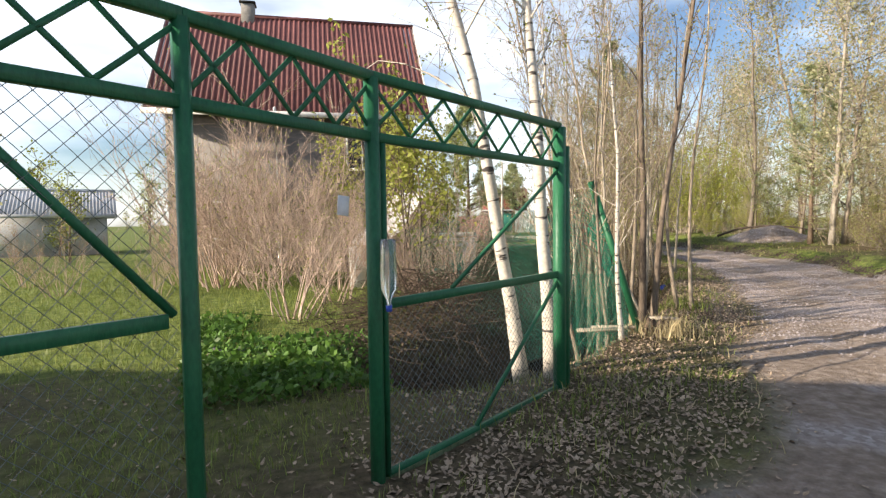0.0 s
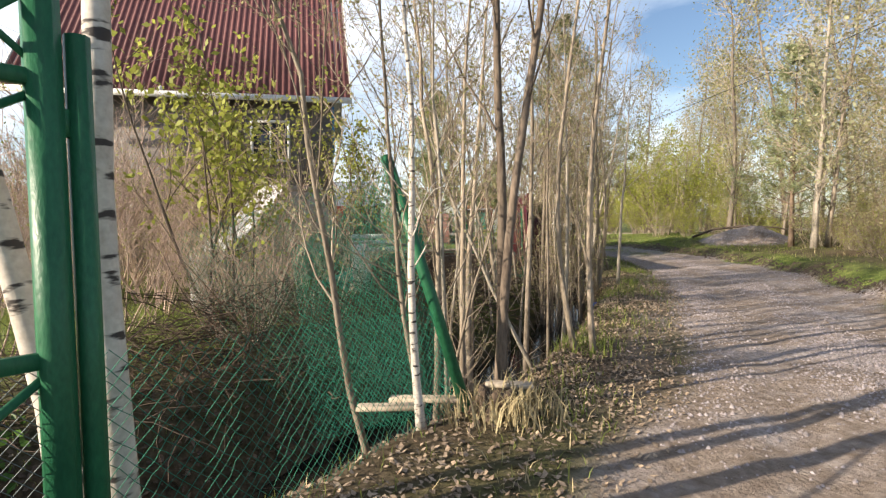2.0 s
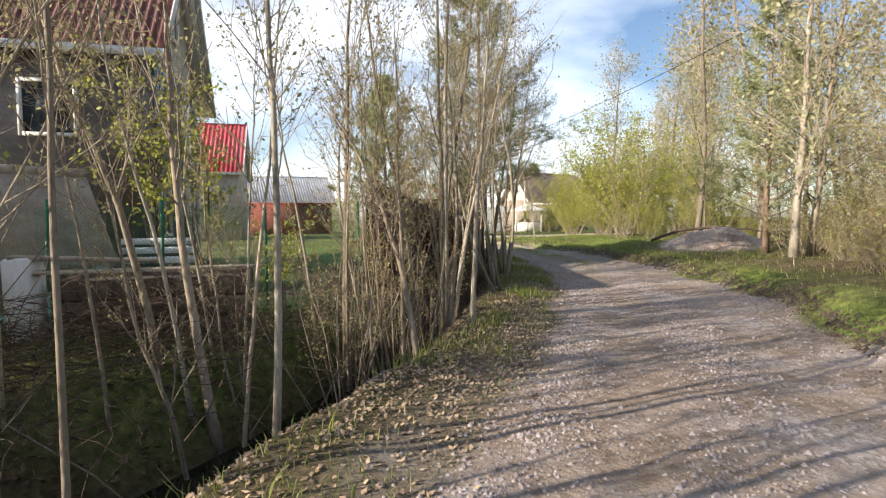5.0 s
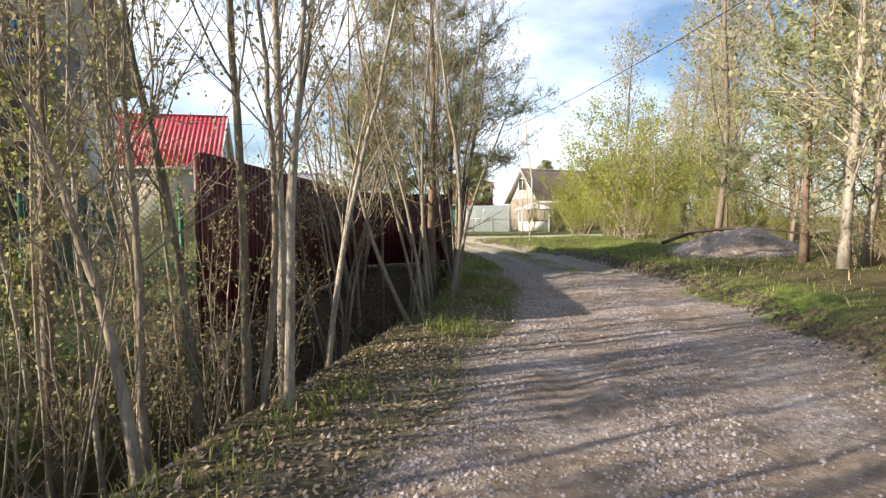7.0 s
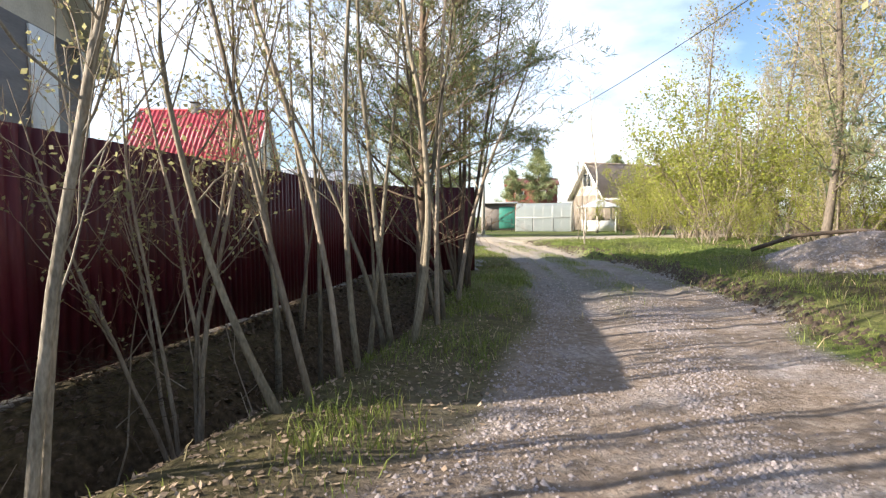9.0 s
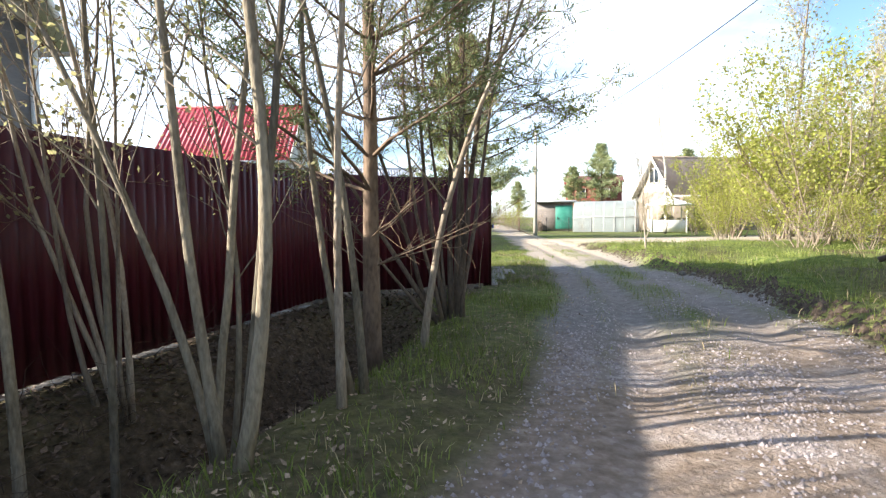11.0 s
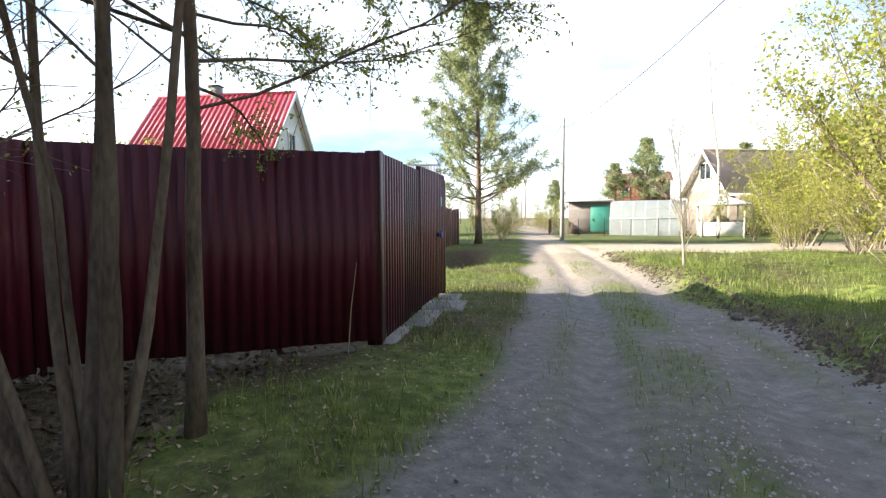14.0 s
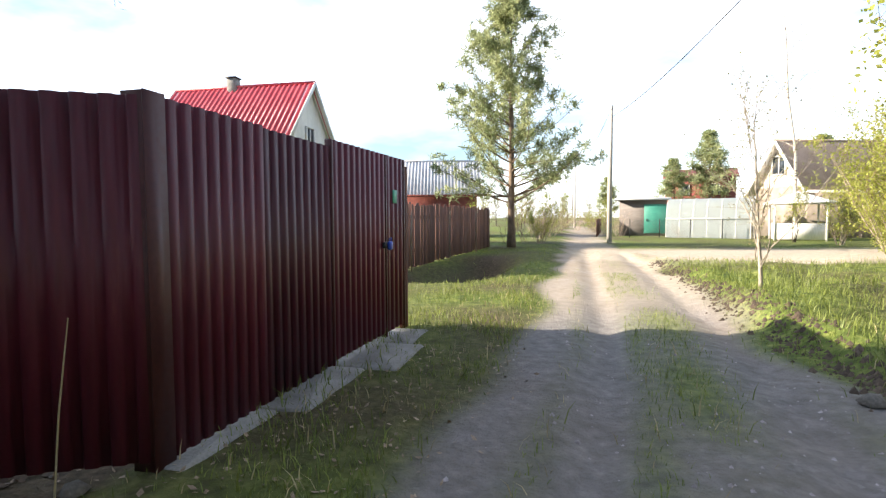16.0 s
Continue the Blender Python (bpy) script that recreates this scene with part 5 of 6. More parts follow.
def pine(seed, height, radius, first, blen, tufts, dead, name, label, needle, tuft=0.13, dens=16, slim=6.5):
    rng = np.random.RandomState(seed)
    wood, boughs, fine, tips = Build(), [], Build(), []
    n = 16
    trunk = limb(rng, (0, 0, 0), (0.0, 0.0, 1), height, n, 0.1, 0.012)
    u = np.linspace(0, 1, n + 1)
    wood.tube(trunk, radius * (1 - u * 0.93) * (1 + 0.3 * np.exp(-u * 25)), 10)
    z = first - dead
    while z < height - 0.2:
        s = z / height
        for i in range(rng.randint(3, 6)):
            a = rng.uniform(0, 6.28)
            o, _ = along(trunk, s)
            bare = z < first
            taper = min(1.0, ((1 - s) * 1.12) ** 0.75 + 0.03)
            bl = blen * taper * rng.uniform(0.6, 1.1) * (0.42 if bare else 1.0)
            br = limb(rng, o, (math.cos(a), math.sin(a), 0.15 + 0.5 * s), bl, 6, 0.12, 0.1)
            boughs.append(Build().tube(br, np.linspace(0.009 if bare else max(0.012, radius * 0.28 * (1 - s)), 0.004, 7), 5))
            for k in range(9 if bare else tufts):
                o2, d2 = along(br, rng.uniform(0.25, 1.0))
                tw = limb(rng, o2, d2 / (np.linalg.norm(d2) + 1e-9) + rng.normal(0, 0.6, 3), rng.uniform(0.25, 0.6) * min(1, bl), 3, 0.1, 0.2)
                fine.tube(tw, [0.004, 0.0035, 0.003, 0.002], 3)
                if not bare:
                    c = np.array([along(tw, q)[0] for q in rng.uniform(0.3, 1.0, dens)])
                    tips.append(c)
        z += rng.uniform(0.28, 0.5)
    ob = thing(name, 0, 0, 0, label, "tree")
    part("trunk", wood, M_PINEBARK, ob, smooth=True)
    tagged(part("branchwork", joined(boughs), M_PINEBARK, ob, smooth=True), kind="stuff")
    tagged(part("twig_spray", fine, M_TWIG, ob), kind="stuff")
    tagged(part("crown", Build().leaves(np.concatenate(tips), tuft * 1.04 / slim, rng, slim, -0.3), needle, ob), kind="stuff")
    return ob


M_PINEBARK = mat("pine_bark", (0.1, 0.07, 0.05), (0.25, 0.18, 0.125), 5, 0.9, bump=0.9, fine=30, stretch=(1, 1, 0.4), c=(0.32, 0.22, 0.15))
near_pine = pine(7, 9.0, 0.105, 2.15, 3.6, 24, 0.8, "pine_tree", "slim pine with dead lower twigs before the steel fence", M_DARKNEEDLE, tuft=0.11, dens=34, slim=12)
near_pine.matrix_basis = pose(16.9, 18.58, gz(16.9, 18.58) - 0.05, 0, -1.2, 0)
big_pine = pine(8, 12.6, 0.19, 2.0, 5.3, 16, 0.9, "pine_tree", "tall full-crowned pine beside the lane", M_NEEDLE, tuft=0.27, dens=24)
big_pine.matrix_basis = pose(24.4, 46.4, -0.05, 0, 0, 0)
far_pine = pine(9, 9.5, 0.2, 2.5, 3.6, 9, 0.5, "pine_tree", "distant pine behind the greenhouse", M_NEEDLE, tuft=0.45, dens=12)
far_pine.matrix_basis = pose(52.6, 84.0, -0.05) @ Matrix.Diagonal((1.35, 1.35, 1.2, 1))
for x, y, s in ((48.6, 84.5, 0.72), (44.0, 95.0, 0.6), (66.0, 84.0, 0.95)):
    copy_thing(far_pine, pose(x, y, -0.05, 0, 0, 70 * s) @ Matrix.Scale(s, 4))

bank_spruce = pine(12, 8.0, 0.1, 0.9, 2.5, 13, 0.2, "spruce_tree", "young light-green conifer at the edge of the wood", M_NEEDLE, tuft=0.2, dens=12)
bank_spruce.matrix_basis = pose(25.6, 15.9, gz(25.6, 15.9) - 0.05)
# birches at the gate
BIRCH[0].put(3.97, 5.12, -0.11, 0.06, 9, 20)
BIRCH[1].put(4.16, 4.92, -0.05, 0.03, 9, 140)
BIRCH[1].put(5.83, 5.85, -0.09, 0.065, 5.2, 60)
# saplings and alders, along the ditch
for i, (x, y, dx, dy, h) in enumerate(((5.6, 6.31, -0.14, 0.1, 6.0), (6.05, 6.3, -0.1, 0.02, 4.6), (6.42, 6.95, -0.01, 0.0, 6.6), (9.1, 11.4, -0.06, 0.02, 7.4))):
    SAP[i % 5].put(x, y, dx, dy, h, 67 * i)


def bent_tree(x, y, ax, ay, bx, by, r, h, seed, bark, start=0.32, branches=13):
    """A crooked ditch-side tree: its stem leans by a and curves by b, straightening above three metres."""
    rng = np.random.RandomState(seed)
    z = np.linspace(0, h, 17)
    q = np.minimum(z, 3.2)
    over = (z - q) * 0.6
    wig = 0.02 * np.cumsum(rng.normal(0, 1, (17, 2)), 0) * np.linspace(0, 1, 17)[:, None]
    px = ax * q + bx * q * q + over * (ax + 6.4 * bx) + wig[:, 0]
    py = ay * q + by * q * q + over * (ay + 6.4 * by) + wig[:, 1]
    p = grow(rng, [((0, 0, 0), np.stack([px, py, z], 1), h, r, 0)], branches, 1.9, start, 48, 5, 0.5, 3, twig_r=0.0034, spread=0.02, sub=1, sides=8, thick=0.4)
    kind = Kind("alder_tree", "crooked slender alder with grey bark and opening buds", "tree", "alders along the ditch", p, h, bark, M_CANETWIG, M_HAZE, 0.027, rng, split=True)
    return kind.put(x, y, sink=0.08)


START = [(6.62, 6.15, 0.03, -0.014, 0.025, -0.011, 0.042, 7.0), (6.98, 6.71, 0.014, -0.006, -0.005, 0.002, 0.052, 7.4), (6.53, 6.93, -0.012, 0.005, -0.006, 0.003, 0.024, 6.0),
         (7.11, 7.71, -0.024, 0.012, 0.011, -0.005, 0.036, 6.6), (8.21, 7.18, -0.217, 0.103, 0.062, -0.029, 0.031, 6.2), (8.3, 7.0, -0.079, 0.037, 0.033, -0.016, 0.03, 6.4), (7.98, 7.55, -0.488, 0.232, 0.036, -0.017, 0.025, 3.6)]
BANK = [(7.75, 8.72, -0.057, 0.028, 0.023, -0.011, 0.045, 6.4),
        (8.36, 8.41, 0.012, -0.006, 0.007, -0.003, 0.040, 6.4),
        (8, 9.42, -0.024, 0.012, -0.003, 0.001, 0.038, 6.4),
        (8.03, 10.37, 0.019, -0.010, -0.007, 0.003, 0.042, 6.4),
        (8.75, 8.45, 0.011, -0.005, -0.003, 0.002, 0.021, 6.4),
        (9.92, 9.68, 0.059, -0.029, -0.015, 0.007, 0.036, 6.4),
        (9.6, 10.92, -0.155, 0.076, 0.016, -0.008, 0.049, 5.6),
        (11.21, 12.04, -0.001, 0.001, 0.004, -0.002, 0.050, 6.4),
        (12.86, 12.43, -0.013, 0.006, -0.000, 0.000, 0.050, 6.4),
        (11.84, 11.16, -0.006, 0.003, -0.078, 0.039, 0.044, 3.4),
        (11.86, 11.56, -0.058, 0.028, 0.008, -0.004, 0.035, 5),
        (12.75, 11.45, 0.026, -0.013, 0.004, -0.002, 0.036, 4.6)]
CORNER = [(12.5, 11.82, -0.007, 0.003, 0.000, -0.000, 0.039, 6.4),
        (12.95, 12.62, -0.062, 0.026, 0.038, -0.016, 0.040, 6.4),
        (12.6, 11.9, 0.144, -0.060, -0.037, 0.016, 0.035, 4.4),
        (12.18, 11.89, -0.012, 0.005, -0.032, 0.013, 0.035, 6.4),
        (13.38, 13.21, 0.081, -0.027, 0.031, -0.011, 0.035, 6.4),
        (13.42, 13.28, 0.058, -0.020, 0.022, -0.007, 0.027, 4.2),
        (14.66, 13.93, -0.489, 0.166, 0.083, -0.028, 0.031, 4.6)]
FAN = [(14.88, 14.09, -0.227, 0.077, 0.004, -0.002, 0.024, 6.4),
        (15.16, 14.79, -0.065, 0.022, -0.044, 0.015, 0.028, 6.4),
        (15.34, 14.97, -0.112, 0.038, 0.032, -0.011, 0.029, 6.4)]
VERGE = [(16.04, 15.74, 0.222, -0.041, -0.069, 0.013, 0.041, 6.4),
        (16.05, 15.76, 0.099, -0.018, 0.011, -0.002, 0.029, 5.2),
        (15.88, 16.08, -0.124, 0.023, 0.002, -0.000, 0.035, 6.4),
        (15.84, 16.2, -0.189, 0.035, -0.061, 0.011, 0.031, 4.6),
        (15.1, 16.55, 0.032, -0.006, -0.010, 0.002, 0.030, 6.4),
        (14.63, 16.4, 0.029, -0.005, -0.031, 0.006, 0.039, 5),
        (16.58, 16.6, -0.017, 0.003, 0.008, -0.001, 0.032, 6.4),
        (16.75, 16.9, -0.041, 0.008, -0.026, 0.005, 0.032, 6.4),
        (17.4, 18.22, 0.069, -0.013, 0.071, -0.013, 0.040, 4.6),
        (15.68, 16.62, 0.100, -0.018, 0.009, -0.002, 0.034, 6), (15.7, 16.98, 0.172, -0.031, -0.055, 0.010, 0.026, 4.8), (16.67, 16.89, -0.229, 0.042, 0.043, -0.008, 0.028, 6.2)]
for k, (rows, barks) in enumerate(((START, (M_DARKBARK, M_DARKBARK, M_PALEBARK, M_BARK, M_BARK, M_BARK, M_PALEBARK)), (BANK, (M_BARK, M_BARK, M_PALEBARK)), (CORNER, (M_SHADEBARK, M_SHADEBARK, M_BARK, M_SHADEBARK, M_PALEBARK, M_PALEBARK, M_SHADEBARK)), (FAN, (M_BARK, M_BARK, M_SHADEBARK)), (VERGE, (M_SHADEBARK, M_SHADEBARK, M_SHADEBARK, M_SHADEBARK, M_SHADEBARK, M_SHADEBARK, M_BARK, M_SHADEBARK, M_BARK)))):
    for i, stem in enumerate(rows):
        bent_tree(*stem, 300 + 40 * k + i, barks[i % len(barks)], *((0.4, 18) if rows is BANK else (0.32, 13)))
# crooked thin stems crowding the far bank, and dead sticks leaning in the ditch
r = random.Random(71)
for i in range(13):
    u = (i + r.random()) / 13
    x, y = 7.6 + 4.9 * u + r.uniform(-0.5, 0.3), 9.3 + 3.3 * u + r.uniform(-0.3, 1.2)
    bent_tree(x, y, r.uniform(-0.2, 0.16), r.uniform(-0.08, 0.08), r.uniform(-0.05, 0.05), 0.0, r.uniform(0.014, 0.026), r.uniform(3.8, 6.6), 500 + i, M_PALEBARK if i % 2 else M_BARK, 0.42, 14)
for i in range(34):
    u = r.random()
    x, y = 6.8 + 8.0 * u + r.uniform(-0.2, 0.1), 7.4 + 7.6 * u + r.uniform(0.0, 0.9)
    a, e, ln = r.uniform(0, 6.28), r.uniform(0.35, 1.25), r.uniform(0.9, 2.1)
    dx, dy, dz = math.cos(a) * math.cos(e) * ln, math.sin(a) * math.cos(e) * ln, math.sin(e) * ln
    k = r.uniform(-0.12, 0.12)
    b = Build().tube([(0, 0, -0.05), (dx * 0.35 + k, dy * 0.35, dz * 0.38), (dx * 0.7, dy * 0.7 + k, dz * 0.72), (dx, dy, dz)], [r.uniform(0.007, 0.012), 0.008, 0.006, 0.003], 5)
    for v in (0.45, 0.7):
        c = r.uniform(0, 6.28)
        b.tube([(dx * v, dy * v, dz * v), (dx * v + 0.18 * math.cos(c), dy * v + 0.18 * math.sin(c), dz * v + 0.16), (dx * v + 0.3 * math.cos(c), dy * v + 0.34 * math.sin(c), dz * v + 0.34)], [0.005, 0.004, 0.002], 4)
    q = solo("dead_branch", b, M_BARK, "bare dead branch leaning out of the ditch", "branch", group="dead branches in the ditch", smooth=True)
    q.matrix_world = pose(x, y, gz(x, y))
# single thin stems on the far bank
r = random.Random(14)
for i in range(9):
    u = r.uniform(0, 1)
    x, y = 6.6 + 5.6 * u + r.uniform(-0.7, 0.4), 7.7 + 4.2 * u + r.uniform(-0.4, 1.5)
    SAP[i % 5].put(x, y, r.uniform(-0.22, 0.16), r.uniform(-0.1, 0.1), r.uniform(2.6, 5.4), r.uniform(0, 360))
# thickets of thin stems
r = random.Random(3)
for i in range(5):
    u = 0.5 + 0.125 * i
    x, y = 9.6 + 2.9 * u + r.uniform(-0.2, 0.2), 9.9 + 2.2 * u + r.uniform(0.0, 0.7)
    THIN[i % 3].put(x, y, r.uniform(-0.06, 0.06), r.uniform(-0.05, 0.05), r.uniform(2.4, 3.8), r.uniform(0, 360))
CLUMP[0].put(14.9, 17.4, -0.05, 0.0, 5.6, 75)
CLUMP[1].put(13.9, 14.9, -0.08, 0.0, 5.2, 20)

# a straight alder whose long limbs reach over the lane
rng = np.random.RandomState(45)
p = grow(rng, [((0, 0, 0), (0.02, 0.0, 1), 6.6, 0.058, 0.035)], 20, 3.9, 0.36, 14, 9, 0.6, 3, droop=0.35, twig_r=0.0042, spread=0.03, sub=2)
p = (p[0], p[1], p[2], list(p[3]))
for k in range(13):
    a, z0 = radians(10 + 8.0 * k), 2.15 + 0.15 * ((k * 5) % 13)
    br = limb(rng, (0.02, 0, z0), (math.cos(a), math.sin(a), 0.16), rng.uniform(2.3, 3.3), 8, 0.02, 0.09)
    p[1].append(Build().tube(br, np.linspace(0.013, 0.003, 9), 5))
    for j in range(62):
        o, d = along(br, rng.uniform(0.2, 1.0))
        tw = limb(rng, o, d / np.linalg.norm(d) + rng.normal(0, 0.5, 3), rng.uniform(0.15, 0.55), 3, 0.05, 0.2, 0.3)
        p[2].tube(tw, [0.0042, 0.0036, 0.0028, 0.0016], 3)
        p[3].extend(along(tw, rng.uniform(0.3, 1.0))[0] + rng.normal(0, 0.02, 3) for _ in range(11))
p = (p[0], p[1], p[2], np.array(p[3]))
REACH = Kind("alder_tree", "alder with long leafing limbs over the lane", "tree", "", p, 6.6, M_DARKBARK, M_TWIG, M_LEAF, 0.022, rng, down=0.5, long=1.8, split=True)
REACH.put(18.26, 20.66, 0.01, 0.0, 6.6, 0)
# the old many-stemmed willow before the fence corner
rng = np.random.RandomState(31)
st = [((0.0, 0.0, 0), (-0.62, 0.1, 1), 4.6, 0.036, 0.04), ((0.1, 0.05, 0), (-0.22, 0.1, 1), 5.6, 0.036, 0.04), ((0.16, 0.02, 0), (-0.02, 0.05, 1), 6.2, 0.04, 0.03),
      ((0.24, 0.06, 0), (0.12, -0.05, 1), 6.4, 0.045, 0.04), ((0.3, -0.02, 0), (0.06, 0.12, 1), 5.6, 0.034, 0.04), ((-0.05, 0.08, 0), (-0.4, -0.1, 1), 4.8, 0.035, 0.05), ((0.2, 0.1, 0), (0.3, 0.05, 1), 5.6, 0.034, 0.04),
      ((0.04, -0.04, 0), (-0.32, 0.05, 1), 5.2, 0.028, 0.06), ((0.12, 0.12, 0), (-0.12, -0.05, 1), 5.4, 0.026, 0.06), ((-0.08, 0.02, 0), (-0.8, 0.05, 1), 3.6, 0.024, 0.06)]
p = grow(rng, st, 15, 2.3, 0.38, 36, 10, 0.5, 3, droop=0.4, twig_r=0.0042, spread=0.03, sides=8, sub=2)
willow = Kind("willow_tree", "old willow with many leaning stems and drooping twigs", "tree", "", p, 6.0, M_DARKBARK, M_TWIG, M_LEAF, 0.018, rng, down=0.6, long=1.7, stem="stem")
willow.put(17.86, 19.82, 0, 0, 6.0, 0)

# ---- the garden side ----
for i in range(8):
    x, y = r.uniform(1.9, 6.6), r.uniform(8.6, 12.6)
    CANE[i % 3].put(x, y, 0, 0, r.uniform(1.5, 3.0), r.uniform(0, 360))
for i in range(11):
    x, y = r.uniform(-0.2, 4.4), r.uniform(13.5, 19.5)
    CANE[i % 3].put(x, y, 0, 0, r.uniform(3.4, 5.2), r.uniform(0, 360))
for x, y, h in ((0.4, 13.5, 1.4), (-1.4, 14.5, 1.6), (-2.6, 17, 1.8), (0.9, 15.5, 2.0), (8.0, 14.2, 1.7), (10.6, 17.0, 1.6), (4.4, 16.0, 2.6), (2.2, 15.0, 2.4), (5.2, 13.6, 2.0), (3.2, 18.6, 2.8), (6.4, 13.0, 1.6)):
    CANE[int(abs(x) * 3) % 3].put(x, y, 0, 0, h, 50 * x)
for i in range(20):
    u = i / 19
    x, y = 3.2 + 6.6 * u + r.uniform(-0.2, 0.2), 7.7 + 4.6 * u + r.uniform(-0.2, 0.7)
    BRUSH[i % 2].put(x, y, 0, 0, r.uniform(0.7, 1.2), r.uniform(0, 360), 0.1)
for x, y, h in ((4.6, 9.95, 4.6), (5.1, 10.7, 3.8), (6.2, 14.6, 4.4), (4.9, 15.2, 4.0), (8.6, 18.6, 5.0), (9.8, 19.6, 5.0), (10.8, 13.6, 1.6)):
    GREENY.put(x, y, 0, 0, h, 77 * x)
for x, y, h in ((-6, 24, 5), (-9, 27, 6), (-3.5, 27, 5), (-12, 30, 7), (-16, 28, 6), (-7, 38, 8), (-14, 42, 8), (-20, 40, 9), (3, 40, 7), (11, 38, 6), (-2, 46, 8), (0, 58, 9), (14, 64, 8), (26, 80, 7), (23, 58, 4), (22.5, 64, 4), (29.5, 66, 3.6), (33, 84, 7), (27, 96, 8), (30, 110, 9), (40, 105, 8), (48, 120, 9), (60, 118, 9), (72, 104, 9), (80, 90, 9), (27.5, 68, 5), (29, 77, 6), (31, 88, 7), (33, 99, 8), (41.5, 88, 6), (45, 99, 8), (38, 122, 9), (47, 132, 10), (36, 142, 10), (-24, 34, 8), (-18, 50, 9), (-10, 55, 9), (-5, 33, 5), (-8, 31, 4), (-11.5, 36, 7), (-27, 46, 9), (7, 44, 7), (-3, 60, 10), (5, 66, 10)):
    FARTREE[int(abs(x)) % 2].put(x, y, 0, 0, h, 37 * x)
for i in range(44):
    a = radians(r.uniform(-45, 125))
    q = r.uniform(105, 165)
    FARTREE[i % 2].put(14 + q * math.sin(a), 16 + q * math.cos(a), 0, 0, r.uniform(8, 12), r.uniform(0, 360), z=-0.2)
YELLOW[0].put(26.3, 49.2, 0, 0, 2.6, 10)
for x, y, h in ((25.9, 51.5, 2.4), (24.6, 50.4, 2.2), (27.4, 56, 2.2), (28.2, 60, 2.6), (29.6, 70, 3.2), (35.5, 78, 3.0), (33.6, 58.6, 1.8), (37.5, 57.6, 1.4), (41.5, 55.6, 1.5), (46.5, 53.5, 2.2), (48.4, 55.5, 2.8)):
    (CANE if int(x) % 2 else THIN)[int(y) % 3].put(x, y, 0, 0, h, 60 * x)

# ---- the wood and the shrubs right of the lane ----
WOOD[3].put(24.55, 14.4, 0.0, 0.01, 11.5, 30)
r = random.Random(44)


def in_wood(x0, x1):
    while True:
        x, y = r.uniform(x0, x1), r.uniform(2, 34)
        if y < 10.5 + 0.78 * (x - 15) and x - 0.85 * y > 11.0 + (0 if y < 21 else -2.8) and math.hypot(x - HEAP[0], y - HEAP[1]) > 4.4:
            return x, y


for i in range(52):
    x, y = in_wood(24.5, 46)
    WOOD[i % 3].put(x, y, r.uniform(-0.04, 0.04), r.uniform(-0.04, 0.04), r.uniform(7, 13), r.uniform(0, 360))
for i in range(14):
    x, y = in_wood(24.0, 33)
    if x - 0.85 * y < 13.2 or y > 13.0:
        x, y = 27.0 + 0.6 * i, 5.0 + 0.45 * i
    WOOD[i % 3].put(x, y, r.uniform(-0.05, 0.05), r.uniform(-0.05, 0.05), r.uniform(10, 14), r.uniform(0, 360))
for i in range(14):
    x, y = in_wood(24, 36)
    (WOOD[3] if i % 2 else WOOD[1]).put(x, y, r.uniform(-0.08, 0.08), r.uniform(-0.08, 0.08), r.uniform(3.0, 5.5), r.uniform(0, 360))
for i in range(28):
    y = r.uniform(27, 47)
    x = 18.5 + 0.82 * (y - 12.75) + r.uniform(0, 13)
    WOOD[i % 3].put(x, y, r.uniform(-0.04, 0.04), r.uniform(-0.04, 0.04), r.uniform(9, 13.5), r.uniform(0, 360))
for x, y, h in ((33.0, 21.5, 3.0), (34.0, 23.6, 4.0), (31.6, 17.0, 3.6), (30.6, 15.4, 3.2), (28.6, 14.6, 2.6), (33.4, 19.4, 3.4)):
    YELLOW[int(x) % 3].put(x, y, 0, 0, h, 90 * x)
for i, (x, y, h) in enumerate(((33.5, 32.0, 6.2), (35.2, 33.6, 6.6), (37.0, 35.2, 6.4), (35.5, 30.4, 6.6), (38.2, 32.8, 7.0), (33.6, 29.4, 5.6), (31.8, 32.6, 4.4), (36.6, 28.6, 6.6), (39.8, 36.0, 6.4), (32.2, 26.6, 4.6), (34.4, 25.6, 5.2), (36.9, 38.6, 4.2), (39.6, 42.6, 4.8), (41.0, 47.2, 4.4), (38.6, 40.2, 4.4))):
    YELLOW[i % 3].put(x, y, 0, 0, 1.15 * h, 47 * i)
for i in range(18):
    u = i / 17
    x, y = 19.5 + 11 * u + r.uniform(0, 2.4), 8.2 + 12.0 * u - r.uniform(0.0, 2.5)
    if math.hypot(x - HEAP[0], y - HEAP[1]) > 4.2:
        (YELLOW if i % 3 == 0 else THIN)[i % 3].put(x + 1.2, y - 0.6, r.uniform(-0.1, 0.1), r.uniform(-0.1, 0.1), r.uniform(1.2, 2.4), r.uniform(0, 360))
bent_tree(26.3, 28.9, -0.05, 0.0, 0.0, 0.0, 0.035, 3.1, 611, M_PALEBARK, 0.12, 30)
for x, y, h in ((30.6, 36.5, 3.4),):
    SAP[int(x) % 5].put(x, y, 0.02, 0, h, 40 * x)
BIRCH[0].put(43.0, 53.8, 0, 0, 20.0, 30)
for x, y, h in ((44.6, 52.5, 4.0), (48.0, 56.5, 5.0), (51.0, 55.0, 5.2), (40.6, 50.0, 3.4), (44.0, 47.0, 4.4), (47.0, 51.0, 4.0), (50.0, 47.0, 5.0), (46.5, 43.0, 4.2)):
    GREENY.put(x, y, 0, 0, h, 31 * x)

for i in range(26):
    x, y = in_wood(26, 42)
    WOOD[i % 2].put(x, y, r.uniform(-0.06, 0.06), r.uniform(-0.06, 0.06), r.uniform(4.5, 7.5), r.uniform(0, 360))
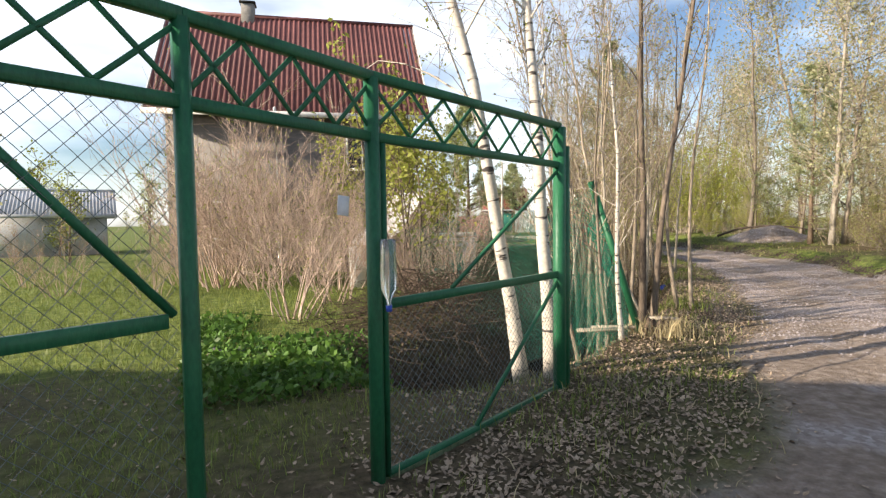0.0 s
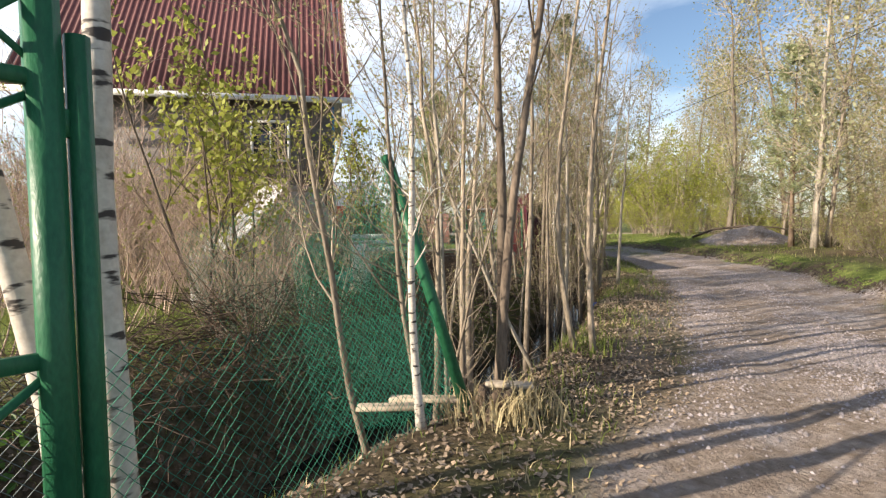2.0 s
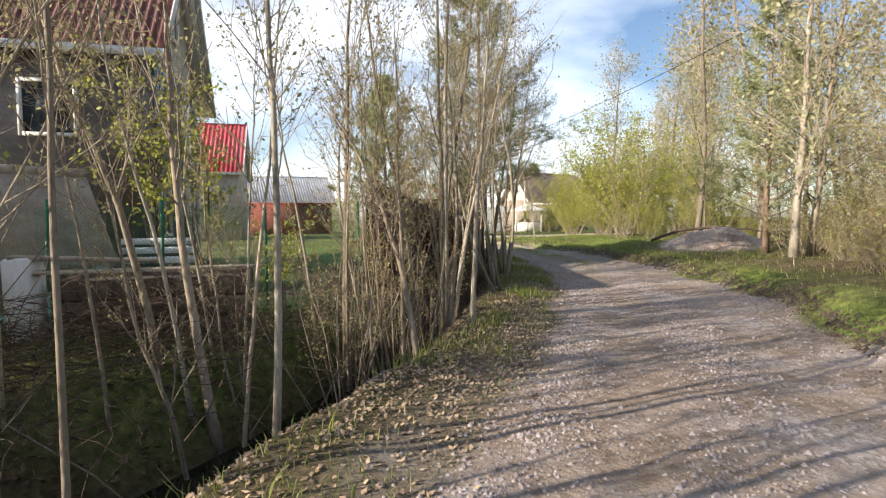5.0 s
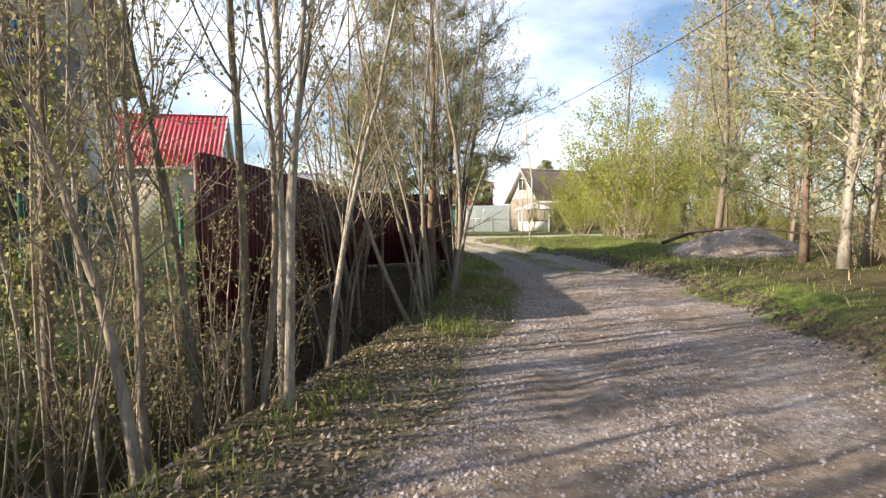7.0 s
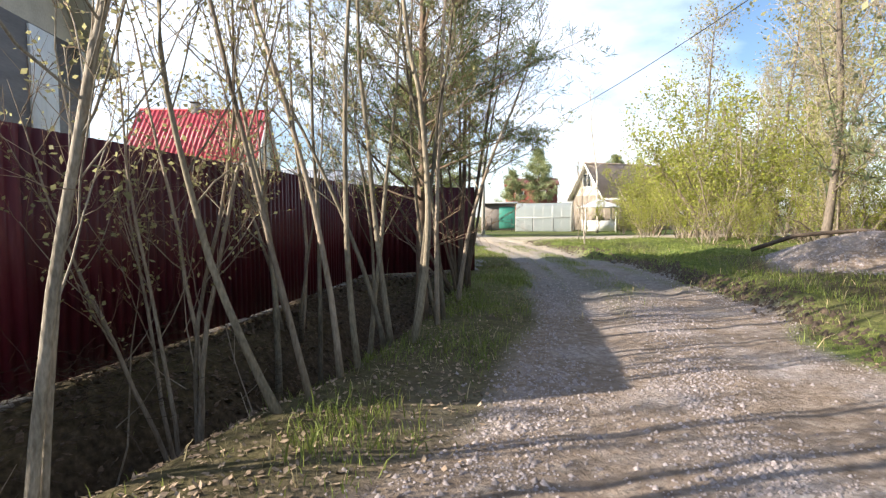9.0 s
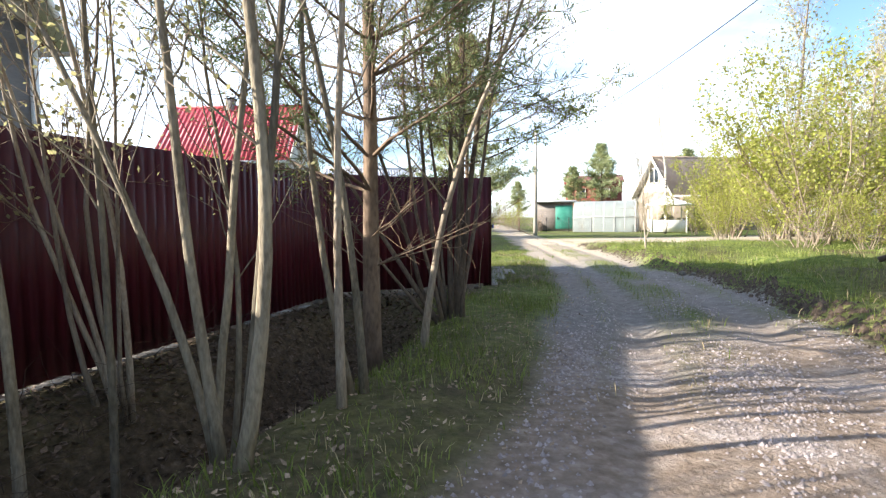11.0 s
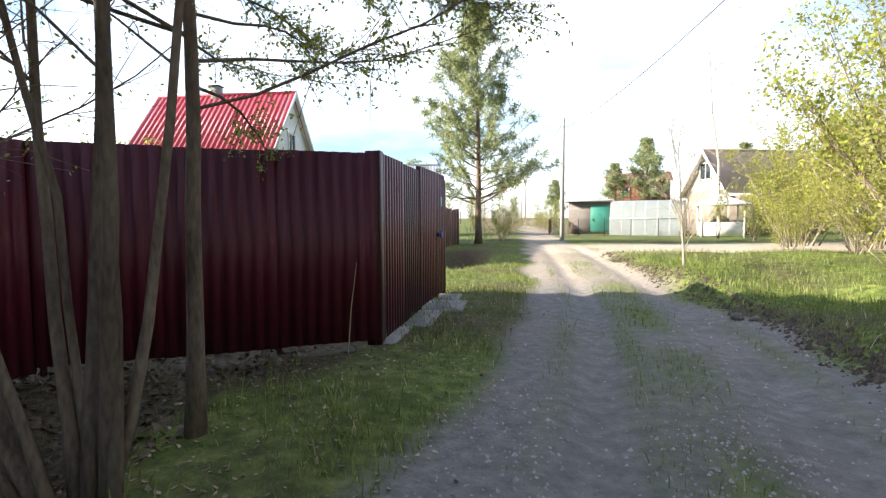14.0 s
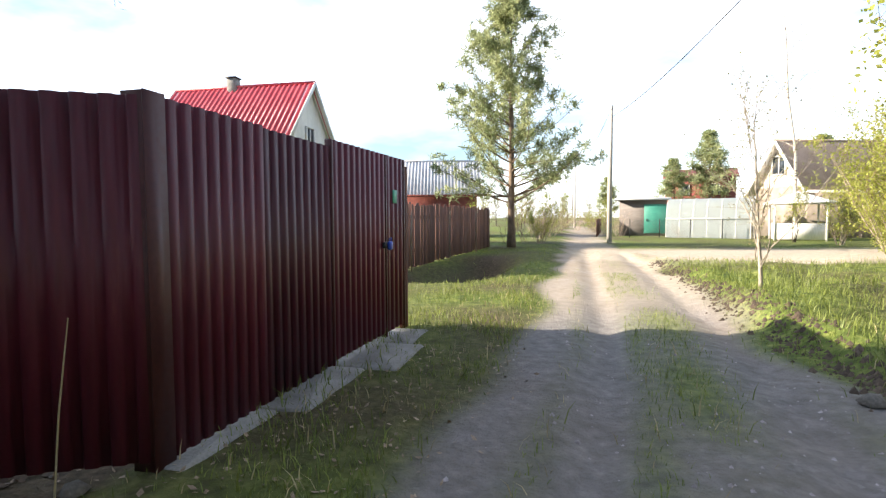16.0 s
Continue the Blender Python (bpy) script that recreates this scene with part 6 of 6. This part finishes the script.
# underwood along the right bank
for i in range(36):
    u = r.uniform(0, 1)
    q = r.uniform(0, 2.6)
    x, y = 20.6 + 5.9 * u + 0.8 * q, 9.8 + 5.8 * u - 0.6 * q
    if math.hypot(x - HEAP[0], y - HEAP[1]) > 3.9:
        UNDER[i % 2].put(x, y, r.uniform(-0.1, 0.1), r.uniform(-0.1, 0.1), r.uniform(1.0, 2.6), r.uniform(0, 360))
for i in range(14):
    x, y = r.uniform(31.0, 38.0), r.uniform(19.0, 30.0)
    UNDER[i % 2].put(x, y, 0, 0, r.uniform(1.6, 3.2), r.uniform(0, 360))
# low brushwood in the ditch before the fence; its dark colour adds to the bank's shade
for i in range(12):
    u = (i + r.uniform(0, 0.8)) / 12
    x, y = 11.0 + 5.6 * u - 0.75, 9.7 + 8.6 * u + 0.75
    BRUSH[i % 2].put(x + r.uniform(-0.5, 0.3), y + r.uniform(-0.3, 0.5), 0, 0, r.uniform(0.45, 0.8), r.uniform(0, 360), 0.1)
# hedges along the far lane
for i in range(16):
    u = i / 15
    x, y = (27.6 + 8.5 * u, 56 + 34 * u) if i % 2 else (34.4 + 9.0 * u, 66 + 34 * u)
    UNDER[i % 2].put(x + r.uniform(-0.6, 0.6), y, 0, 0, r.uniform(1.6, 3.4), r.uniform(0, 360))

# ---- ground cover ----
def scatter(n, seed, x0, x1, y0, y1):
    g = np.random.RandomState(seed)
    x, y = g.uniform(x0, x1, n), g.uniform(y0, y1, n)
    z, road, grass, sand, _ = ground(x, y)
    return g, x, y, z, road, grass, sand


def near_path(x, y):
    d, _ = beside(x, y, EDGE)
    return np.abs(d + 0.6)


def blades(n, seed, box, lo, hi, name, label, material, want):
    g, x, y, z, road, grass, sand = scatter(n, seed, *box)
    keep = g.uniform(0, 1, n) < want(x, y, z, road, grass, sand)
    x, y, z = x[keep], y[keep], z[keep]
    m = len(x)
    a, h = g.uniform(0, 6.28, m), g.uniform(lo, hi, m) * g.uniform(0.6, 1.2, m)
    w = h * g.uniform(0.02, 0.035, m) + 0.0014
    lean = g.normal(0, 0.4, (m, 2)) * h[:, None]
    p = np.stack([x, y, z - 0.01], 1)
    side = np.stack([np.cos(a) * w, np.sin(a) * w, np.zeros(m)], 1)
    mid = p + np.stack([lean[:, 0] * 0.35, lean[:, 1] * 0.35, h * 0.6], 1)
    tip = p + np.stack([lean[:, 0], lean[:, 1], h * 0.95], 1)
    v = np.stack([p - side, p + side, mid + side * 0.7, mid - side * 0.7, tip], 1).reshape(-1, 3)
    o = np.arange(m)[:, None] * 5
    b = Build()
    b.v.append(v)
    b.n = len(v)
    b.f4.append(o + np.array([[0, 1, 2, 3]]))
    b.f3.append(o + np.array([[3, 2, 4]]))
    solo(name, b, material, label, "grass", "stuff")


blades(210000, 1, (-2, 27, 2, 34), 0.025, 0.085, "grass", "short green grass on the verges and banks", M_GRASS,
       lambda x, y, z, r, g, s: np.clip(g * (1 - r) * (1 - s), 0, 1) * step(14, 4, near_path(x, y)) * (z > -0.5))
blades(55000, 2, (20, 46, 8, 46), 0.05, 0.16, "grass", "longer sunlit grass on the right bank", M_GRASS,
       lambda x, y, z, r, g, s: np.clip(g * (1 - r) * (1 - s), 0, 1) * 0.9)
blades(55000, 3, (-4, 9, 4, 22), 0.05, 0.14, "grass", "garden lawn behind the gate", M_GRASS,
       lambda x, y, z, r, g, s: np.clip(g * (1 - r), 0, 1) * (z > -0.4))
blades(48000, 4, (2, 24, 2, 34), 0.03, 0.13, "dry_grass", "dry straw-coloured grass on the ditch edges", M_DRYGRASS,
       lambda x, y, z, r, g, s: (1 - r) * (1 - s) * step(2.6, 0.8, near_path(x, y)) * 0.75 * (z > -0.25))
blades(5000, 5, (20, 34, 6, 26), 0.08, 0.2, "dry_grass", "tall dry grass stalks on the right bank", M_DRYGRASS,
       lambda x, y, z, r, g, s: (1 - r) * (1 - s) * 0.5)

blades(42000, 41, (22, 34, 15, 36), 0.07, 0.2, "grass", "lush sunlit grass along the cut edge of the bank", M_GRASS,
       lambda x, y, z, r, g, s: (1 - r) * (1 - s) * step(-0.1, -0.4, beside(x, y, FAR)[0]) * step(-6.0, -2.0, beside(x, y, FAR)[0]) * (0.45 + 0.55 * g))
# fallen leaves
g, x, y, z, road, grass, sand = scatter(120000, 6, 2, 22, 2, 26)
d, _ = beside(x, y, EDGE)
keep = g.uniform(0, 1, len(x)) < (step(-0.6, 0.3, d) * step(2.6, 1.4, d) * 0.75 + 0.012) * (z > -0.75) * (0.35 + 0.65 * step(17, 12.5, y))
c = np.stack([x, y, z + 0.008], 1)[keep]
n = len(c)
a = g.uniform(0, 6.28, n)
u = np.stack([np.cos(a), np.sin(a), g.normal(0, 0.28, n)], 1) * g.uniform(0.01, 0.03, (n, 1))
w = np.stack([-np.sin(a), np.cos(a), g.normal(0, 0.28, n)], 1) * g.uniform(0.008, 0.02, (n, 1))
lb = Build()
lb.add(np.stack([c - u, c + w, c + u * 1.1 + (0, 0, 0.006), c - w], 1).reshape(-1, 3), np.arange(4 * n).reshape(-1, 4))
solo("leaf_litter", lb, M_DEAD, "brown fallen leaves on the verge and ditch banks", "leaf litter", "stuff")

# thick leaf litter on the sunny verge and round the gate
g, x, y, z, road, grass, sand = scatter(150000, 46, -1.5, 14.5, 0.5, 13)
d, _ = beside(x, y, EDGE)
keep = g.uniform(0, 1, len(x)) < (step(-0.35, 0.15, d) * step(1.7, 0.7, d) * (0.6 + 0.5 * wave(x, y, 1.7, 48)) + 0.07 * step(0.5, 1.0, d) * step(5.0, 4.0, x) * step(7.4, 6.4, y)) * (z > -0.5)
c = np.stack([x, y, z + 0.01], 1)[keep]
n = len(c)
a = g.uniform(0, 6.28, n)
u = np.stack([np.cos(a), np.sin(a), g.normal(0, 0.4, n)], 1) * g.uniform(0.008, 0.026, (n, 1))
w = np.stack([-np.sin(a), np.cos(a), g.normal(0, 0.4, n)], 1) * g.uniform(0.006, 0.018, (n, 1))
lb = Build()
lb.add(np.stack([c - u, c + w, c + u * 1.1 + (0, 0, 0.008), c - w], 1).reshape(-1, 3), np.arange(4 * n).reshape(-1, 4))
solo("leaf_litter", lb, M_DEAD, "thick dry brown leaves beside the lane", "leaf litter", "stuff")

# dead leaves and sticks down in the ditch, its shade put into their colour
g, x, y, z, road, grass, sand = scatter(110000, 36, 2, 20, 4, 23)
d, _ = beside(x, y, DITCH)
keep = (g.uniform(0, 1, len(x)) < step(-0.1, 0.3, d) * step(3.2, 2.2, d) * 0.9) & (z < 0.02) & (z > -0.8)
c = np.stack([x, y, z + 0.012], 1)[keep]
n = len(c)
a = g.uniform(0, 6.28, n)
u = np.stack([np.cos(a), np.sin(a), g.normal(0, 0.45, n)], 1) * g.uniform(0.015, 0.045, (n, 1))
w = np.stack([-np.sin(a), np.cos(a), g.normal(0, 0.45, n)], 1) * g.uniform(0.01, 0.028, (n, 1))
lb = Build()
lb.add(np.stack([c - u, c + w, c + u * 1.1 + (0, 0, 0.006), c - w], 1).reshape(-1, 3), np.arange(4 * n).reshape(-1, 4))
solo("leaf_litter", lb, M_SHADELITTER, "dead leaves on the ditch slopes, coloured dark for the shade there", "leaf litter", "stuff")

# loose stones on the lane
g, x, y, z, road, grass, sand = scatter(520000, 7, 7, 25, 2, 27)
w = -beside(x, y, EDGE)[0]
strip = np.exp(-((w - 0.35) / 0.4) ** 2) + np.exp(-((w - 1.75) / 0.38) ** 2) + 0.5 * np.exp(-((w - 3.3) / 0.4) ** 2)
strip = (0.03 + 0.1 * step(21, 16, y) + 1.1 * strip * step(24, 17, y)) * step(5, 12, x)
keep = (g.uniform(0, 1, len(x)) < road * np.clip(strip * (0.55 + 0.45 * wave(x, y, 1.1, 21) + 0.3 * wave(x, y, 3.0, 22)), 0.003, 0.9)) & (near_path(x, y) < 6)
c = np.stack([x, y, z], 1)[keep]
n = len(c)
s = np.clip(g.lognormal(-4.3, 0.42, n), 0.005, 0.034)
base = np.array([(1, 0, -0.25), (0.1, 1, -0.2), (-1, 0.1, -0.25), (0, -1, -0.25), (0.15, 0.1, 0.75)])
fc = np.array([(0, 1, 4), (1, 2, 4), (2, 3, 4), (3, 0, 4)])
a = g.uniform(0, 6.28, n)
ca, sa = np.cos(a), np.sin(a)
v = base[None] * (s[:, None, None] * g.uniform(0.6, 1.25, (n, 5, 1)))
v = np.stack([v[..., 0] * ca[:, None] - v[..., 1] * sa[:, None], v[..., 0] * sa[:, None] + v[..., 1] * ca[:, None], v[..., 2]], -1) + c[:, None]
sb = Build()
sb.add(v.reshape(-1, 3), (np.arange(n)[:, None, None] * 5 + fc[None]).reshape(-1, 3))
solo("gravel", sb, M_STONE, "loose pinkish-grey gravel on the lane", "gravel", "stuff")

# coarse gravel on the heap
g = np.random.RandomState(27)
n = 5000
q, a = np.sqrt(g.uniform(0, 1, n)), g.uniform(0, 6.28, n)
hu, hv = 3.3 * q * np.cos(a), 1.9 * q * np.sin(a)
x, y = HEAP[0] + hu * 0.86 - hv * 0.5, HEAP[1] + hu * 0.5 + hv * 0.86
c = np.stack([x, y, ground(x, y)[0]], 1)
s = np.clip(g.lognormal(-3.75, 0.45, n), 0.01, 0.07)
v = base[None] * (s[:, None, None] * g.uniform(0.6, 1.25, (n, 5, 1))) + c[:, None]
hb = Build()
hb.add(v.reshape(-1, 3), (np.arange(n)[:, None, None] * 5 + fc[None]).reshape(-1, 3))
solo("gravel", hb, M_STONE, "heap of grey crushed stone on the bank", "gravel", "stuff")

# green and dry tufts along the verge
blades(80000, 29, (1.5, 20, 0.5, 21), 0.05, 0.15, "grass", "grass tufts among the litter of the verge", M_GRASS,
       lambda x, y, z, r, g, s: step(-0.05, 0.15, beside(x, y, EDGE)[0]) * step(1.5, 0.8, beside(x, y, EDGE)[0]) * np.clip(1.6 * wave(x, y, 2.6, 33) + 0.25, 0, 1))
blades(90000, 37, (14, 25, 13, 33), 0.05, 0.15, "grass", "rough grass tufts on the shaded verge", M_GRASS,
       lambda x, y, z, r, g, s: step(-0.05, 0.2, beside(x, y, EDGE)[0]) * step(2.4, 1.4, beside(x, y, EDGE)[0]) * np.clip(1.2 * wave(x, y, 2.2, 38) + 0.35, 0, 1) * (z > -0.15))
blades(26000, 47, (8, 15.5, 5, 14), 0.07, 0.2, "grass", "fresh green tufts on the crest of the ditch bank", M_GRASS,
       lambda x, y, z, r, g, s: step(0.35, 0.6, beside(x, y, EDGE)[0]) * step(1.7, 1.1, beside(x, y, EDGE)[0]) * np.clip(1.8 * wave(x, y, 1.9, 49) + 0.1, 0, 1) * (z > -0.35))
# straw round the stump
blades(1500, 28, (6.0, 7.0, 5.4, 6.2), 0.12, 0.3, "dry_grass", "long straw hanging round the stump", M_DRYGRASS, lambda x, y, z, r, g, s: np.exp(-((x - 6.5) ** 2 + (y - 5.85) ** 2) / 0.09))

# tufts on the crown of the lane
blades(60000, 8, (18, 27, 14, 34), 0.03, 0.09, "grass", "grass tufts between the wheel ruts", M_GRASS,
       lambda x, y, z, r, g, s: np.clip(g * (1 - 0.3 * r), 0, 1) * step(0.3, 0.7, g) * (r < 0.75) * (beside(x, y, EDGE)[0] < -0.5) * (beside(x, y, FAR)[0] > 0.6))

# dark clods along the broken edge of the right bank
g = np.random.RandomState(9)
n = 5200
seg = FAR[2:13]
k = g.randint(0, len(seg) - 1, n)
u = g.uniform(0, 1, n)[:, None]
p = seg[k] * (1 - u) + seg[k + 1] * u + g.normal(0, 0.16, (n, 2)) + (0.12, -0.1)
z = ground(p[:, 0], p[:, 1])[0]
s = np.clip(g.lognormal(-3.55, 0.5, n), 0.01, 0.085)
a = g.uniform(0, 6.28, n)
ca, sa = np.cos(a), np.sin(a)
v = base[None] * (s[:, None, None] * g.uniform(0.6, 1.25, (n, 5, 1)))
v = np.stack([v[..., 0] * ca[:, None] - v[..., 1] * sa[:, None], v[..., 0] * sa[:, None] + v[..., 1] * ca[:, None], v[..., 2]], -1) + np.c_[p, z][:, None]
cb = Build()
cb.add(v.reshape(-1, 3), (np.arange(n)[:, None, None] * 5 + fc[None]).reshape(-1, 3))
solo("soil_clods", cb, M_CLOD, "dark crumbled soil along the cut edge of the bank", "soil", "stuff")

blades(15000, 43, (-1.5, 5, 1.2, 7.5), 0.04, 0.12, "grass", "shaded rough grass round the garden gate", M_GRASS,
       lambda x, y, z, r, g, s: (1 - r) * step(0.0, 0.4, beside(x, y, EDGE)[0]) * np.clip(0.55 + 0.9 * wave(x, y, 1.9, 44), 0.05, 1) * (z > -0.4))
# broad-leaved weeds behind the gate and on the sunny verges
g, x, y, z, road, grass, sand = scatter(30000, 10, 1.1, 6.5, 5.4, 9.5)
dd_, ss_ = beside(x, y, DITCH)
keep = (g.uniform(0, 1, len(x)) < 0.85 * np.clip(0.45 + 0.8 * wave(x, y, 1.5, 31), 0, 1) * step(4.8, 3.4, x + 0.3 * (y - 6))) & (z > -0.6) & ((dd_ > 0.2) | (x < 2.6)) & (y > 4.9 + 0.25 * x)
c = np.stack([x, y, z + g.uniform(0.02, 0.16, len(x))], 1)[keep]
solo("weeds", Build().leaves(c, 0.05, g, 1.7), M_WEED, "fresh green broad-leaved weeds behind the gate", "weeds", "stuff")

# loose stones and rubble by the path
r = random.Random(21)
for i, (x, y, s) in enumerate(((24.35, 24.1, 0.11), (24.5, 23.9, 0.07), (1.4, 7.27, 0.14), (1.66, 7.2, 0.1), (17.6, 22.3, 0.09), (17.9, 22.4, 0.08), (16.2, 21.7, 0.1), (19.1, 22.75, 0.08), (21.9, 36.0, 0.2), (21.6, 36.5, 0.14))):
    b = Build()
    v = np.array([(q[0], q[1], q[2]) for q in ((1, 0.1, 0), (0.6, 0.8, 0.1), (-0.5, 0.9, 0), (-1, 0, 0.05), (-0.6, -0.8, 0), (0.5, -0.9, 0.05), (0.55, 0.1, 0.6), (0, 0.5, 0.7), (-0.55, 0, 0.62), (0, -0.5, 0.58), (0, 0, -0.5))]) * s
    v = v * np.array([[r.uniform(0.8, 1.2) for _ in range(3)] for _ in range(11)])
    f = [(0, 1, 6), (1, 7, 6), (1, 2, 7), (2, 8, 7), (2, 3, 8), (3, 4, 8), (4, 9, 8), (4, 5, 9), (5, 6, 9), (5, 0, 6), (6, 7, 8), (6, 8, 9)] + [(k, (k - 1) % 6, 10) for k in range(6)]
    b.add(v, f)
    q = solo("stone", b, M_OLDCONC, "grey broken concrete lump on the ground", "stone", group="loose rubble")
    q.matrix_world = pose(x, y, gz(x, y) + s * 0.15, 0, 0, 40 * i)

# a bare fallen stem across the gravel heap
b = Build().tube([(-1.5, 1.5, -0.35), (-0.7, 0.85, 0.05), (0.3, -0.1, 0.2), (1.2, -1.1, 0.1), (2.0, -2.0, -0.2)], [0.06, 0.055, 0.05, 0.04, 0.025], 8)
for px, py, c in ((0.3, -0.1, 0.4), (1.0, -0.9, 5.2), (-0.4, 0.6, 2.4)):
    b.tube([(px, py, 0.15), (px + 0.3 * math.cos(c), py + 0.3 * math.sin(c), 0.4), (px + 0.8 * math.cos(c), py + 0.8 * math.sin(c), 0.6)], [0.02, 0.014, 0.005], 5)
q = solo("fallen_trunk", b, M_DARKBARK, "dark bare fallen stem lying over the gravel heap", "log", smooth=True)
q.matrix_world = pose(28.5, 20.2, gz(28.5, 20.2) - 0.1)
# a blue plastic bag caught in the ditch
bu, bv = np.meshgrid(np.linspace(0, 2 * np.pi, 14, endpoint=False), np.linspace(0, np.pi, 9))
bg_r = 1 + 0.16 * np.sin(3 * bu + 2 * bv) + 0.1 * np.sin(5 * bu - 3 * bv)
bag_v = np.stack([0.17 * bg_r * np.sin(bv) * np.cos(bu), 0.12 * bg_r * np.sin(bv) * np.sin(bu), 0.13 * bg_r * np.cos(bv)], -1).reshape(-1, 3)
bi, bj = np.meshgrid(np.arange(8), np.arange(14), indexing="ij")
q = solo("plastic_bag", Build().add(bag_v, np.stack([bi * 14 + bj, bi * 14 + (bj + 1) % 14, bi * 14 + 14 + (bj + 1) % 14, bi * 14 + 14 + bj], -1).reshape(-1, 4)), M_BLUE, "crumpled blue plastic bag at the ditch edge", "bag", smooth=True)
q.matrix_world = pose(11.1, 10.25, gz(11.1, 10.25) + 0.05, 20, 10, 30) @ Matrix.Scale(0.6, 4)

# dry stalks standing before the front fence run
for x, y, h, lean in ((19.1, 22.6, 0.95, 0.1), (17.8, 22.25, 0.72, -0.03), (17.0, 22.05, 0.5, 0.06)):
    b = Build().tube([(0, 0, -0.03), (lean * 0.4, 0.01, h * 0.5), (lean, 0.02, h)], [0.006, 0.005, 0.003], 5)
    q = solo("dry_stalk", b, M_DRYGRASS, "pale dry weed stalk before the steel fence", "weed stalk", group="dry stalks by the fence")
    q.matrix_world = pose(x, y, gz(x, y))
